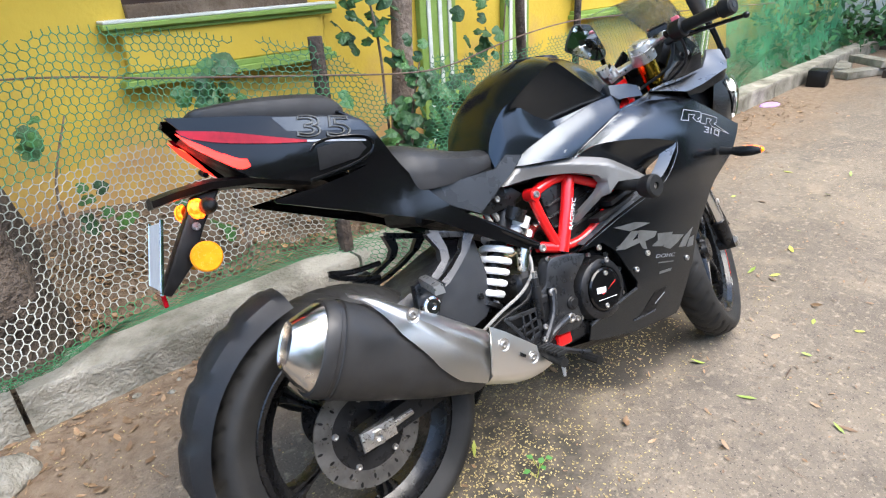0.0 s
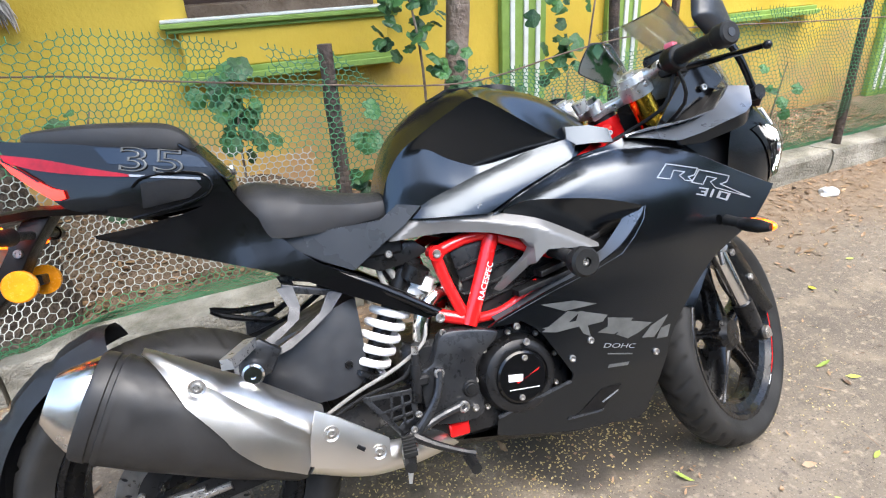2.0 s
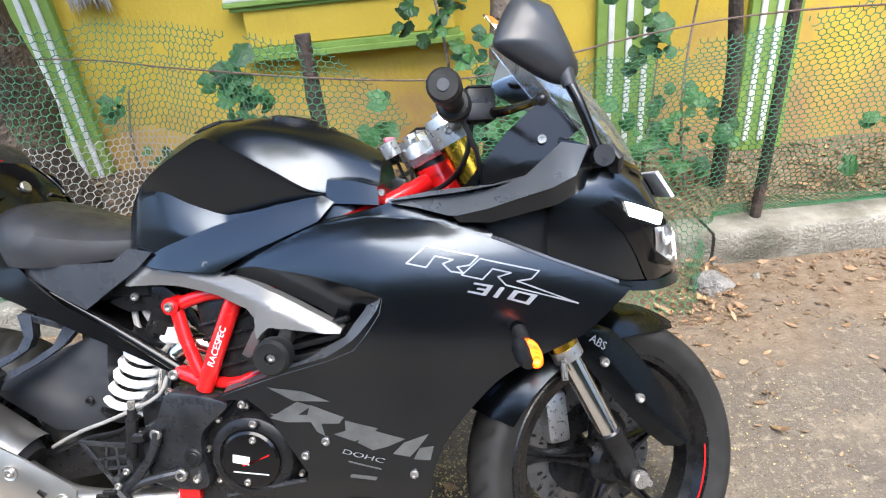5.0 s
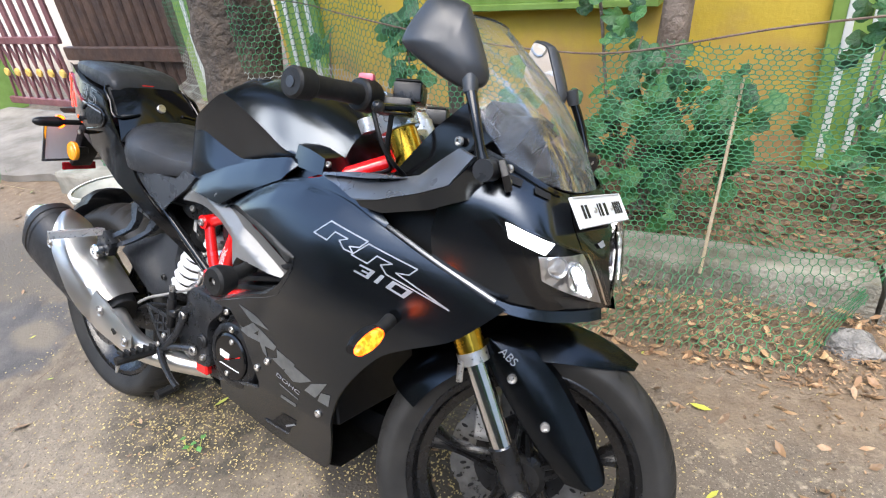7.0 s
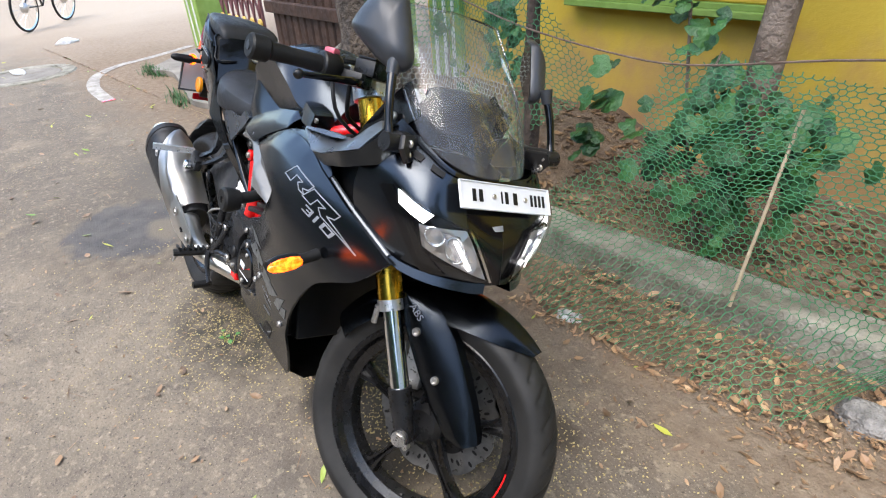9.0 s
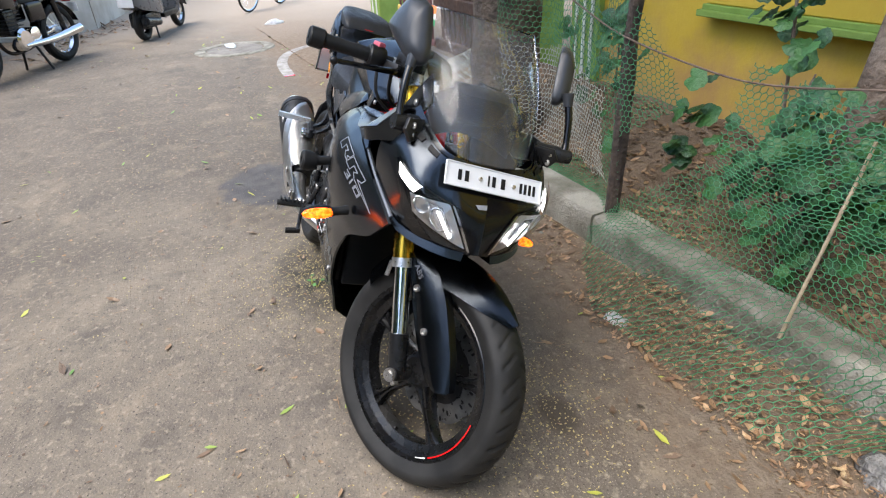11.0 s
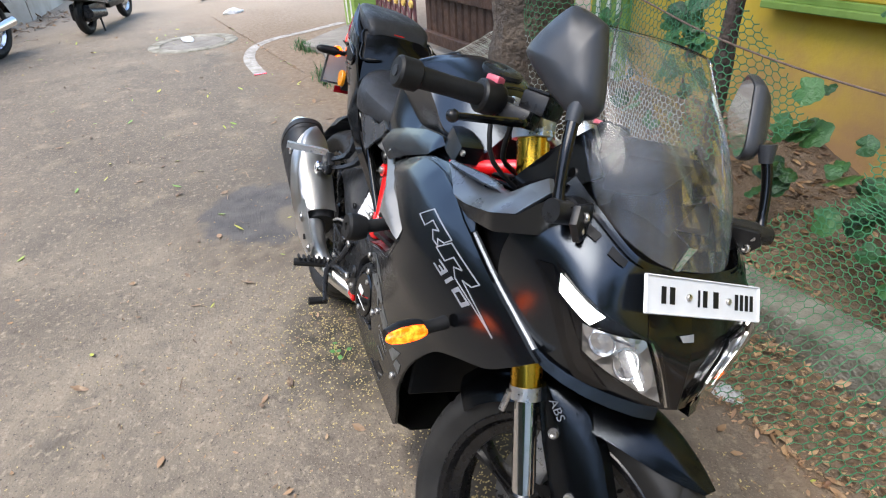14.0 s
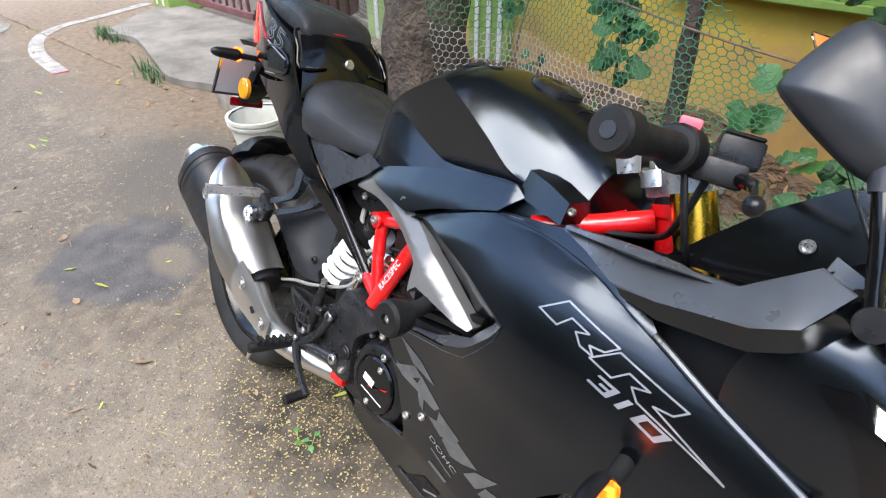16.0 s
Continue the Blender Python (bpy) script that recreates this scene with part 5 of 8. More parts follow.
    if thick:
        bmesh.ops.solidify(bm, geom=bm.faces[:], thickness=thick)
    return bm


def nose_disc(u0, v0, ru, rv, side, profile, seg=20):
    """A round form on the nose skin; profile: (share of the radius, lift)."""
    return loft([[nose_at(u0 + ru * k * math.cos(2 * math.pi * i / seg), v0 + rv * k * math.sin(2 * math.pi * i / seg), h, side) for i in range(seg)] for k, h in profile], cap=False)


both("nose_side", lambda s: nose_patch((0, 0.76, 0.76, 0), (0, 0, 1, 1), 0, s, 24, 18), "satin", bike)
part("beak", joined(nose_patch((0.76, 1, 1, 0.76), (0, 0, 1, 1), 0.001, -1, 8, 18), nose_patch((0.76, 1, 1, 0.76), (0, 0, 1, 1), 0.001, 1, 8, 18)), "gloss", bike, "gloss black centre beak between the lamps")
for s in (-1, 1):
    lamp = part("headlamp", nose_patch((0.25, 0.77, 0.89, 0.5), (0.47, 0.6, 0.965, 0.85), 0.0015, s, 14, 10), "gloss", bike, "lit headlamp with a clear lens")
    part("daytime_lamp", nose_patch((0.3, 0.54, 0.49, 0.32), (0.5, 0.55, 0.645, 0.605), 0.006, s, 8, 6), "drl", lamp, "bright white daytime running lamp")
    part("lamp_bezel", nose_patch((0.3, 0.76, 0.77, 0.52), (0.475, 0.59, 0.62, 0.525), 0.006, s, 10, 2), "castblack", lamp)
    part("reflector", nose_patch((0.46, 0.74, 0.85, 0.49), (0.665, 0.6, 0.93, 0.79), 0.004, s, 14, 12), "facets", lamp, "faceted bright lamp reflector")
    for u0, v0, ru, rv in ((0.555, 0.7, 0.055, 0.065), (0.665, 0.755, 0.055, 0.085)):
        part("bowl", nose_disc(u0, v0, ru, rv, s, [(1.0, 0.009), (0.93, 0.0095), (0.85, 0.005), (0.3, 0.0045)], 20), "facets", lamp)
    # pale patch added to make the middle of the reflector look brighter
    part("bright_patch", nose_patch((0.6, 0.69, 0.76, 0.68), (0.66, 0.66, 0.82, 0.84), 0.0075, s, 8, 8), "lamp", lamp)
    # glowing strip added in place of the bright glints on the reflector
    part("glint_streak", nose_patch((0.655, 0.675, 0.755, 0.735), (0.7, 0.695, 0.855, 0.865), 0.0095, s, 2, 8), "drl", lamp)
    part("lamp_trim", nose_patch((0.757, 0.772, 0.892, 0.874), (0.605, 0.61, 0.955, 0.955), 0.007, s, 2, 8), "chrome", lamp)
    part("lens", nose_patch((0.24, 0.78, 0.9, 0.49), (0.455, 0.59, 0.97, 0.86), 0.014, s, 12, 10), "lens", lamp).visible_shadow = False
    part("screen_slot", nose_patch((0.24, 0.34, 0.34, 0.25), (0.15, 0.13, 0.19, 0.21), 0.003, s, 4, 1), "ink", bike)
    part("screen_slot", nose_patch((0.4, 0.5, 0.51, 0.41), (0.12, 0.11, 0.17, 0.18), 0.003, s, 4, 1), "ink", bike)
    part("screen_ledge", nose_patch((0.16, 0.62, 0.62, 0.16), (0.06, 0.05, 0.085, 0.095), 0.004, s, 12, 1), "gloss", bike, "black ledge along the windscreen foot")
    # chin wing under the lamp
    part("chin_wing", loft([[nose_at(u, 0.97, 0.004, s), nose_at(u, 0.97, 0.004, s) + Vector((0.004, s * 0.003, -0.012 - 0.008 * u)), nose_at(u, 0.97, -0.03, s) + Vector((-0.03, 0, -0.02))] for u in (0.25, 0.35, 0.45, 0.55, 0.65, 0.75, 0.85)], cap=False, closed=False), "satin", bike)
    part("nose_floor", loft([[nose_at(u, 1, 0, s), Vector((1.2, nose_at(u, 1, 0, s).y * 0.5, 0.69))] for u in (0.2, 0.4, 0.6, 0.8, 1.0)], cap=False, closed=False), "plastic", bike)
    part("lamp_blade", nose_patch((0.17, 0.245, 0.62, 0.5), (0.55, 0.5, 0.95, 0.99), 0.003, s, 8, 8), "gloss", bike, "gloss facet beside the lamp")

# windscreen
scr = []
for v in range(11):
    f = v / 10
    cx, cz = 1.195 + 0.212 * f + 0.03 * math.sin(math.pi * f), 1.135 - 0.266 * f
    ex, ez, ew = 1.15 + 0.17 * f, 1.12 - 0.213 * f, 0.135 + 0.012 * math.sin(math.pi * f) - 0.012 * f ** 4
    row = []
    for j in range(-8, 9):
        a = j / 8
        k = 1 - abs(a) ** (2.2 + 1.2 * f)
        row.append((ex + (cx - ex) * k, a * ew + WIDE, ez + (cz - ez) * k + 0.012 * (abs(a) ** 3) * (1 - f)))
    scr.append(row)
screen_bm = loft(scr, cap=False, closed=False)
bmesh.ops.solidify(screen_bm, geom=screen_bm.faces[:], thickness=0.003)
part("windscreen", screen_bm, "screen", bike, "clear domed plastic windscreen").visible_shadow = False
rim_pts = [Vector(r[0]) for r in scr[::-1]] + [Vector(p) for p in scr[0][1:-1]] + [Vector(r[-1]) for r in scr]
part("screen_edge", tube([tuple(p) for p in rim_pts], 0.0022, 6, 1), "lens", bike).visible_shadow = False
for band, (r0, r1), mt in (("orange_band", (0.05, 0.7), "orange"), ("white_band", (0.7, 1.15), "plate"), ("green_band", (1.15, 1.7), "stickergreen")):
    rows = []
    for r in np.linspace(r0, r1, 4):
        k = min(int(r), 9)
        rows.append([Vector(scr[k][i]).lerp(Vector(scr[k + 1][i]), r - k) + Vector((0.001, -0.004, 0.001)) for i in (0, 1)])
    part(band, loft(rows, cap=False, closed=False), mt, bike, "tricolour sticker band on the windscreen")
# instrument hood behind the screen
part("instrument_hood", loft([[(1.24 + 0.01 * abs(j) - 0.02 * k, j * 0.03 + WIDE, 1.0 - 0.002 * j * j - 0.06 * k) for j in range(-4, 5)] for k in range(3)] , cap=False, closed=False), "plastic", bike)
part("instrument_panel", moved(block((-0.02, -0.07, -0.045), (0.02, 0.07, 0.045), 0.01, 2), Matrix.Translation((1.235, WIDE, 0.955)) @ Matrix.Rotation(radians(35), 4, "Y")), "plastic", bike)

# front plate, hung a little askew
PM = Matrix.Translation((1.431, 0.019, 0.842)) @ Matrix.Rotation(radians(90), 4, "Z") @ Matrix.Rotation(radians(3), 4, "Y") @ Matrix.Rotation(radians(-31), 4, "X") @ Matrix.Scale(0.92, 4)
plate = part("number_plate", moved(block((-0.125, -0.002, -0.0275), (0.125, 0.002, 0.0275), 0.0012), PM), "plate", bike, "white front number plate with black marks")
rims = bmesh.new()
for a, b in (((-0.125, 0.0248), (0.125, 0.0275)), ((-0.125, -0.0275), (0.125, -0.0248)), ((-0.125, -0.0275), (-0.122, 0.0275)), ((0.122, -0.0275), (0.125, 0.0275))):
    rims = joined(rims, block((a[0], -0.0045, a[1]), (b[0], -0.001, b[1]), 0.001))
part("plate_rim", moved(rims, PM), "plate", plate)
for x0, x1 in ((-0.094, -0.085), (-0.077, -0.067), (-0.018, -0.014), (-0.007, 0.002), (0.016, 0.027), (0.066, 0.073), (0.078, 0.085), (0.09, 0.097), (0.102, 0.109)):
    part("plate_mark", moved(block((x0, -0.0034, -0.012), (x1, -0.002, 0.012), 0.0003), PM), "ink", plate)
for x in (-0.038, 0.05):
    part("plate_screw", moved(disc(0.005, 0.006, 10, 0.001), PM @ Matrix.Translation((x, 0, 0))), "bolt", plate)
part("plate_bracket", moved(block((-0.02, 0.002, -0.02), (0.02, 0.02, 0.02), 0.002), PM), "plastic", plate)
# pale leaping mark on the beak
part("beak_mark", nose_patch((0.9, 1, 1, 0.92), (0.54, 0.52, 0.57, 0.58), 0.004, -1, 4, 1), "decal", bike)

# ---- tank ----
TANK = [
    (0.470, [(0, 0.815), (0.05, 0.812), (0.085, 0.80), (0.09, 0.785), (0.095, 0.77), (0.10, 0.752)]),
    (0.485, [(0, 0.865), (0.055, 0.86), (0.096, 0.842), (0.099, 0.815), (0.105, 0.785), (0.108, 0.752)]),
    (0.515, [(0, 0.922), (0.06, 0.915), (0.112, 0.885), (0.114, 0.868), (0.118, 0.815), (0.118, 0.75)]),
    (0.560, [(0, 0.962), (0.065, 0.953), (0.136, 0.915), (0.121, 0.884), (0.125, 0.815), (0.122, 0.745)]),
    (0.610, [(0, 0.990), (0.08, 0.977), (0.145, 0.943), (0.112, 0.859), (0.126, 0.80), (0.122, 0.742)]),
    (0.665, [(0, 1.007), (0.09, 0.993), (0.152, 0.968), (0.105, 0.837), (0.124, 0.79), (0.122, 0.745)]),
    (0.690, [(0, 1.009), (0.091, 0.993), (0.15, 0.962), (0.105, 0.836), (0.124, 0.792), (0.122, 0.75)]),
    (0.720, [(0, 1.009), (0.092, 0.99), (0.145, 0.946), (0.108, 0.839), (0.126, 0.80), (0.124, 0.755)]),
    (0.780, [(0, 1.000), (0.091, 0.974), (0.136, 0.909), (0.117, 0.849), (0.128, 0.82), (0.128, 0.775)]),
    (0.840, [(0, 0.984), (0.088, 0.952), (0.130, 0.873), (0.126, 0.859), (0.130, 0.842), (0.132, 0.80)]),
    (0.890, [(0, 0.962), (0.076, 0.932), (0.112, 0.866), (0.114, 0.858), (0.120, 0.846), (0.126, 0.81)]),
    (0.950, [(0, 0.925), (0.05, 0.905), (0.080, 0.87), (0.09, 0.86), (0.1, 0.85), (0.115, 0.82)]),
]
rings = []
for x, half in TANK:
    right = [(x, -w, z) for w, z in half]
    left = [(p[0], -p[1], p[2]) for p in right[1:]]
    rings.append(right[::-1] + left)
dense = []
cols = [smooth([r[j] for r in rings], 5) for j in range(len(rings[0]))]
for i in range(len(cols[0])):
    row = [c[i] for c in cols]
    # rounds the edges of the section a little
    fine = []
    for j in range(len(row) - 1):
        a, b, c, d = row[max(j - 1, 0)], row[j], row[j + 1], row[min(j + 2, len(row) - 1)]
        for t in (0, 0.12, 0.3, 0.5, 0.7, 0.88):
            hard = b + (c - b) * t
            soft = 0.5 * (2 * b + (c - a) * t + (2 * a - 5 * b + 4 * c - d) * t * t + (3 * b - a - 3 * c + d) * t ** 3)
            k = 0.12
            if 3 <= j <= 6:
                p, e = (b if j == 3 else a), (c if j == 6 else d)
                soft = 0.5 * (2 * b + (c - p) * t + (2 * p - 5 * b + 4 * c - e) * t * t + (3 * b - p - 3 * c + e) * t ** 3)
                k = 1.0
            fine.append(hard * (1 - k) + soft * k)
    fine.append(row[-1])
    dense.append(fine)
tank = part("fuel_tank", loft(dense, cap=True), "satin", bike, "sculpted satin black fuel tank", 24)
part("tank_seam", tube([(0.84, -0.117, 0.874), (0.845, -0.08, 0.945), (0.85, -0.04, 0.972), (0.852, 0, 0.982), (0.85, 0.04, 0.972), (0.845, 0.08, 0.945), (0.84, 0.117, 0.874)], 0.0013, 5), "ink", tank)
part("filler_cap", moved(lathe([(0.0, 0.0), (0.006, 0.01), (0.006, 0.03), (0.002, 0.045), (-0.01, 0.046)], 28, "Z"), Matrix.Translation((0.78, 0, 1.001)) @ Matrix.Rotation(radians(10), 4, "Y")), "castblack", tank)
part("tank_mark", tube([(0.60, -0.05, 0.985), (0.625, -0.058, 0.992), (0.65, -0.045, 1.003), (0.675, -0.06, 1.0), (0.70, -0.05, 1.006)], [0.001, 0.004, 0.003, 0.004, 0.001], 6), "ink", tank)


def knee_width(x, z):
    """The panel below the tank leans outwards from its swept upper edge."""
    top = float(np.interp(x, [0.50, 0.53, 0.66, 0.78, 0.865, 0.885], [0.757, 0.775, 0.818, 0.85, 0.862, 0.85]))
    d = max(0.0, top - z)
    return float(np.interp(x, [0.5, 0.56, 0.65, 0.72, 0.865], [0.112, 0.124, 0.13, 0.133, 0.139])) + 0.026 * (1 - (1 - min(d / 0.085, 1.0)) ** 2.2)


both("knee_fairing", lambda s: shell([(0.50, 0.755), (0.53, 0.775), (0.66, 0.818), (0.78, 0.85), (0.865, 0.862), (0.885, 0.85), (0.86, 0.82), (0.744, 0.776), (0.664, 0.738), (0.53, 0.75)], knee_width, s, 0.006, 0.012), "satin", bike)
both("tank_bolt", lambda s: bolt((0.651, -0.148 if s < 0 else 0.142, 0.752), 0.009, 0.006), "bolt", bike)
both("tank_horn", lambda s: moved(loft([[(0.868, -0.135, 0.848), (0.872, -0.128, 0.888), (0.875, -0.095, 0.892), (0.87, -0.09, 0.85)], [(0.92, -0.15, 0.846), (0.92, -0.142, 0.884), (0.925, -0.1, 0.888), (0.92, -0.09, 0.846)], [(0.965, -0.155, 0.842), (0.962, -0.145, 0.872), (0.965, -0.1, 0.875), (0.965, -0.09, 0.842)]]), Matrix.Diagonal((1, -s, 1, 1))), "satin", bike)
both("horn_bolt", lambda s: bolt((0.968, -0.14 if s < 0 else 0.135, 0.862), 0.006, 0.005), "bolt", bike)

# ---- seats and tail ----
def cushion(stations, n=9, power=2.6):
    """stations: (x, half-width, z low, z top)."""
    rings = []
    for x, w, z0, z1 in stations:
        ring = [(x, -w * 0.96, z0)]
        for j in range(n + 1):
            a = math.pi * (1 - j / n)
            ring.append((x, w * math.copysign(abs(math.cos(a)) ** (2 / power), math.cos(a)), z0 + 0.3 * (z1 - z0) + 0.7 * (z1 - z0) * math.sin(a) ** (2 / power)))
        ring.append((x, w * 0.96, z0))
        rings.append(ring)
    cols = [smooth([r[j] for r in rings], 4) for j in range(len(rings[0]))]
    return loft([[c[i] for c in cols] for i in range(len(cols[0]))])


seat = part("rider_seat", cushion([(0.178, 0.045, 0.815, 0.835), (0.19, 0.095, 0.79, 0.866), (0.24, 0.128, 0.762, 0.872), (0.31, 0.13, 0.755, 0.852), (0.38, 0.112, 0.758, 0.83), (0.44, 0.095, 0.762, 0.818), (0.485, 0.085, 0.77, 0.812), (0.495, 0.07, 0.775, 0.80)]), "seat", bike, "black textured vinyl rider seat")
part("pillion_seat", cushion([(-0.15, 0.03, 0.998, 1.01), (-0.135, 0.055, 0.992, 1.016), (-0.06, 0.08, 0.978, 1.018), (0.03, 0.096, 0.962, 1.012), (0.1, 0.1, 0.95, 1.0), (0.13, 0.094, 0.944, 0.978), (0.14, 0.08, 0.942, 0.958)], 11, 4.2), "seat", bike, "black textured vinyl pillion pad")
part("pad_mark", moved(block((-0.001, -0.024, -0.008), (0.001, 0.004, 0.008), 0), Matrix.Translation((0.130, -0.01, 0.972)) @ Matrix.Rotation(radians(-40), 4, "Y")), "white", bike)
part("pad_mark", moved(block((-0.001, -0.02, -0.012), (0.001, 0.014, -0.008), 0), Matrix.Translation((0.131, 0.0, 0.970)) @ Matrix.Rotation(radians(-40), 4, "Y")), "red", bike)
part("seat_hump", loft([[(0.13, -0.1, 0.945), (0.145, -0.06, 0.955), (0.15, 0, 0.957), (0.145, 0.06, 0.955), (0.13, 0.1, 0.945)], [(0.175, -0.11, 0.90), (0.19, -0.06, 0.90), (0.195, 0, 0.90), (0.19, 0.06, 0.9), (0.175, 0.11, 0.90)], [(0.21, -0.12, 0.82), (0.21, -0.06, 0.82), (0.21, 0, 0.82), (0.21, 0.06, 0.82), (0.21, 0.12, 0.82)]], cap=False, closed=False), "gloss", bike)
for s in (-1, 1):
    inset = part("mesh_inset", loft([[(0.118, s * 0.052, 0.957), (0.12, s * 0.104, 0.951)], [(0.16, s * 0.056, 0.925), (0.155, s * 0.112, 0.917)], [(0.193, s * 0.062, 0.888), (0.182, s * 0.116, 0.88)]], cap=False, closed=False), surface("black_wire_mesh", (0.01, 0.01, 0.01), (0.05, 0.05, 0.052), 260, 0.5, 0.0, 420, 0.8, 0.002), bike, "black mesh inset beside the seat hump")
    part("inset_rim", tube([(0.116, s * 0.05, 0.96), (0.118, s * 0.107, 0.953), (0.156, s * 0.115, 0.919), (0.184, s * 0.119, 0.88), (0.196, s * 0.06, 0.888)], 0.0035, 8, 3), "gloss", inset)
part("seat_lock", moved(disc(0.012, 0.006, 20, 0.002), Matrix.Translation((0.192, 0, 0.905)) @ Matrix.Rotation(radians(90), 4, "Z") @ Matrix.Rotation(radians(-20), 4, "X")), "bolt", bike)


def tail_width(x, z):
    w = sum(float(np.interp(x + d, [-0.2, -0.1, 0, 0.15, 0.3, 0.45, 0.56], [0.045, 0.085, 0.115, 0.13, 0.125, 0.11, 0.1])) for d in (-0.05, -0.025, 0, 0.025, 0.05)) / 5
    return w - 0.18 * max(0, 0.86 - z) * min(1.0, max(0.0, (0.2 - x) / 0.16)) + 0.004 * math.sin(z * 30)


tail_top = xz([(-0.192, 1.007), (-0.057, 0.979), (0.0, 0.965), (0.106, 0.944), (0.15, 0.928), (0.175, 0.888), (0.203, 0.838), (0.242, 0.783), (0.309, 0.71), (0.41, 0.64), (0.556, 0.553)], 3)
tail_low = xz([(0.52, 0.543), (0.37, 0.624), (0.255, 0.69), (0.12, 0.744), (-0.05, 0.81)], 3) + [(-0.053, 0.816)] + xz([(0.02, 0.82), (0.1, 0.83), (0.14, 0.84)], 2) + xz([(0.03, 0.832), (-0.06, 0.86), (-0.1, 0.884), (-0.17, 0.975)], 3)
both("tail_panel", lambda s: shell(tail_top + tail_low, tail_width, s, 0.005, 0.022), "gloss", bike, "gloss black tail panel")
both("tail_ridge", lambda s: moved(tube([(x, -tail_width(x, z) - 0.002, z) for x, z in ((0.02, 0.835), (0.12, 0.848), (0.158, 0.868), (0.15, 0.893), (0.1, 0.904), (0.05, 0.903), (0.03, 0.89))], 0.0032, 8, 4), Matrix.Diagonal((1, -s, 1, 1))), "gloss", bike)
# flat black patch on the panel, painting the shade of a hollow
both("tail_hollow", lambda s: shell([(0.04, 0.85), (0.12, 0.857), (0.143, 0.872), (0.135, 0.888), (0.09, 0.895), (0.045, 0.893)], tail_width, s, 0.003, 0.03, 0.0015), "ink", bike)
both("grey_arrow", lambda s: shell([(-0.02, 0.967), (0.1, 0.943), (0.148, 0.926), (0.16, 0.905), (0.08, 0.92), (0.0, 0.935)], tail_width, s, 0.003, 0.03, 0.0015), "satin", bike)
both("tail_lamp", lambda s: shell(xz([(-0.18, 0.981), (-0.14, 0.97), (-0.1, 0.958), (-0.03, 0.932), (0.03, 0.912)], 3) + xz([(0.028, 0.908), (-0.03, 0.919), (-0.09, 0.934), (-0.13, 0.947), (-0.172, 0.966)], 3), tail_width, s, 0.004, 0.02, 0.004), "redlens", bike, "red wrap-around tail lamp, lit")
both("lamp_strip", lambda s: shell(xz([(-0.184, 0.976), (-0.16, 0.958), (-0.13, 0.932), (-0.1, 0.909), (-0.082, 0.902)], 3) + xz([(-0.08, 0.888), (-0.1, 0.888), (-0.135, 0.917), (-0.166, 0.948)], 3), tail_width, s, 0.002, 0.02, 0.0055), "redglow", bike, "glowing red lamp strip")
both("strip_line", lambda s: shell([(-0.178, 0.969), (-0.15, 0.947), (-0.12, 0.921), (-0.118, 0.923), (-0.148, 0.949), (-0.176, 0.971)], tail_width, s, 0.001, 0.02, 0.0085), "gloss", bike)
part("tail_deck", loft([[(x, -tail_width(x, z) + 0.004, z - 0.004), (x, 0, z + 0.004), (x, tail_width(x, z) - 0.004, z - 0.004)] for x, z in ((-0.192, 1.006), (-0.1, 0.99), (0, 0.965), (0.1, 0.944), (0.15, 0.925))], cap=False, closed=False), "gloss", bike)
part("under_tail", loft([[(x, -w, z), (x, w, z)] for x, z, w in ((-0.17, 0.97, 0.045), (-0.09, 0.885, 0.07), (0.05, 0.83, 0.1), (0.15, 0.76, 0.1), (0.3, 0.68, 0.09), (0.5, 0.57, 0.06))], cap=False, closed=False), "plastic", bike)
lettering("35", 0.05, Matrix.Translation((0.066, 0, 0.911)) @ Matrix.Rotation(radians(12), 4, "Y") @ Matrix.Rotation(radians(90), 4, "X") @ Matrix.Diagonal((2.3, 1.16, 1, 1)), "decal_dark", bike, "tail_number", "silver outlined number on the tail", fit=lambda x, z: tail_width(x, z) + 0.003, outline=0.0009)
part("small_print", shell([(0.03, 0.908), (0.145, 0.885), (0.145, 0.889), (0.03, 0.912)], tail_width, -1, 0.001, 0.03, 0.004), "decal", bike)

# rear mudguard arm, plate holder
part("tail_tidy", loft([[(x, -w, z), (x, -w * 0.5, z + 0.008), (x, w * 0.5, z + 0.008), (x, w, z), (x, w * 0.8, z - 0.012), (x, -w * 0.8, z - 0.012)] for x, z, w in ((0.04, 0.84, 0.06), (-0.06, 0.868, 0.055), (-0.15, 0.878, 0.06), (-0.21, 0.874, 0.075), (-0.255, 0.868, 0.06))]), "plastic", bike, "black plastic plate carrier arm")
hold = part("plate_holder", slab([(-0.13, 0.865), (-0.18, 0.862), (-0.25, 0.755), (-0.285, 0.7), (-0.27, 0.692), (-0.215, 0.74), (-0.18, 0.8)], -0.03, 0.03, 0.004), "plastic", bike)
part("rear_plate", moved(block((-0.002, -0.1, -0.075), (0.002, 0.1, 0.045), 0.001), Matrix.Translation((-0.268, 0, 0.785)) @ Matrix.Rotation(radians(16), 4, "Y")), "plate", hold, "white rear number plate")
part("plate_frame", moved(joined(block((-0.003, -0.105, -0.08), (0.003, -0.097, 0.05), 0.001), block((-0.003, 0.097, -0.08), (0.003, 0.105, 0.05), 0.001), block((-0.003, -0.105, -0.082), (0.003, 0.105, -0.074), 0.001)), Matrix.Translation((-0.268, 0, 0.785)) @ Matrix.Rotation(radians(16), 4, "Y")), "chrome", hold)
part("rear_reflector", moved(block((-0.004, -0.05, -0.012), (0.004, 0.05, 0.012), 0.002), Matrix.Translation((-0.285, 0, 0.69))), "redlens", hold)
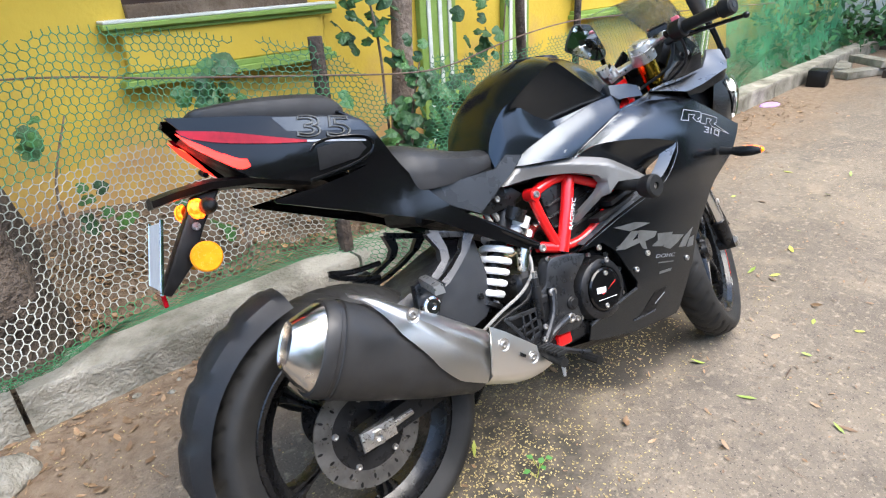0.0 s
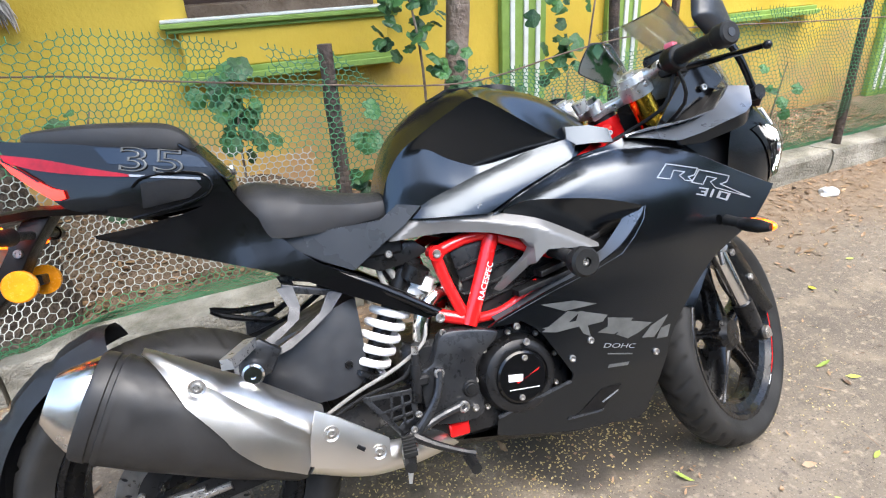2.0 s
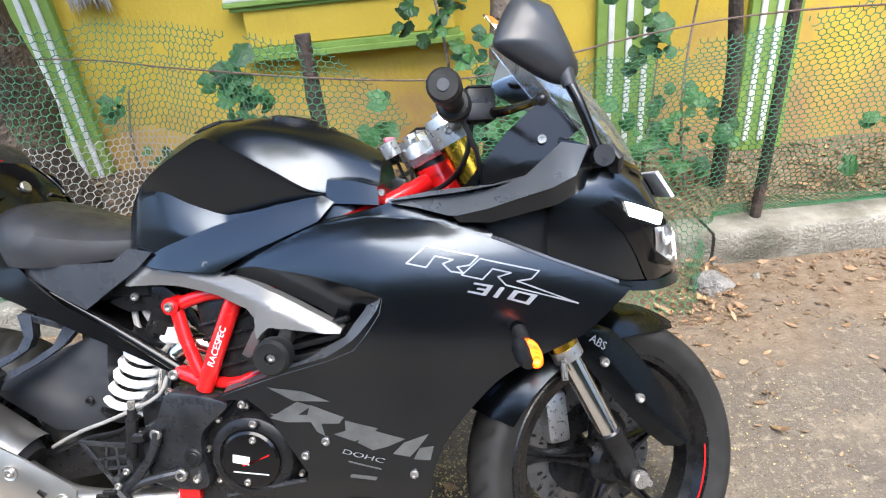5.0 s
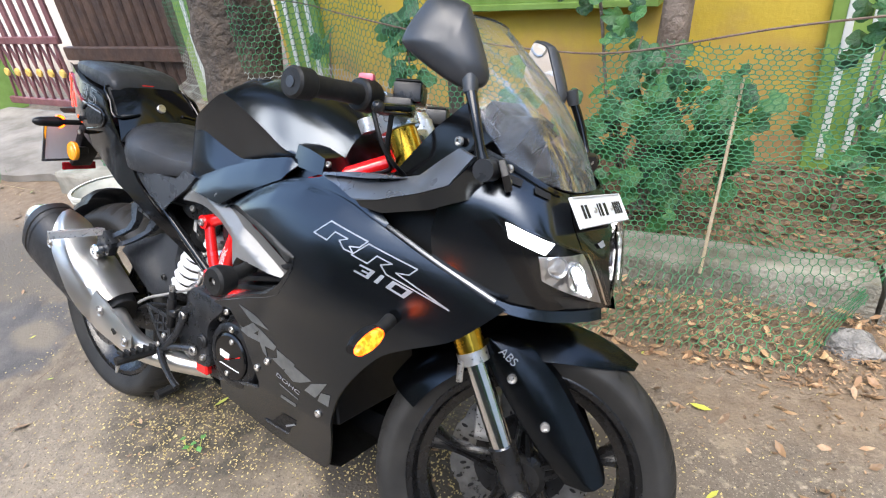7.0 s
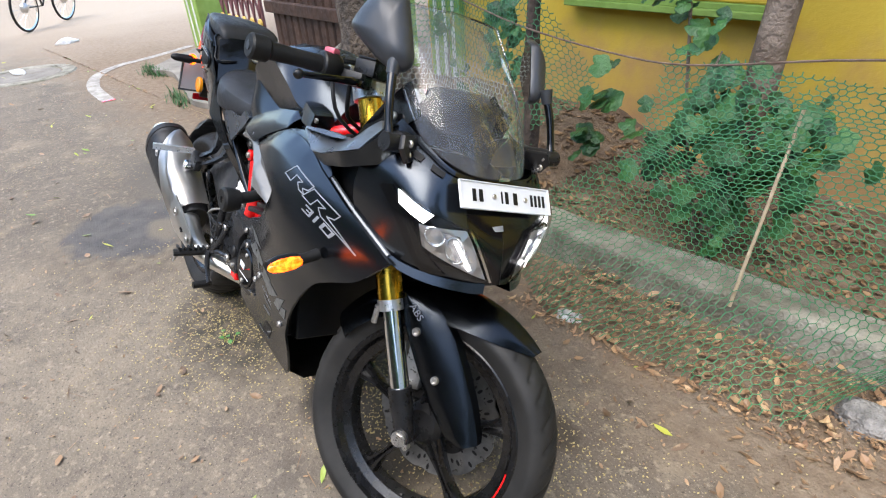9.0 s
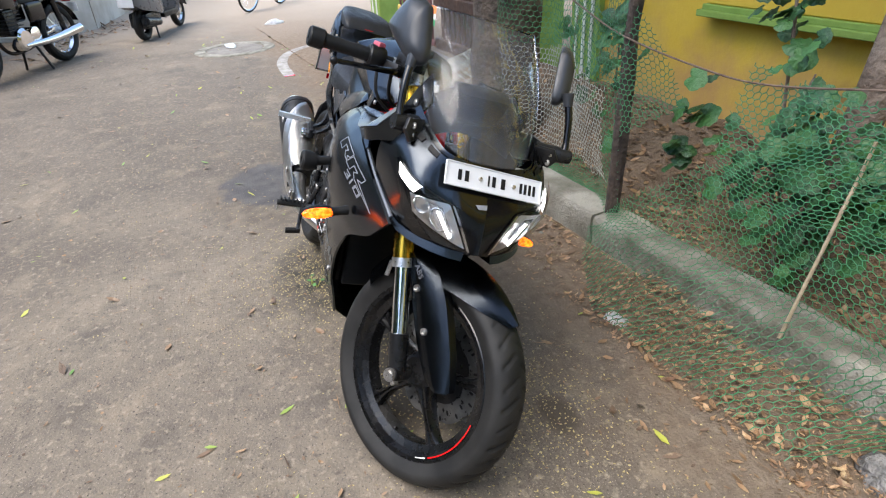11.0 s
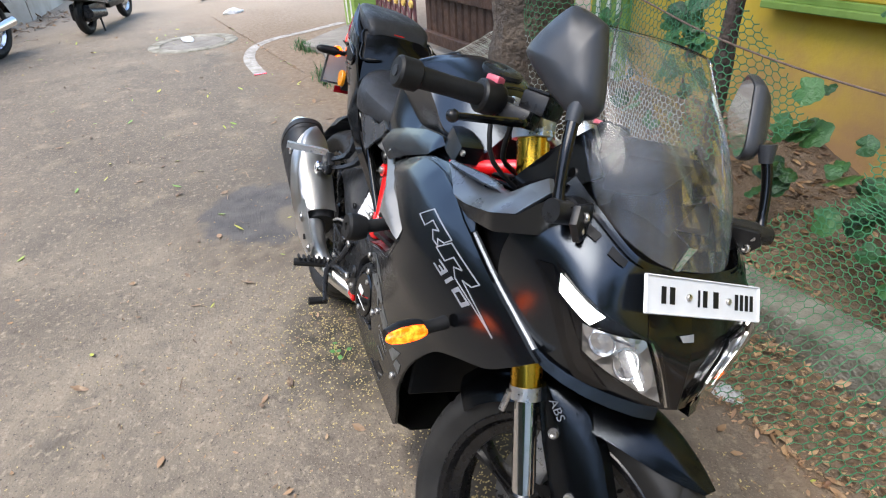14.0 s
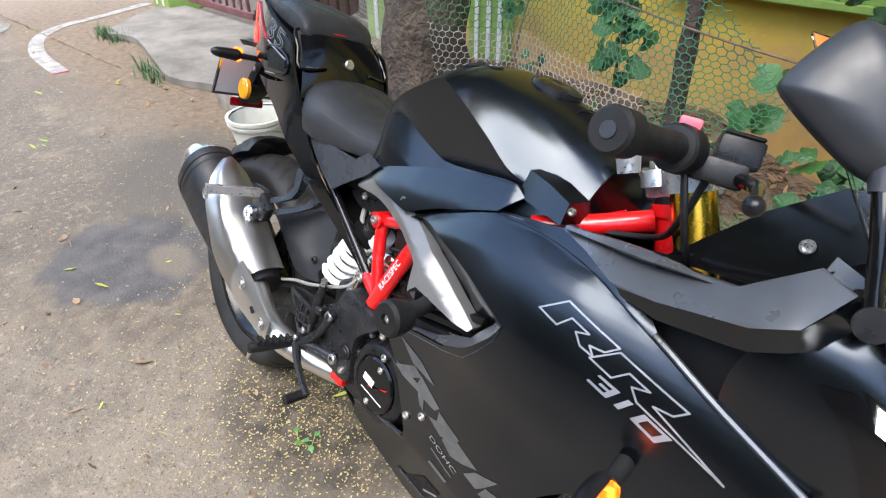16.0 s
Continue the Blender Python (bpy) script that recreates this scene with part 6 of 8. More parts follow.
both("side_reflector", lambda s: moved(disc(0.029, 0.012, 28, 0.003), Matrix.Translation((-0.195, s * 0.05 - (0.012 if s > 0 else 0) * -1, 0.748)) @ Matrix.Scale(1 if s < 0 else -1, 4, (0, 1, 0))), "amberlens", bike, "round amber side reflector")
both("reflector_stalk", lambda s: moved(block((-0.012, -0.02, -0.01), (0.012, 0.02, 0.01), 0.003), Matrix.Translation((-0.195, s * 0.035, 0.75))), "plastic", bike)
for s in (-1, 1):
    ind = part("rear_indicator", tube([(-0.168, s * 0.03, 0.835), (-0.17, s * 0.09, 0.836), (-0.175, s * 0.1, 0.836), (-0.18, s * 0.15, 0.836), (-0.182, s * 0.165, 0.836)], [0.008, 0.008, 0.016, 0.013, 0.004], 12, 4), "plastic", bike, "slim black indicator pod")
    part("indicator_lens", moved(lathe([(0.0, 0.019), (0.01, 0.0175), (0.016, 0.011), (0.019, 0.0)], 20), Matrix.Translation((-0.188, s * 0.088, 0.836)) @ Matrix.Rotation(radians(90 - 25 * s), 4, "Z")), "amber", ind)
both("carrier_bolt", lambda s: bolt((-0.193, -0.034 if s < 0 else 0.03, 0.806), 0.008, 0.006), "bolt", bike)
part("luggage_hook", tube([(-0.08, 0.06, 0.9), (-0.1, 0.1, 0.91), (-0.13, 0.1, 0.91), (-0.13, 0.06, 0.9)], 0.006, 8), "plastic", bike)

# grey panel under the seat and the silver frame cover
both("seat_side_panel", lambda s: shell([(0.25, 0.752), (0.333, 0.758), (0.452, 0.76), (0.489, 0.785), (0.535, 0.775), (0.5, 0.745), (0.447, 0.712), (0.385, 0.672), (0.33, 0.7)], lambda x, z: 0.118 + 0.05 * (x - 0.35), s, 0.006, 0.03), "bluegrey", bike, "blue-grey satin panel under the seat")


def silver_width(x, z):
    w = float(np.interp(x, [0.44, 0.55, 0.65, 0.77, 0.89], [0.118, 0.126, 0.152, 0.19, 0.187]))
    top = float(np.interp(x, [0.46, 0.52, 0.59, 0.66, 0.757, 0.845, 0.89], [0.722, 0.763, 0.757, 0.742, 0.714, 0.667, 0.639]))
    d = top - z
    # a bevelled upper face, a ridge, and the leg running in to the frame
    return w - (0.016 * (1 - d / 0.02) if d < 0.02 else 0.25 * (d - 0.02) if x < 0.74 else 0.0) - 0.4 * max(0.0, 0.63 - z)


cover = xz([(0.462, 0.722), (0.49, 0.744), (0.52, 0.763)], 2) + xz([(0.53, 0.7635), (0.59, 0.757), (0.66, 0.742), (0.757, 0.714), (0.845, 0.667), (0.89, 0.639)], 4) + [(0.887, 0.632), (0.843, 0.639), (0.768, 0.649), (0.752, 0.636), (0.672, 0.55), (0.628, 0.503), (0.615, 0.513), (0.656, 0.558), (0.729, 0.638), (0.739, 0.656), (0.724, 0.677)] + xz([(0.665, 0.699), (0.575, 0.713), (0.465, 0.714)], 3)
both("frame_cover", lambda s: shell(cover, silver_width, s, 0.022, 0.01), "silver", bike, "satin silver angular frame cover")
both("cover_bolt", lambda s: bolt((0.463, -0.085 if s < 0 else 0.08, 0.687), 0.008, 0.006), "bolt", bike)
both("seat_bracket", lambda s: slab([(0.40, 0.675), (0.45, 0.71), (0.52, 0.705), (0.55, 0.68), (0.5, 0.66), (0.44, 0.655)], s * 0.05, s * 0.08, 0.004), "castblack", bike)

# ---- wheels ----
def tyre_material():
    m, t, b = nodes_of("grooved_tyre_rubber")
    t.links.new(tint(t, (0.009, 0.009, 0.0088), (0.023, 0.0222, 0.021), grain(t, 9)), b.inputs["Base Color"])
    b.inputs["Roughness"].default_value = 0.6
    b.inputs["Specular IOR Level"].default_value = 0.32
    relief(t, b, grain(t, 400, 2), 0.2, 0.0006)
    return m


M["tyre"] = tyre_material()


def tyre_mesh(R, width, rim_r, grooves, seg=170):
    """A motorcycle tyre about Y with curved grooves cut into its tread."""
    w = width / 2
    prof = []
    for a in np.linspace(-1, 1, 31):
        ang = a * radians(118)
        h = (R - rim_r) * 0.5
        c = R - h * 1.02
        y = w * math.sin(ang) if abs(ang) < math.pi / 2 else w * math.copysign(1 - 0.25 * (abs(ang) - math.pi / 2) / 0.49, a)
        r = c + h * math.cos(ang) * (1.02 if abs(ang) < math.pi / 2 else 1.7)
        prof.append((y, max(r, rim_r)))
    bm = bmesh.new()
    rings = []
    for i in range(seg * 2):
        th = 2 * math.pi * i / (seg * 2)
        ring = []
        for j, (y, r) in enumerate(prof):
            s = y / w
            ph = (th * grooves / (2 * math.pi) + 0.9 * abs(s) ** 1.5 + (0.5 if s > 0 else 0)) % 1.0
            cut = 0.005 if ph < 0.17 and 0.12 < abs(s) < 0.93 and 8 < j < 22 else 0.0
            ring.append(bm.verts.new(((r - cut) * math.cos(th), y, (r - cut) * math.sin(th))))
        rings.append(ring)
    for i in range(len(rings)):
        a, b = rings[i - 1], rings[i]
        for j in range(len(prof) - 1):
            bm.faces.new((a[j], a[j + 1], b[j + 1], b[j]))
    return bm


def rim_mesh(rr, w):
    return lathe([(-w, rr + 0.012), (-w - 0.004, rr + 0.006), (-w - 0.002, rr - 0.004), (-w + 0.012, rr - 0.012), (-w * 0.5, rr - 0.03), (w * 0.5, rr - 0.03), (w - 0.012, rr - 0.012), (w + 0.002, rr - 0.004), (w + 0.004, rr + 0.006), (w, rr + 0.012), (w * 0.5, rr - 0.02), (-w * 0.5, rr - 0.02)], 72, closed=True)


def spoke_mesh(r0, r1, w):
    """A broad cast spoke along +z: waisted, hollowed on its faces, splayed where it meets the rim."""
    secs = []
    for f in np.linspace(0, 1, 9):
        z = r0 + (r1 - r0) * f
        hx = 0.0235 - 0.016 * math.sin(math.pi * min(1.0, f * 0.8)) ** 1.2 + 0.012 * f ** 4
        hy = w * (0.6 - 0.22 * f)
        ring = [(-1, 0.55), (-0.72, 1.0), (-0.3, 1.0), (0, 0.62), (0.3, 1.0), (0.72, 1.0), (1, 0.55)]
        secs.append([(a * hx, -b * hy, z) for a, b in ring] + [(-a * hx, b * hy, z) for a, b in ring])
    return loft(secs)


def brake_disc(r0, r1, thick, petals=0, holes=0):
    """A flat ring about Y, wavy at its rim where it has petals, with drilled holes."""
    bm = bmesh.new()
    seg = 120
    rows = []
    for i in range(seg):
        th = 2 * math.pi * i / seg
        ro = r1 - (0.006 * (0.5 + 0.5 * math.cos(petals * th)) ** 3 if petals else 0)
        rows.append([bm.verts.new((r * math.cos(th), y, r * math.sin(th))) for r, y in ((r0, -thick), (ro, -thick), (ro, thick), (r0, thick))])
    for i in range(seg):
        for j in range(4):
            bm.faces.new((rows[i - 1][j], rows[i - 1][(j + 1) % 4], rows[i][(j + 1) % 4], rows[i][j]))
    return bm


def hole_marks(disc_part, r, count, size, y):
    """Drilled slots of a brake disc, each a small dark part of its own."""
    first = None
    for i in range(count):
        a = 2 * math.pi * i / count
        rr = r + (0.008 if i % 2 else -0.006)
        m = Matrix.Translation((rr * math.cos(a), y, rr * math.sin(a))) @ Matrix.Rotation(-a, 4, "Y") @ Matrix.Diagonal((1.5, 1, 0.7, 1))
        if first is None:
            first = part("slot", lathe([(0, 0), (0, size), (-0.0006, size), (-0.0006, 0)], 8), "ink", disc_part, m=m)
        else:
            ob = new("slot", first.data)
            ob.parent = disc_part
            ob.matrix_local = m


def wheel(name, m, R, width, rim_half, label, turn):
    w = part(name, lathe([(-0.035, 0.0), (-0.035, 0.035), (-0.02, 0.048), (0.02, 0.048), (0.035, 0.035), (0.035, 0.0)], 32), "castblack", bike, label, m=m)
    part("tyre", tyre_mesh(R, width, 0.218, 36), "tyre", w, "worn black grooved tyre", sharp=60)
    part("rim", rim_mesh(0.216, rim_half), "wheelblack", w, "satin black cast rim")
    for i in range(5):
        part("spoke", moved(spoke_mesh(0.04, 0.19, 0.04 if width < 0.13 else 0.05), Matrix.Rotation(radians(72 * i + turn), 4, "Y")), "wheelblack", w)
    if width < 0.13:
        part("rim_stripe", moved(lathe([(-rim_half - 0.0046, 0.2095), (-rim_half - 0.0051, 0.2128)], 90, arc=0.13), Matrix.Rotation(radians(48), 4, "Y")), "red", w, "red rim sticker")
        part("rim_print", moved(lathe([(-rim_half - 0.0048, 0.2098), (-rim_half - 0.0053, 0.2124)], 30, arc=0.025), Matrix.Rotation(radians(59), 4, "Y")), "white", w)
    part("valve", tube([(0, 0, -0.192), (0.0, -0.022, -0.178)], 0.003, 8, 2), "ink", w)
    return w


rear = wheel("rear_wheel", Matrix.Translation((0, 0, 0.305)), 0.305, 0.148, 0.052, "black five-spoke rear wheel", 26)
front = wheel("front_wheel", STEER @ Matrix.Translation((1.365, 0, 0.293)), 0.293, 0.112, 0.04, "black five-spoke front wheel", 69)
rotor = part("brake_disc", moved(brake_disc(0.082, 0.12, 0.0022), Matrix.Translation((0, -0.082, 0))), "disc", bike, "worn steel rear brake disc", m=Matrix.Translation((0, 0, 0.305)))
hole_marks(rotor, 0.103, 22, 0.004, -0.0848)
part("disc_carrier", moved(brake_disc(0.045, 0.09, 0.003, 5), Matrix.Translation((0, -0.08, 0))), "castblack", rear)
for i in range(5):
    a = radians(72 * i + 20)
    part("disc_bolt", bolt((0.075 * math.cos(a), -0.084, 0.075 * math.sin(a)), 0.007, 0.006), "bolt", rear)
rotor = part("front_disc", moved(brake_disc(0.085, 0.15, 0.0024, 12), Matrix.Translation((0, 0.062, 0))), "disc", bike, "petal-edged dull steel front brake disc", m=STEER @ Matrix.Translation((1.365, 0, 0.293)))
hole_marks(rotor, 0.128, 30, 0.005, 0.059)
hole_marks(rotor, 0.106, 20, 0.004, 0.059)
part("disc_carrier", moved(brake_disc(0.04, 0.1, 0.003, 6), Matrix.Translation((0, 0.058, 0))), "castblack", front)

# ---- front fork, in the steered frame ----
SIN, COS = math.sin(radians(RAKE)), math.cos(radians(RAKE))


def fork_point(s, d, out=0.0, side=-1, fwd=0.0):
    """A place d metres up the fork leg from the axle; fwd: ahead of the leg."""
    return (1.365 - d * SIN + fwd * COS - 0.004, side * (0.096 + out), 0.293 + d * COS + fwd * SIN)


def steered(name, bm, material, parent, label="", sharp=32):
    return part(name, moved(bm, STEER), material, parent, label, sharp)


for s in (-1, 1):
    leg = steered("fork_leg", tube([fork_point(0, 0.285, side=s), fork_point(0, 0.5, side=s), fork_point(0, 0.705, side=s)], 0.0275, 24, 2), "gold", bike, "gold anodised upside-down fork tube")
    steered("fork_seal", tube([fork_point(0, 0.262, side=s), fork_point(0, 0.285, side=s)], 0.0285, 24, 1), "aluminium", leg)
    steered("stanchion", tube([fork_point(0, 0.085, side=s), fork_point(0, 0.265, side=s)], 0.0205, 20, 1), "chrome", leg, "polished lower fork tube")
    steered("fork_foot", joined(tube([fork_point(0, -0.012, side=s), fork_point(0, 0.05, side=s), fork_point(0, 0.1, side=s)], [0.02, 0.024, 0.0255], 16, 2), tube([fork_point(0, 0.0, -0.03, s), fork_point(0, 0.0, 0.022, s)], 0.021, 16, 1)), "castblack", leg)
    steered("axle_nut", joined(tube([fork_point(0, 0.0, 0.02, s), fork_point(0, 0.0, 0.03, s)], 0.0165, 20, 1), tube([fork_point(0, 0.0, 0.03, s), fork_point(0, 0.0, 0.033, s)], 0.012, 6, 1)), "bolt", leg)
    steered("pinch_bolt", tube([fork_point(0, -0.018, 0.012, s, 0.012), fork_point(0, -0.018, 0.028, s, 0.012)], 0.006, 10, 1), "bolt", leg)
    steered("fork_cap", joined(tube([fork_point(0, 0.697, side=s), fork_point(0, 0.73, side=s)], 0.036, 24, 1), tube([fork_point(0, 0.727, side=s), fork_point(0, 0.747, side=s)], [0.034, 0.03], 24, 1), tube([fork_point(0, 0.747, side=s), fork_point(0, 0.755, side=s)], 0.015, 6, 1)), "aluminium", leg, "machined silver clamp and cap")
    steered("clamp_bolt", bolt(fork_point(0, 0.73, 0.03, s, 0.01), 0.008, 0.006), "bolt", leg)
    steered("clamp_bolt", bolt(fork_point(0, 0.718, 0.03, s, -0.012), 0.007, 0.006), "bolt", leg)
    # blade-like guard with the brake lettering
    rows = []
    for d, back, fore in ((0.298, 0.032, 0.046), (0.284, 0.022, 0.08), (0.25, 0.022, 0.114), (0.19, 0.031, 0.138), (0.12, 0.046, 0.152), (0.06, 0.063, 0.16), (0.0, 0.088, 0.162), (-0.02, 0.115, 0.158)):
        rows.append([fork_point(0, d, out, s, back + (fore - back) * k) for k, out in ((0, -0.004), (0.06, 0.0), (0.36, 0.004), (0.44, 0.004), (0.8, -0.006), (0.93, -0.013), (1, -0.03))])
    gb = loft(rows, cap=False, closed=False)
    bmesh.ops.solidify(gb, geom=gb.faces[:], thickness=0.003)
    gd = steered("fork_guard", gb, "satin", bike, "satin black fork guard blade")
    for d, f in ((0.215, 0.055), (0.115, 0.085)):
        p = fork_point(0, d, 0.004, s, f)
        steered("guard_bolt", bolt((p[0], p[1] - (0.0 if s < 0 else 0.004), p[2]), 0.009, 0.007), "bolt", gd)
p = fork_point(0, 0.252, 0.0, -1, 0.055)
cu = lettering("ABS", 0.022, STEER @ Matrix.Translation((p[0], p[1] - 0.0085, p[2])) @ Matrix.Rotation(radians(38), 4, "Y") @ Matrix.Rotation(radians(90), 4, "X"), "decal", bike, "guard_lettering", "silver lettering on the fork guard")
a, b = fork_point(0, 0.57, -0.02, -1), fork_point(0, 0.57, -0.02, 1)
steered("triple_clamp", tube([a, ((a[0] - 0.04), 0, a[2] - 0.01), b], 0.02, 12, 6), "castblack", bike)
top = fork_point(0, 0.69, 0, -1)
yoke = bmesh.new()
for s in (-1, 1):
    yoke = joined(yoke, moved(slab([(-0.056, 0.0), (-0.03, 0.022), (0.012, 0.102), (0.034, 0.098), (0.0, 0.0)], 0.0, 0.02, 0.004), Matrix.Translation((top[0], 0, top[2])) @ Matrix.Rotation(radians(-RAKE), 4, "Y") @ Matrix.Diagonal((1, s, 1, 1)) @ Matrix.Rotation(radians(90), 4, "X") @ Matrix.Diagonal((1, 1, -1, 1))))
yoke = joined(yoke, moved(lathe([(0, 0), (0, 0.026), (0.024, 0.024), (0.024, 0)], 20, "Z"), Matrix.Translation((top[0] - 0.04, 0, top[2])) @ Matrix.Rotation(radians(-RAKE), 4, "Y")))
steered("top_yoke", yoke, "aluminium", bike, "cast silver top yoke")
steered("stem_nut", moved(lathe([(0, 0), (0, 0.016), (0.012, 0.015), (0.012, 0)], 6, "Z"), Matrix.Translation((top[0] - 0.047, 0, top[2] + 0.024)) @ Matrix.Rotation(radians(-RAKE), 4, "Y")), "chrome", bike)
steered("ignition_lock", tube([(1.0, 0.0, 0.93), (0.99, 0.0, 0.955)], [0.016, 0.018], 18, 1), "aluminium", bike)
steered("front_caliper", joined(block((1.27, 0.075, 0.33), (1.315, 0.125, 0.43), 0.012, 2), block((1.262, 0.028, 0.33), (1.312, 0.09, 0.435), 0.012, 2)), "aluminium", bike, "pale grey cast front brake caliper")
for k in range(2):
    steered("caliper_bolt", bolt((1.292, 0.075, 0.355 + 0.05 * k), 0.01, 0.008), "bolt", bike)
steered("brake_hose", tube([(1.29, 0.1, 0.43), (1.24, 0.1, 0.52), (1.2, 0.09, 0.62), (1.12, 0.06, 0.8)], 0.004, 8), "plastic", bike)
steered("sensor_wire", tube([(1.37, -0.09, 0.31), (1.33, -0.085, 0.36), (1.28, -0.075, 0.45), (1.255, -0.085, 0.53)], 0.003, 6), "plastic", bike)

# front mudguard
rows = []
for i in range(22):
    th = radians(150 - 98 * i / 21)
    f = i / 21
    # the sides draw in to a rounded point ahead of the wheel
    point = max(0.05, 1 - (max(0.0, f - 0.5) / 0.5) ** 2.3) ** 0.62
    hw = 0.088 * (0.62 + 0.38 * math.sin(math.pi * min(0.5, f * 1.1 + 0.04)) ** 0.6) * point
    row = []
    for a in np.linspace(-1, 1, 17):
        r = 0.311 + 0.006 * max(0.0, 1 - (a / 0.4) ** 2) - 0.06 * point * abs(a) ** 2.8
        row.append((1.365 + r * math.cos(th), a * hw, 0.293 + r * math.sin(th)))
    rows.append(row)
fb = loft(rows, cap=False, closed=False)
bmesh.ops.solidify(fb, geom=fb.faces[:], thickness=0.004)
fender = steered("front_mudguard", fb, "satin", bike, "satin black front mudguard")
for s in (-1, 1):
    steered("mudguard_stay", joined(tube([(1.24, s * 0.06, 0.52), (1.25, s * 0.085, 0.53), fork_point(0, 0.24, -0.005, s)], 0.009, 8, 3), tube([fork_point(0, 0.275, 0.02, s, -0.02), fork_point(0, 0.24, 0.02, s, -0.035)], 0.006, 8, 1)), "bolt", fender)

# rear tyre hugger
rows = []
for i in range(49):
    th = radians(104 + 74 * i / 48)
    hw = 0.08 - 0.012 * (i / 48)
    # four raised pads with sunk joints between
    k = (i % 12) / 12
    pad = 0.0065 * min(1.0, max(0.0, min(k - 0.08, 0.92 - k) * 9))
    rows.append([((0.35 + pad * (abs(a) < 0.75) - 0.04 * abs(a) ** 3) * math.cos(th), a * hw, 0.305 + (0.35 + pad * (abs(a) < 0.75) - 0.04 * abs(a) ** 3) * math.sin(th)) for a in (-1, -0.9, -0.78, -0.7, -0.45, 0, 0.45, 0.7, 0.78, 0.9, 1)])
hb = loft(rows, cap=False, closed=False)
bmesh.ops.solidify(hb, geom=hb.faces[:], thickness=0.005)
part("rear_hugger", moved(hb, Matrix.Identity(4)), "greyplastic", bike, "ribbed black plastic rear tyre hugger")
part("hugger_arm", tube([(-0.22, 0.085, 0.5), (-0.1, 0.1, 0.36), (0.0, 0.11, 0.31)], 0.008, 8), "castblack", bike)

# ---- swing arm, shock, frame, engine ----
both("swing_arm", lambda s: loft([[(x, s * (y + e * 0.018), z + g * h) for e, g in ((-1, -1), (1, -1), (1, 1), (-1, 1))] for x, y, z, h in ((-0.045, 0.102, 0.307, 0.016), (0.02, 0.102, 0.309, 0.024), (0.12, 0.102, 0.325, 0.026), (0.25, 0.098, 0.35, 0.03), (0.4, 0.09, 0.38, 0.034), (0.55, 0.085, 0.39, 0.035))]), "castblack", bike, "black cast swing arm")
both("axle_block", lambda s: moved(joined(slab([(-0.035, 0.283), (0.045, 0.29), (0.045, 0.328), (-0.035, 0.325)], -0.128, -0.118, 0.003), tube([(0.03, -0.122, 0.309), (0.09, -0.122, 0.318)], 0.007, 8, 1)), Matrix.Diagonal((1, -s, 1, 1))), "bolt", bike, "grey chain adjuster block")
both("axle_cap", lambda s: joined(moved(lathe([(0, 0), (0, s * 0.0 + 0.016), (s * 0.012, 0.016), (s * 0.012, 0.008), (s * 0.004, 0.008), (s * 0.004, 0)], 6), Matrix.Translation((0, s * 0.126, 0.305)))), "bolt", bike)
part("rear_caliper", joined(block((0.03, -0.135, 0.36), (0.105, -0.075, 0.425), 0.012, 2), block((0.045, -0.142, 0.375), (0.09, -0.13, 0.41), 0.005)), "castblack", bike)
part("sprocket_cover", moved(disc(0.09, 0.01, 32, 0.003), Matrix.Translation((0, 0.09, 0.305))), "castblack", bike)
part("chain_guard", slab([(-0.02, 0.4), (0.3, 0.45), (0.34, 0.43), (0.02, 0.37)], 0.075, 0.095, 0.003), "plastic", bike)
part("swing_arm_guard", loft([[(x, -y, z0), (x, -y - 0.012, (z0 + z1) / 2), (x, -y + 0.005, z1), (x, y - 0.005, z1), (x, y, z0)] for x, y, z0, z1 in ((0.13, 0.078, 0.49, 0.53), (0.2, 0.085, 0.45, 0.555), (0.26, 0.09, 0.42, 0.572), (0.31, 0.09, 0.42, 0.592), (0.355, 0.085, 0.43, 0.607), (0.382, 0.075, 0.45, 0.612))]), "greyplastic", bike, "angular black plastic inner guard")
part("guard_screw", bolt((0.345, -0.096, 0.485), 0.009, 0.005), "castblack", bike)

a, b = Vector((0.468, -0.055, 0.595)), Vector((0.383, -0.055, 0.455))
coil = []
for i in range(6 * 14 + 1):
    f = i / (6 * 14)
    c = a + (b - a) * f
    ax = (b - a).normalized()
    u = ax.cross(Vector((0, 1, 0))).normalized()
    v = ax.cross(u)
    th = 2 * math.pi * 6 * f
    coil.append(tuple(c + 0.036 * (math.cos(th) * u + math.sin(th) * v)))
shock = part("rear_shock", tube([tuple(a + (a - b) * 0.35), tuple(a), tuple(b), tuple(b + (b - a) * 0.15)], [0.024, 0.022, 0.018, 0.02], 16, 2), "castblack", bike)
part("spring", tube(coil, 0.0085, 8, 1), "white", shock, "white coil spring")
part("spring_seat", tube([tuple(a + (a - b) * 0.02), tuple(a + (a - b) * 0.1)], 0.042, 20, 1), "castblack", shock)
part("spring_seat", tube([tuple(b), tuple(b + (b - a) * 0.06)], 0.042, 20, 1), "castblack", shock)
part("fluid_reservoir", joined(tube([(0.52, -0.07, 0.605), (0.535, -0.075, 0.63)], 0.024, 18, 1), tube([(0.5, -0.06, 0.595), (0.52, -0.07, 0.606)], 0.016, 14, 1)), "white", bike, "cloudy white brake fluid reservoir")
part("reservoir_cap", tube([(0.505, -0.075, 0.625), (0.52, -0.082, 0.652)], 0.027, 18, 1), "castblack", bike)
part("damper_head", tube([(0.49, -0.05, 0.62), (0.515, -0.055, 0.67)], [0.026, 0.022], 16, 1), "castblack", bike)
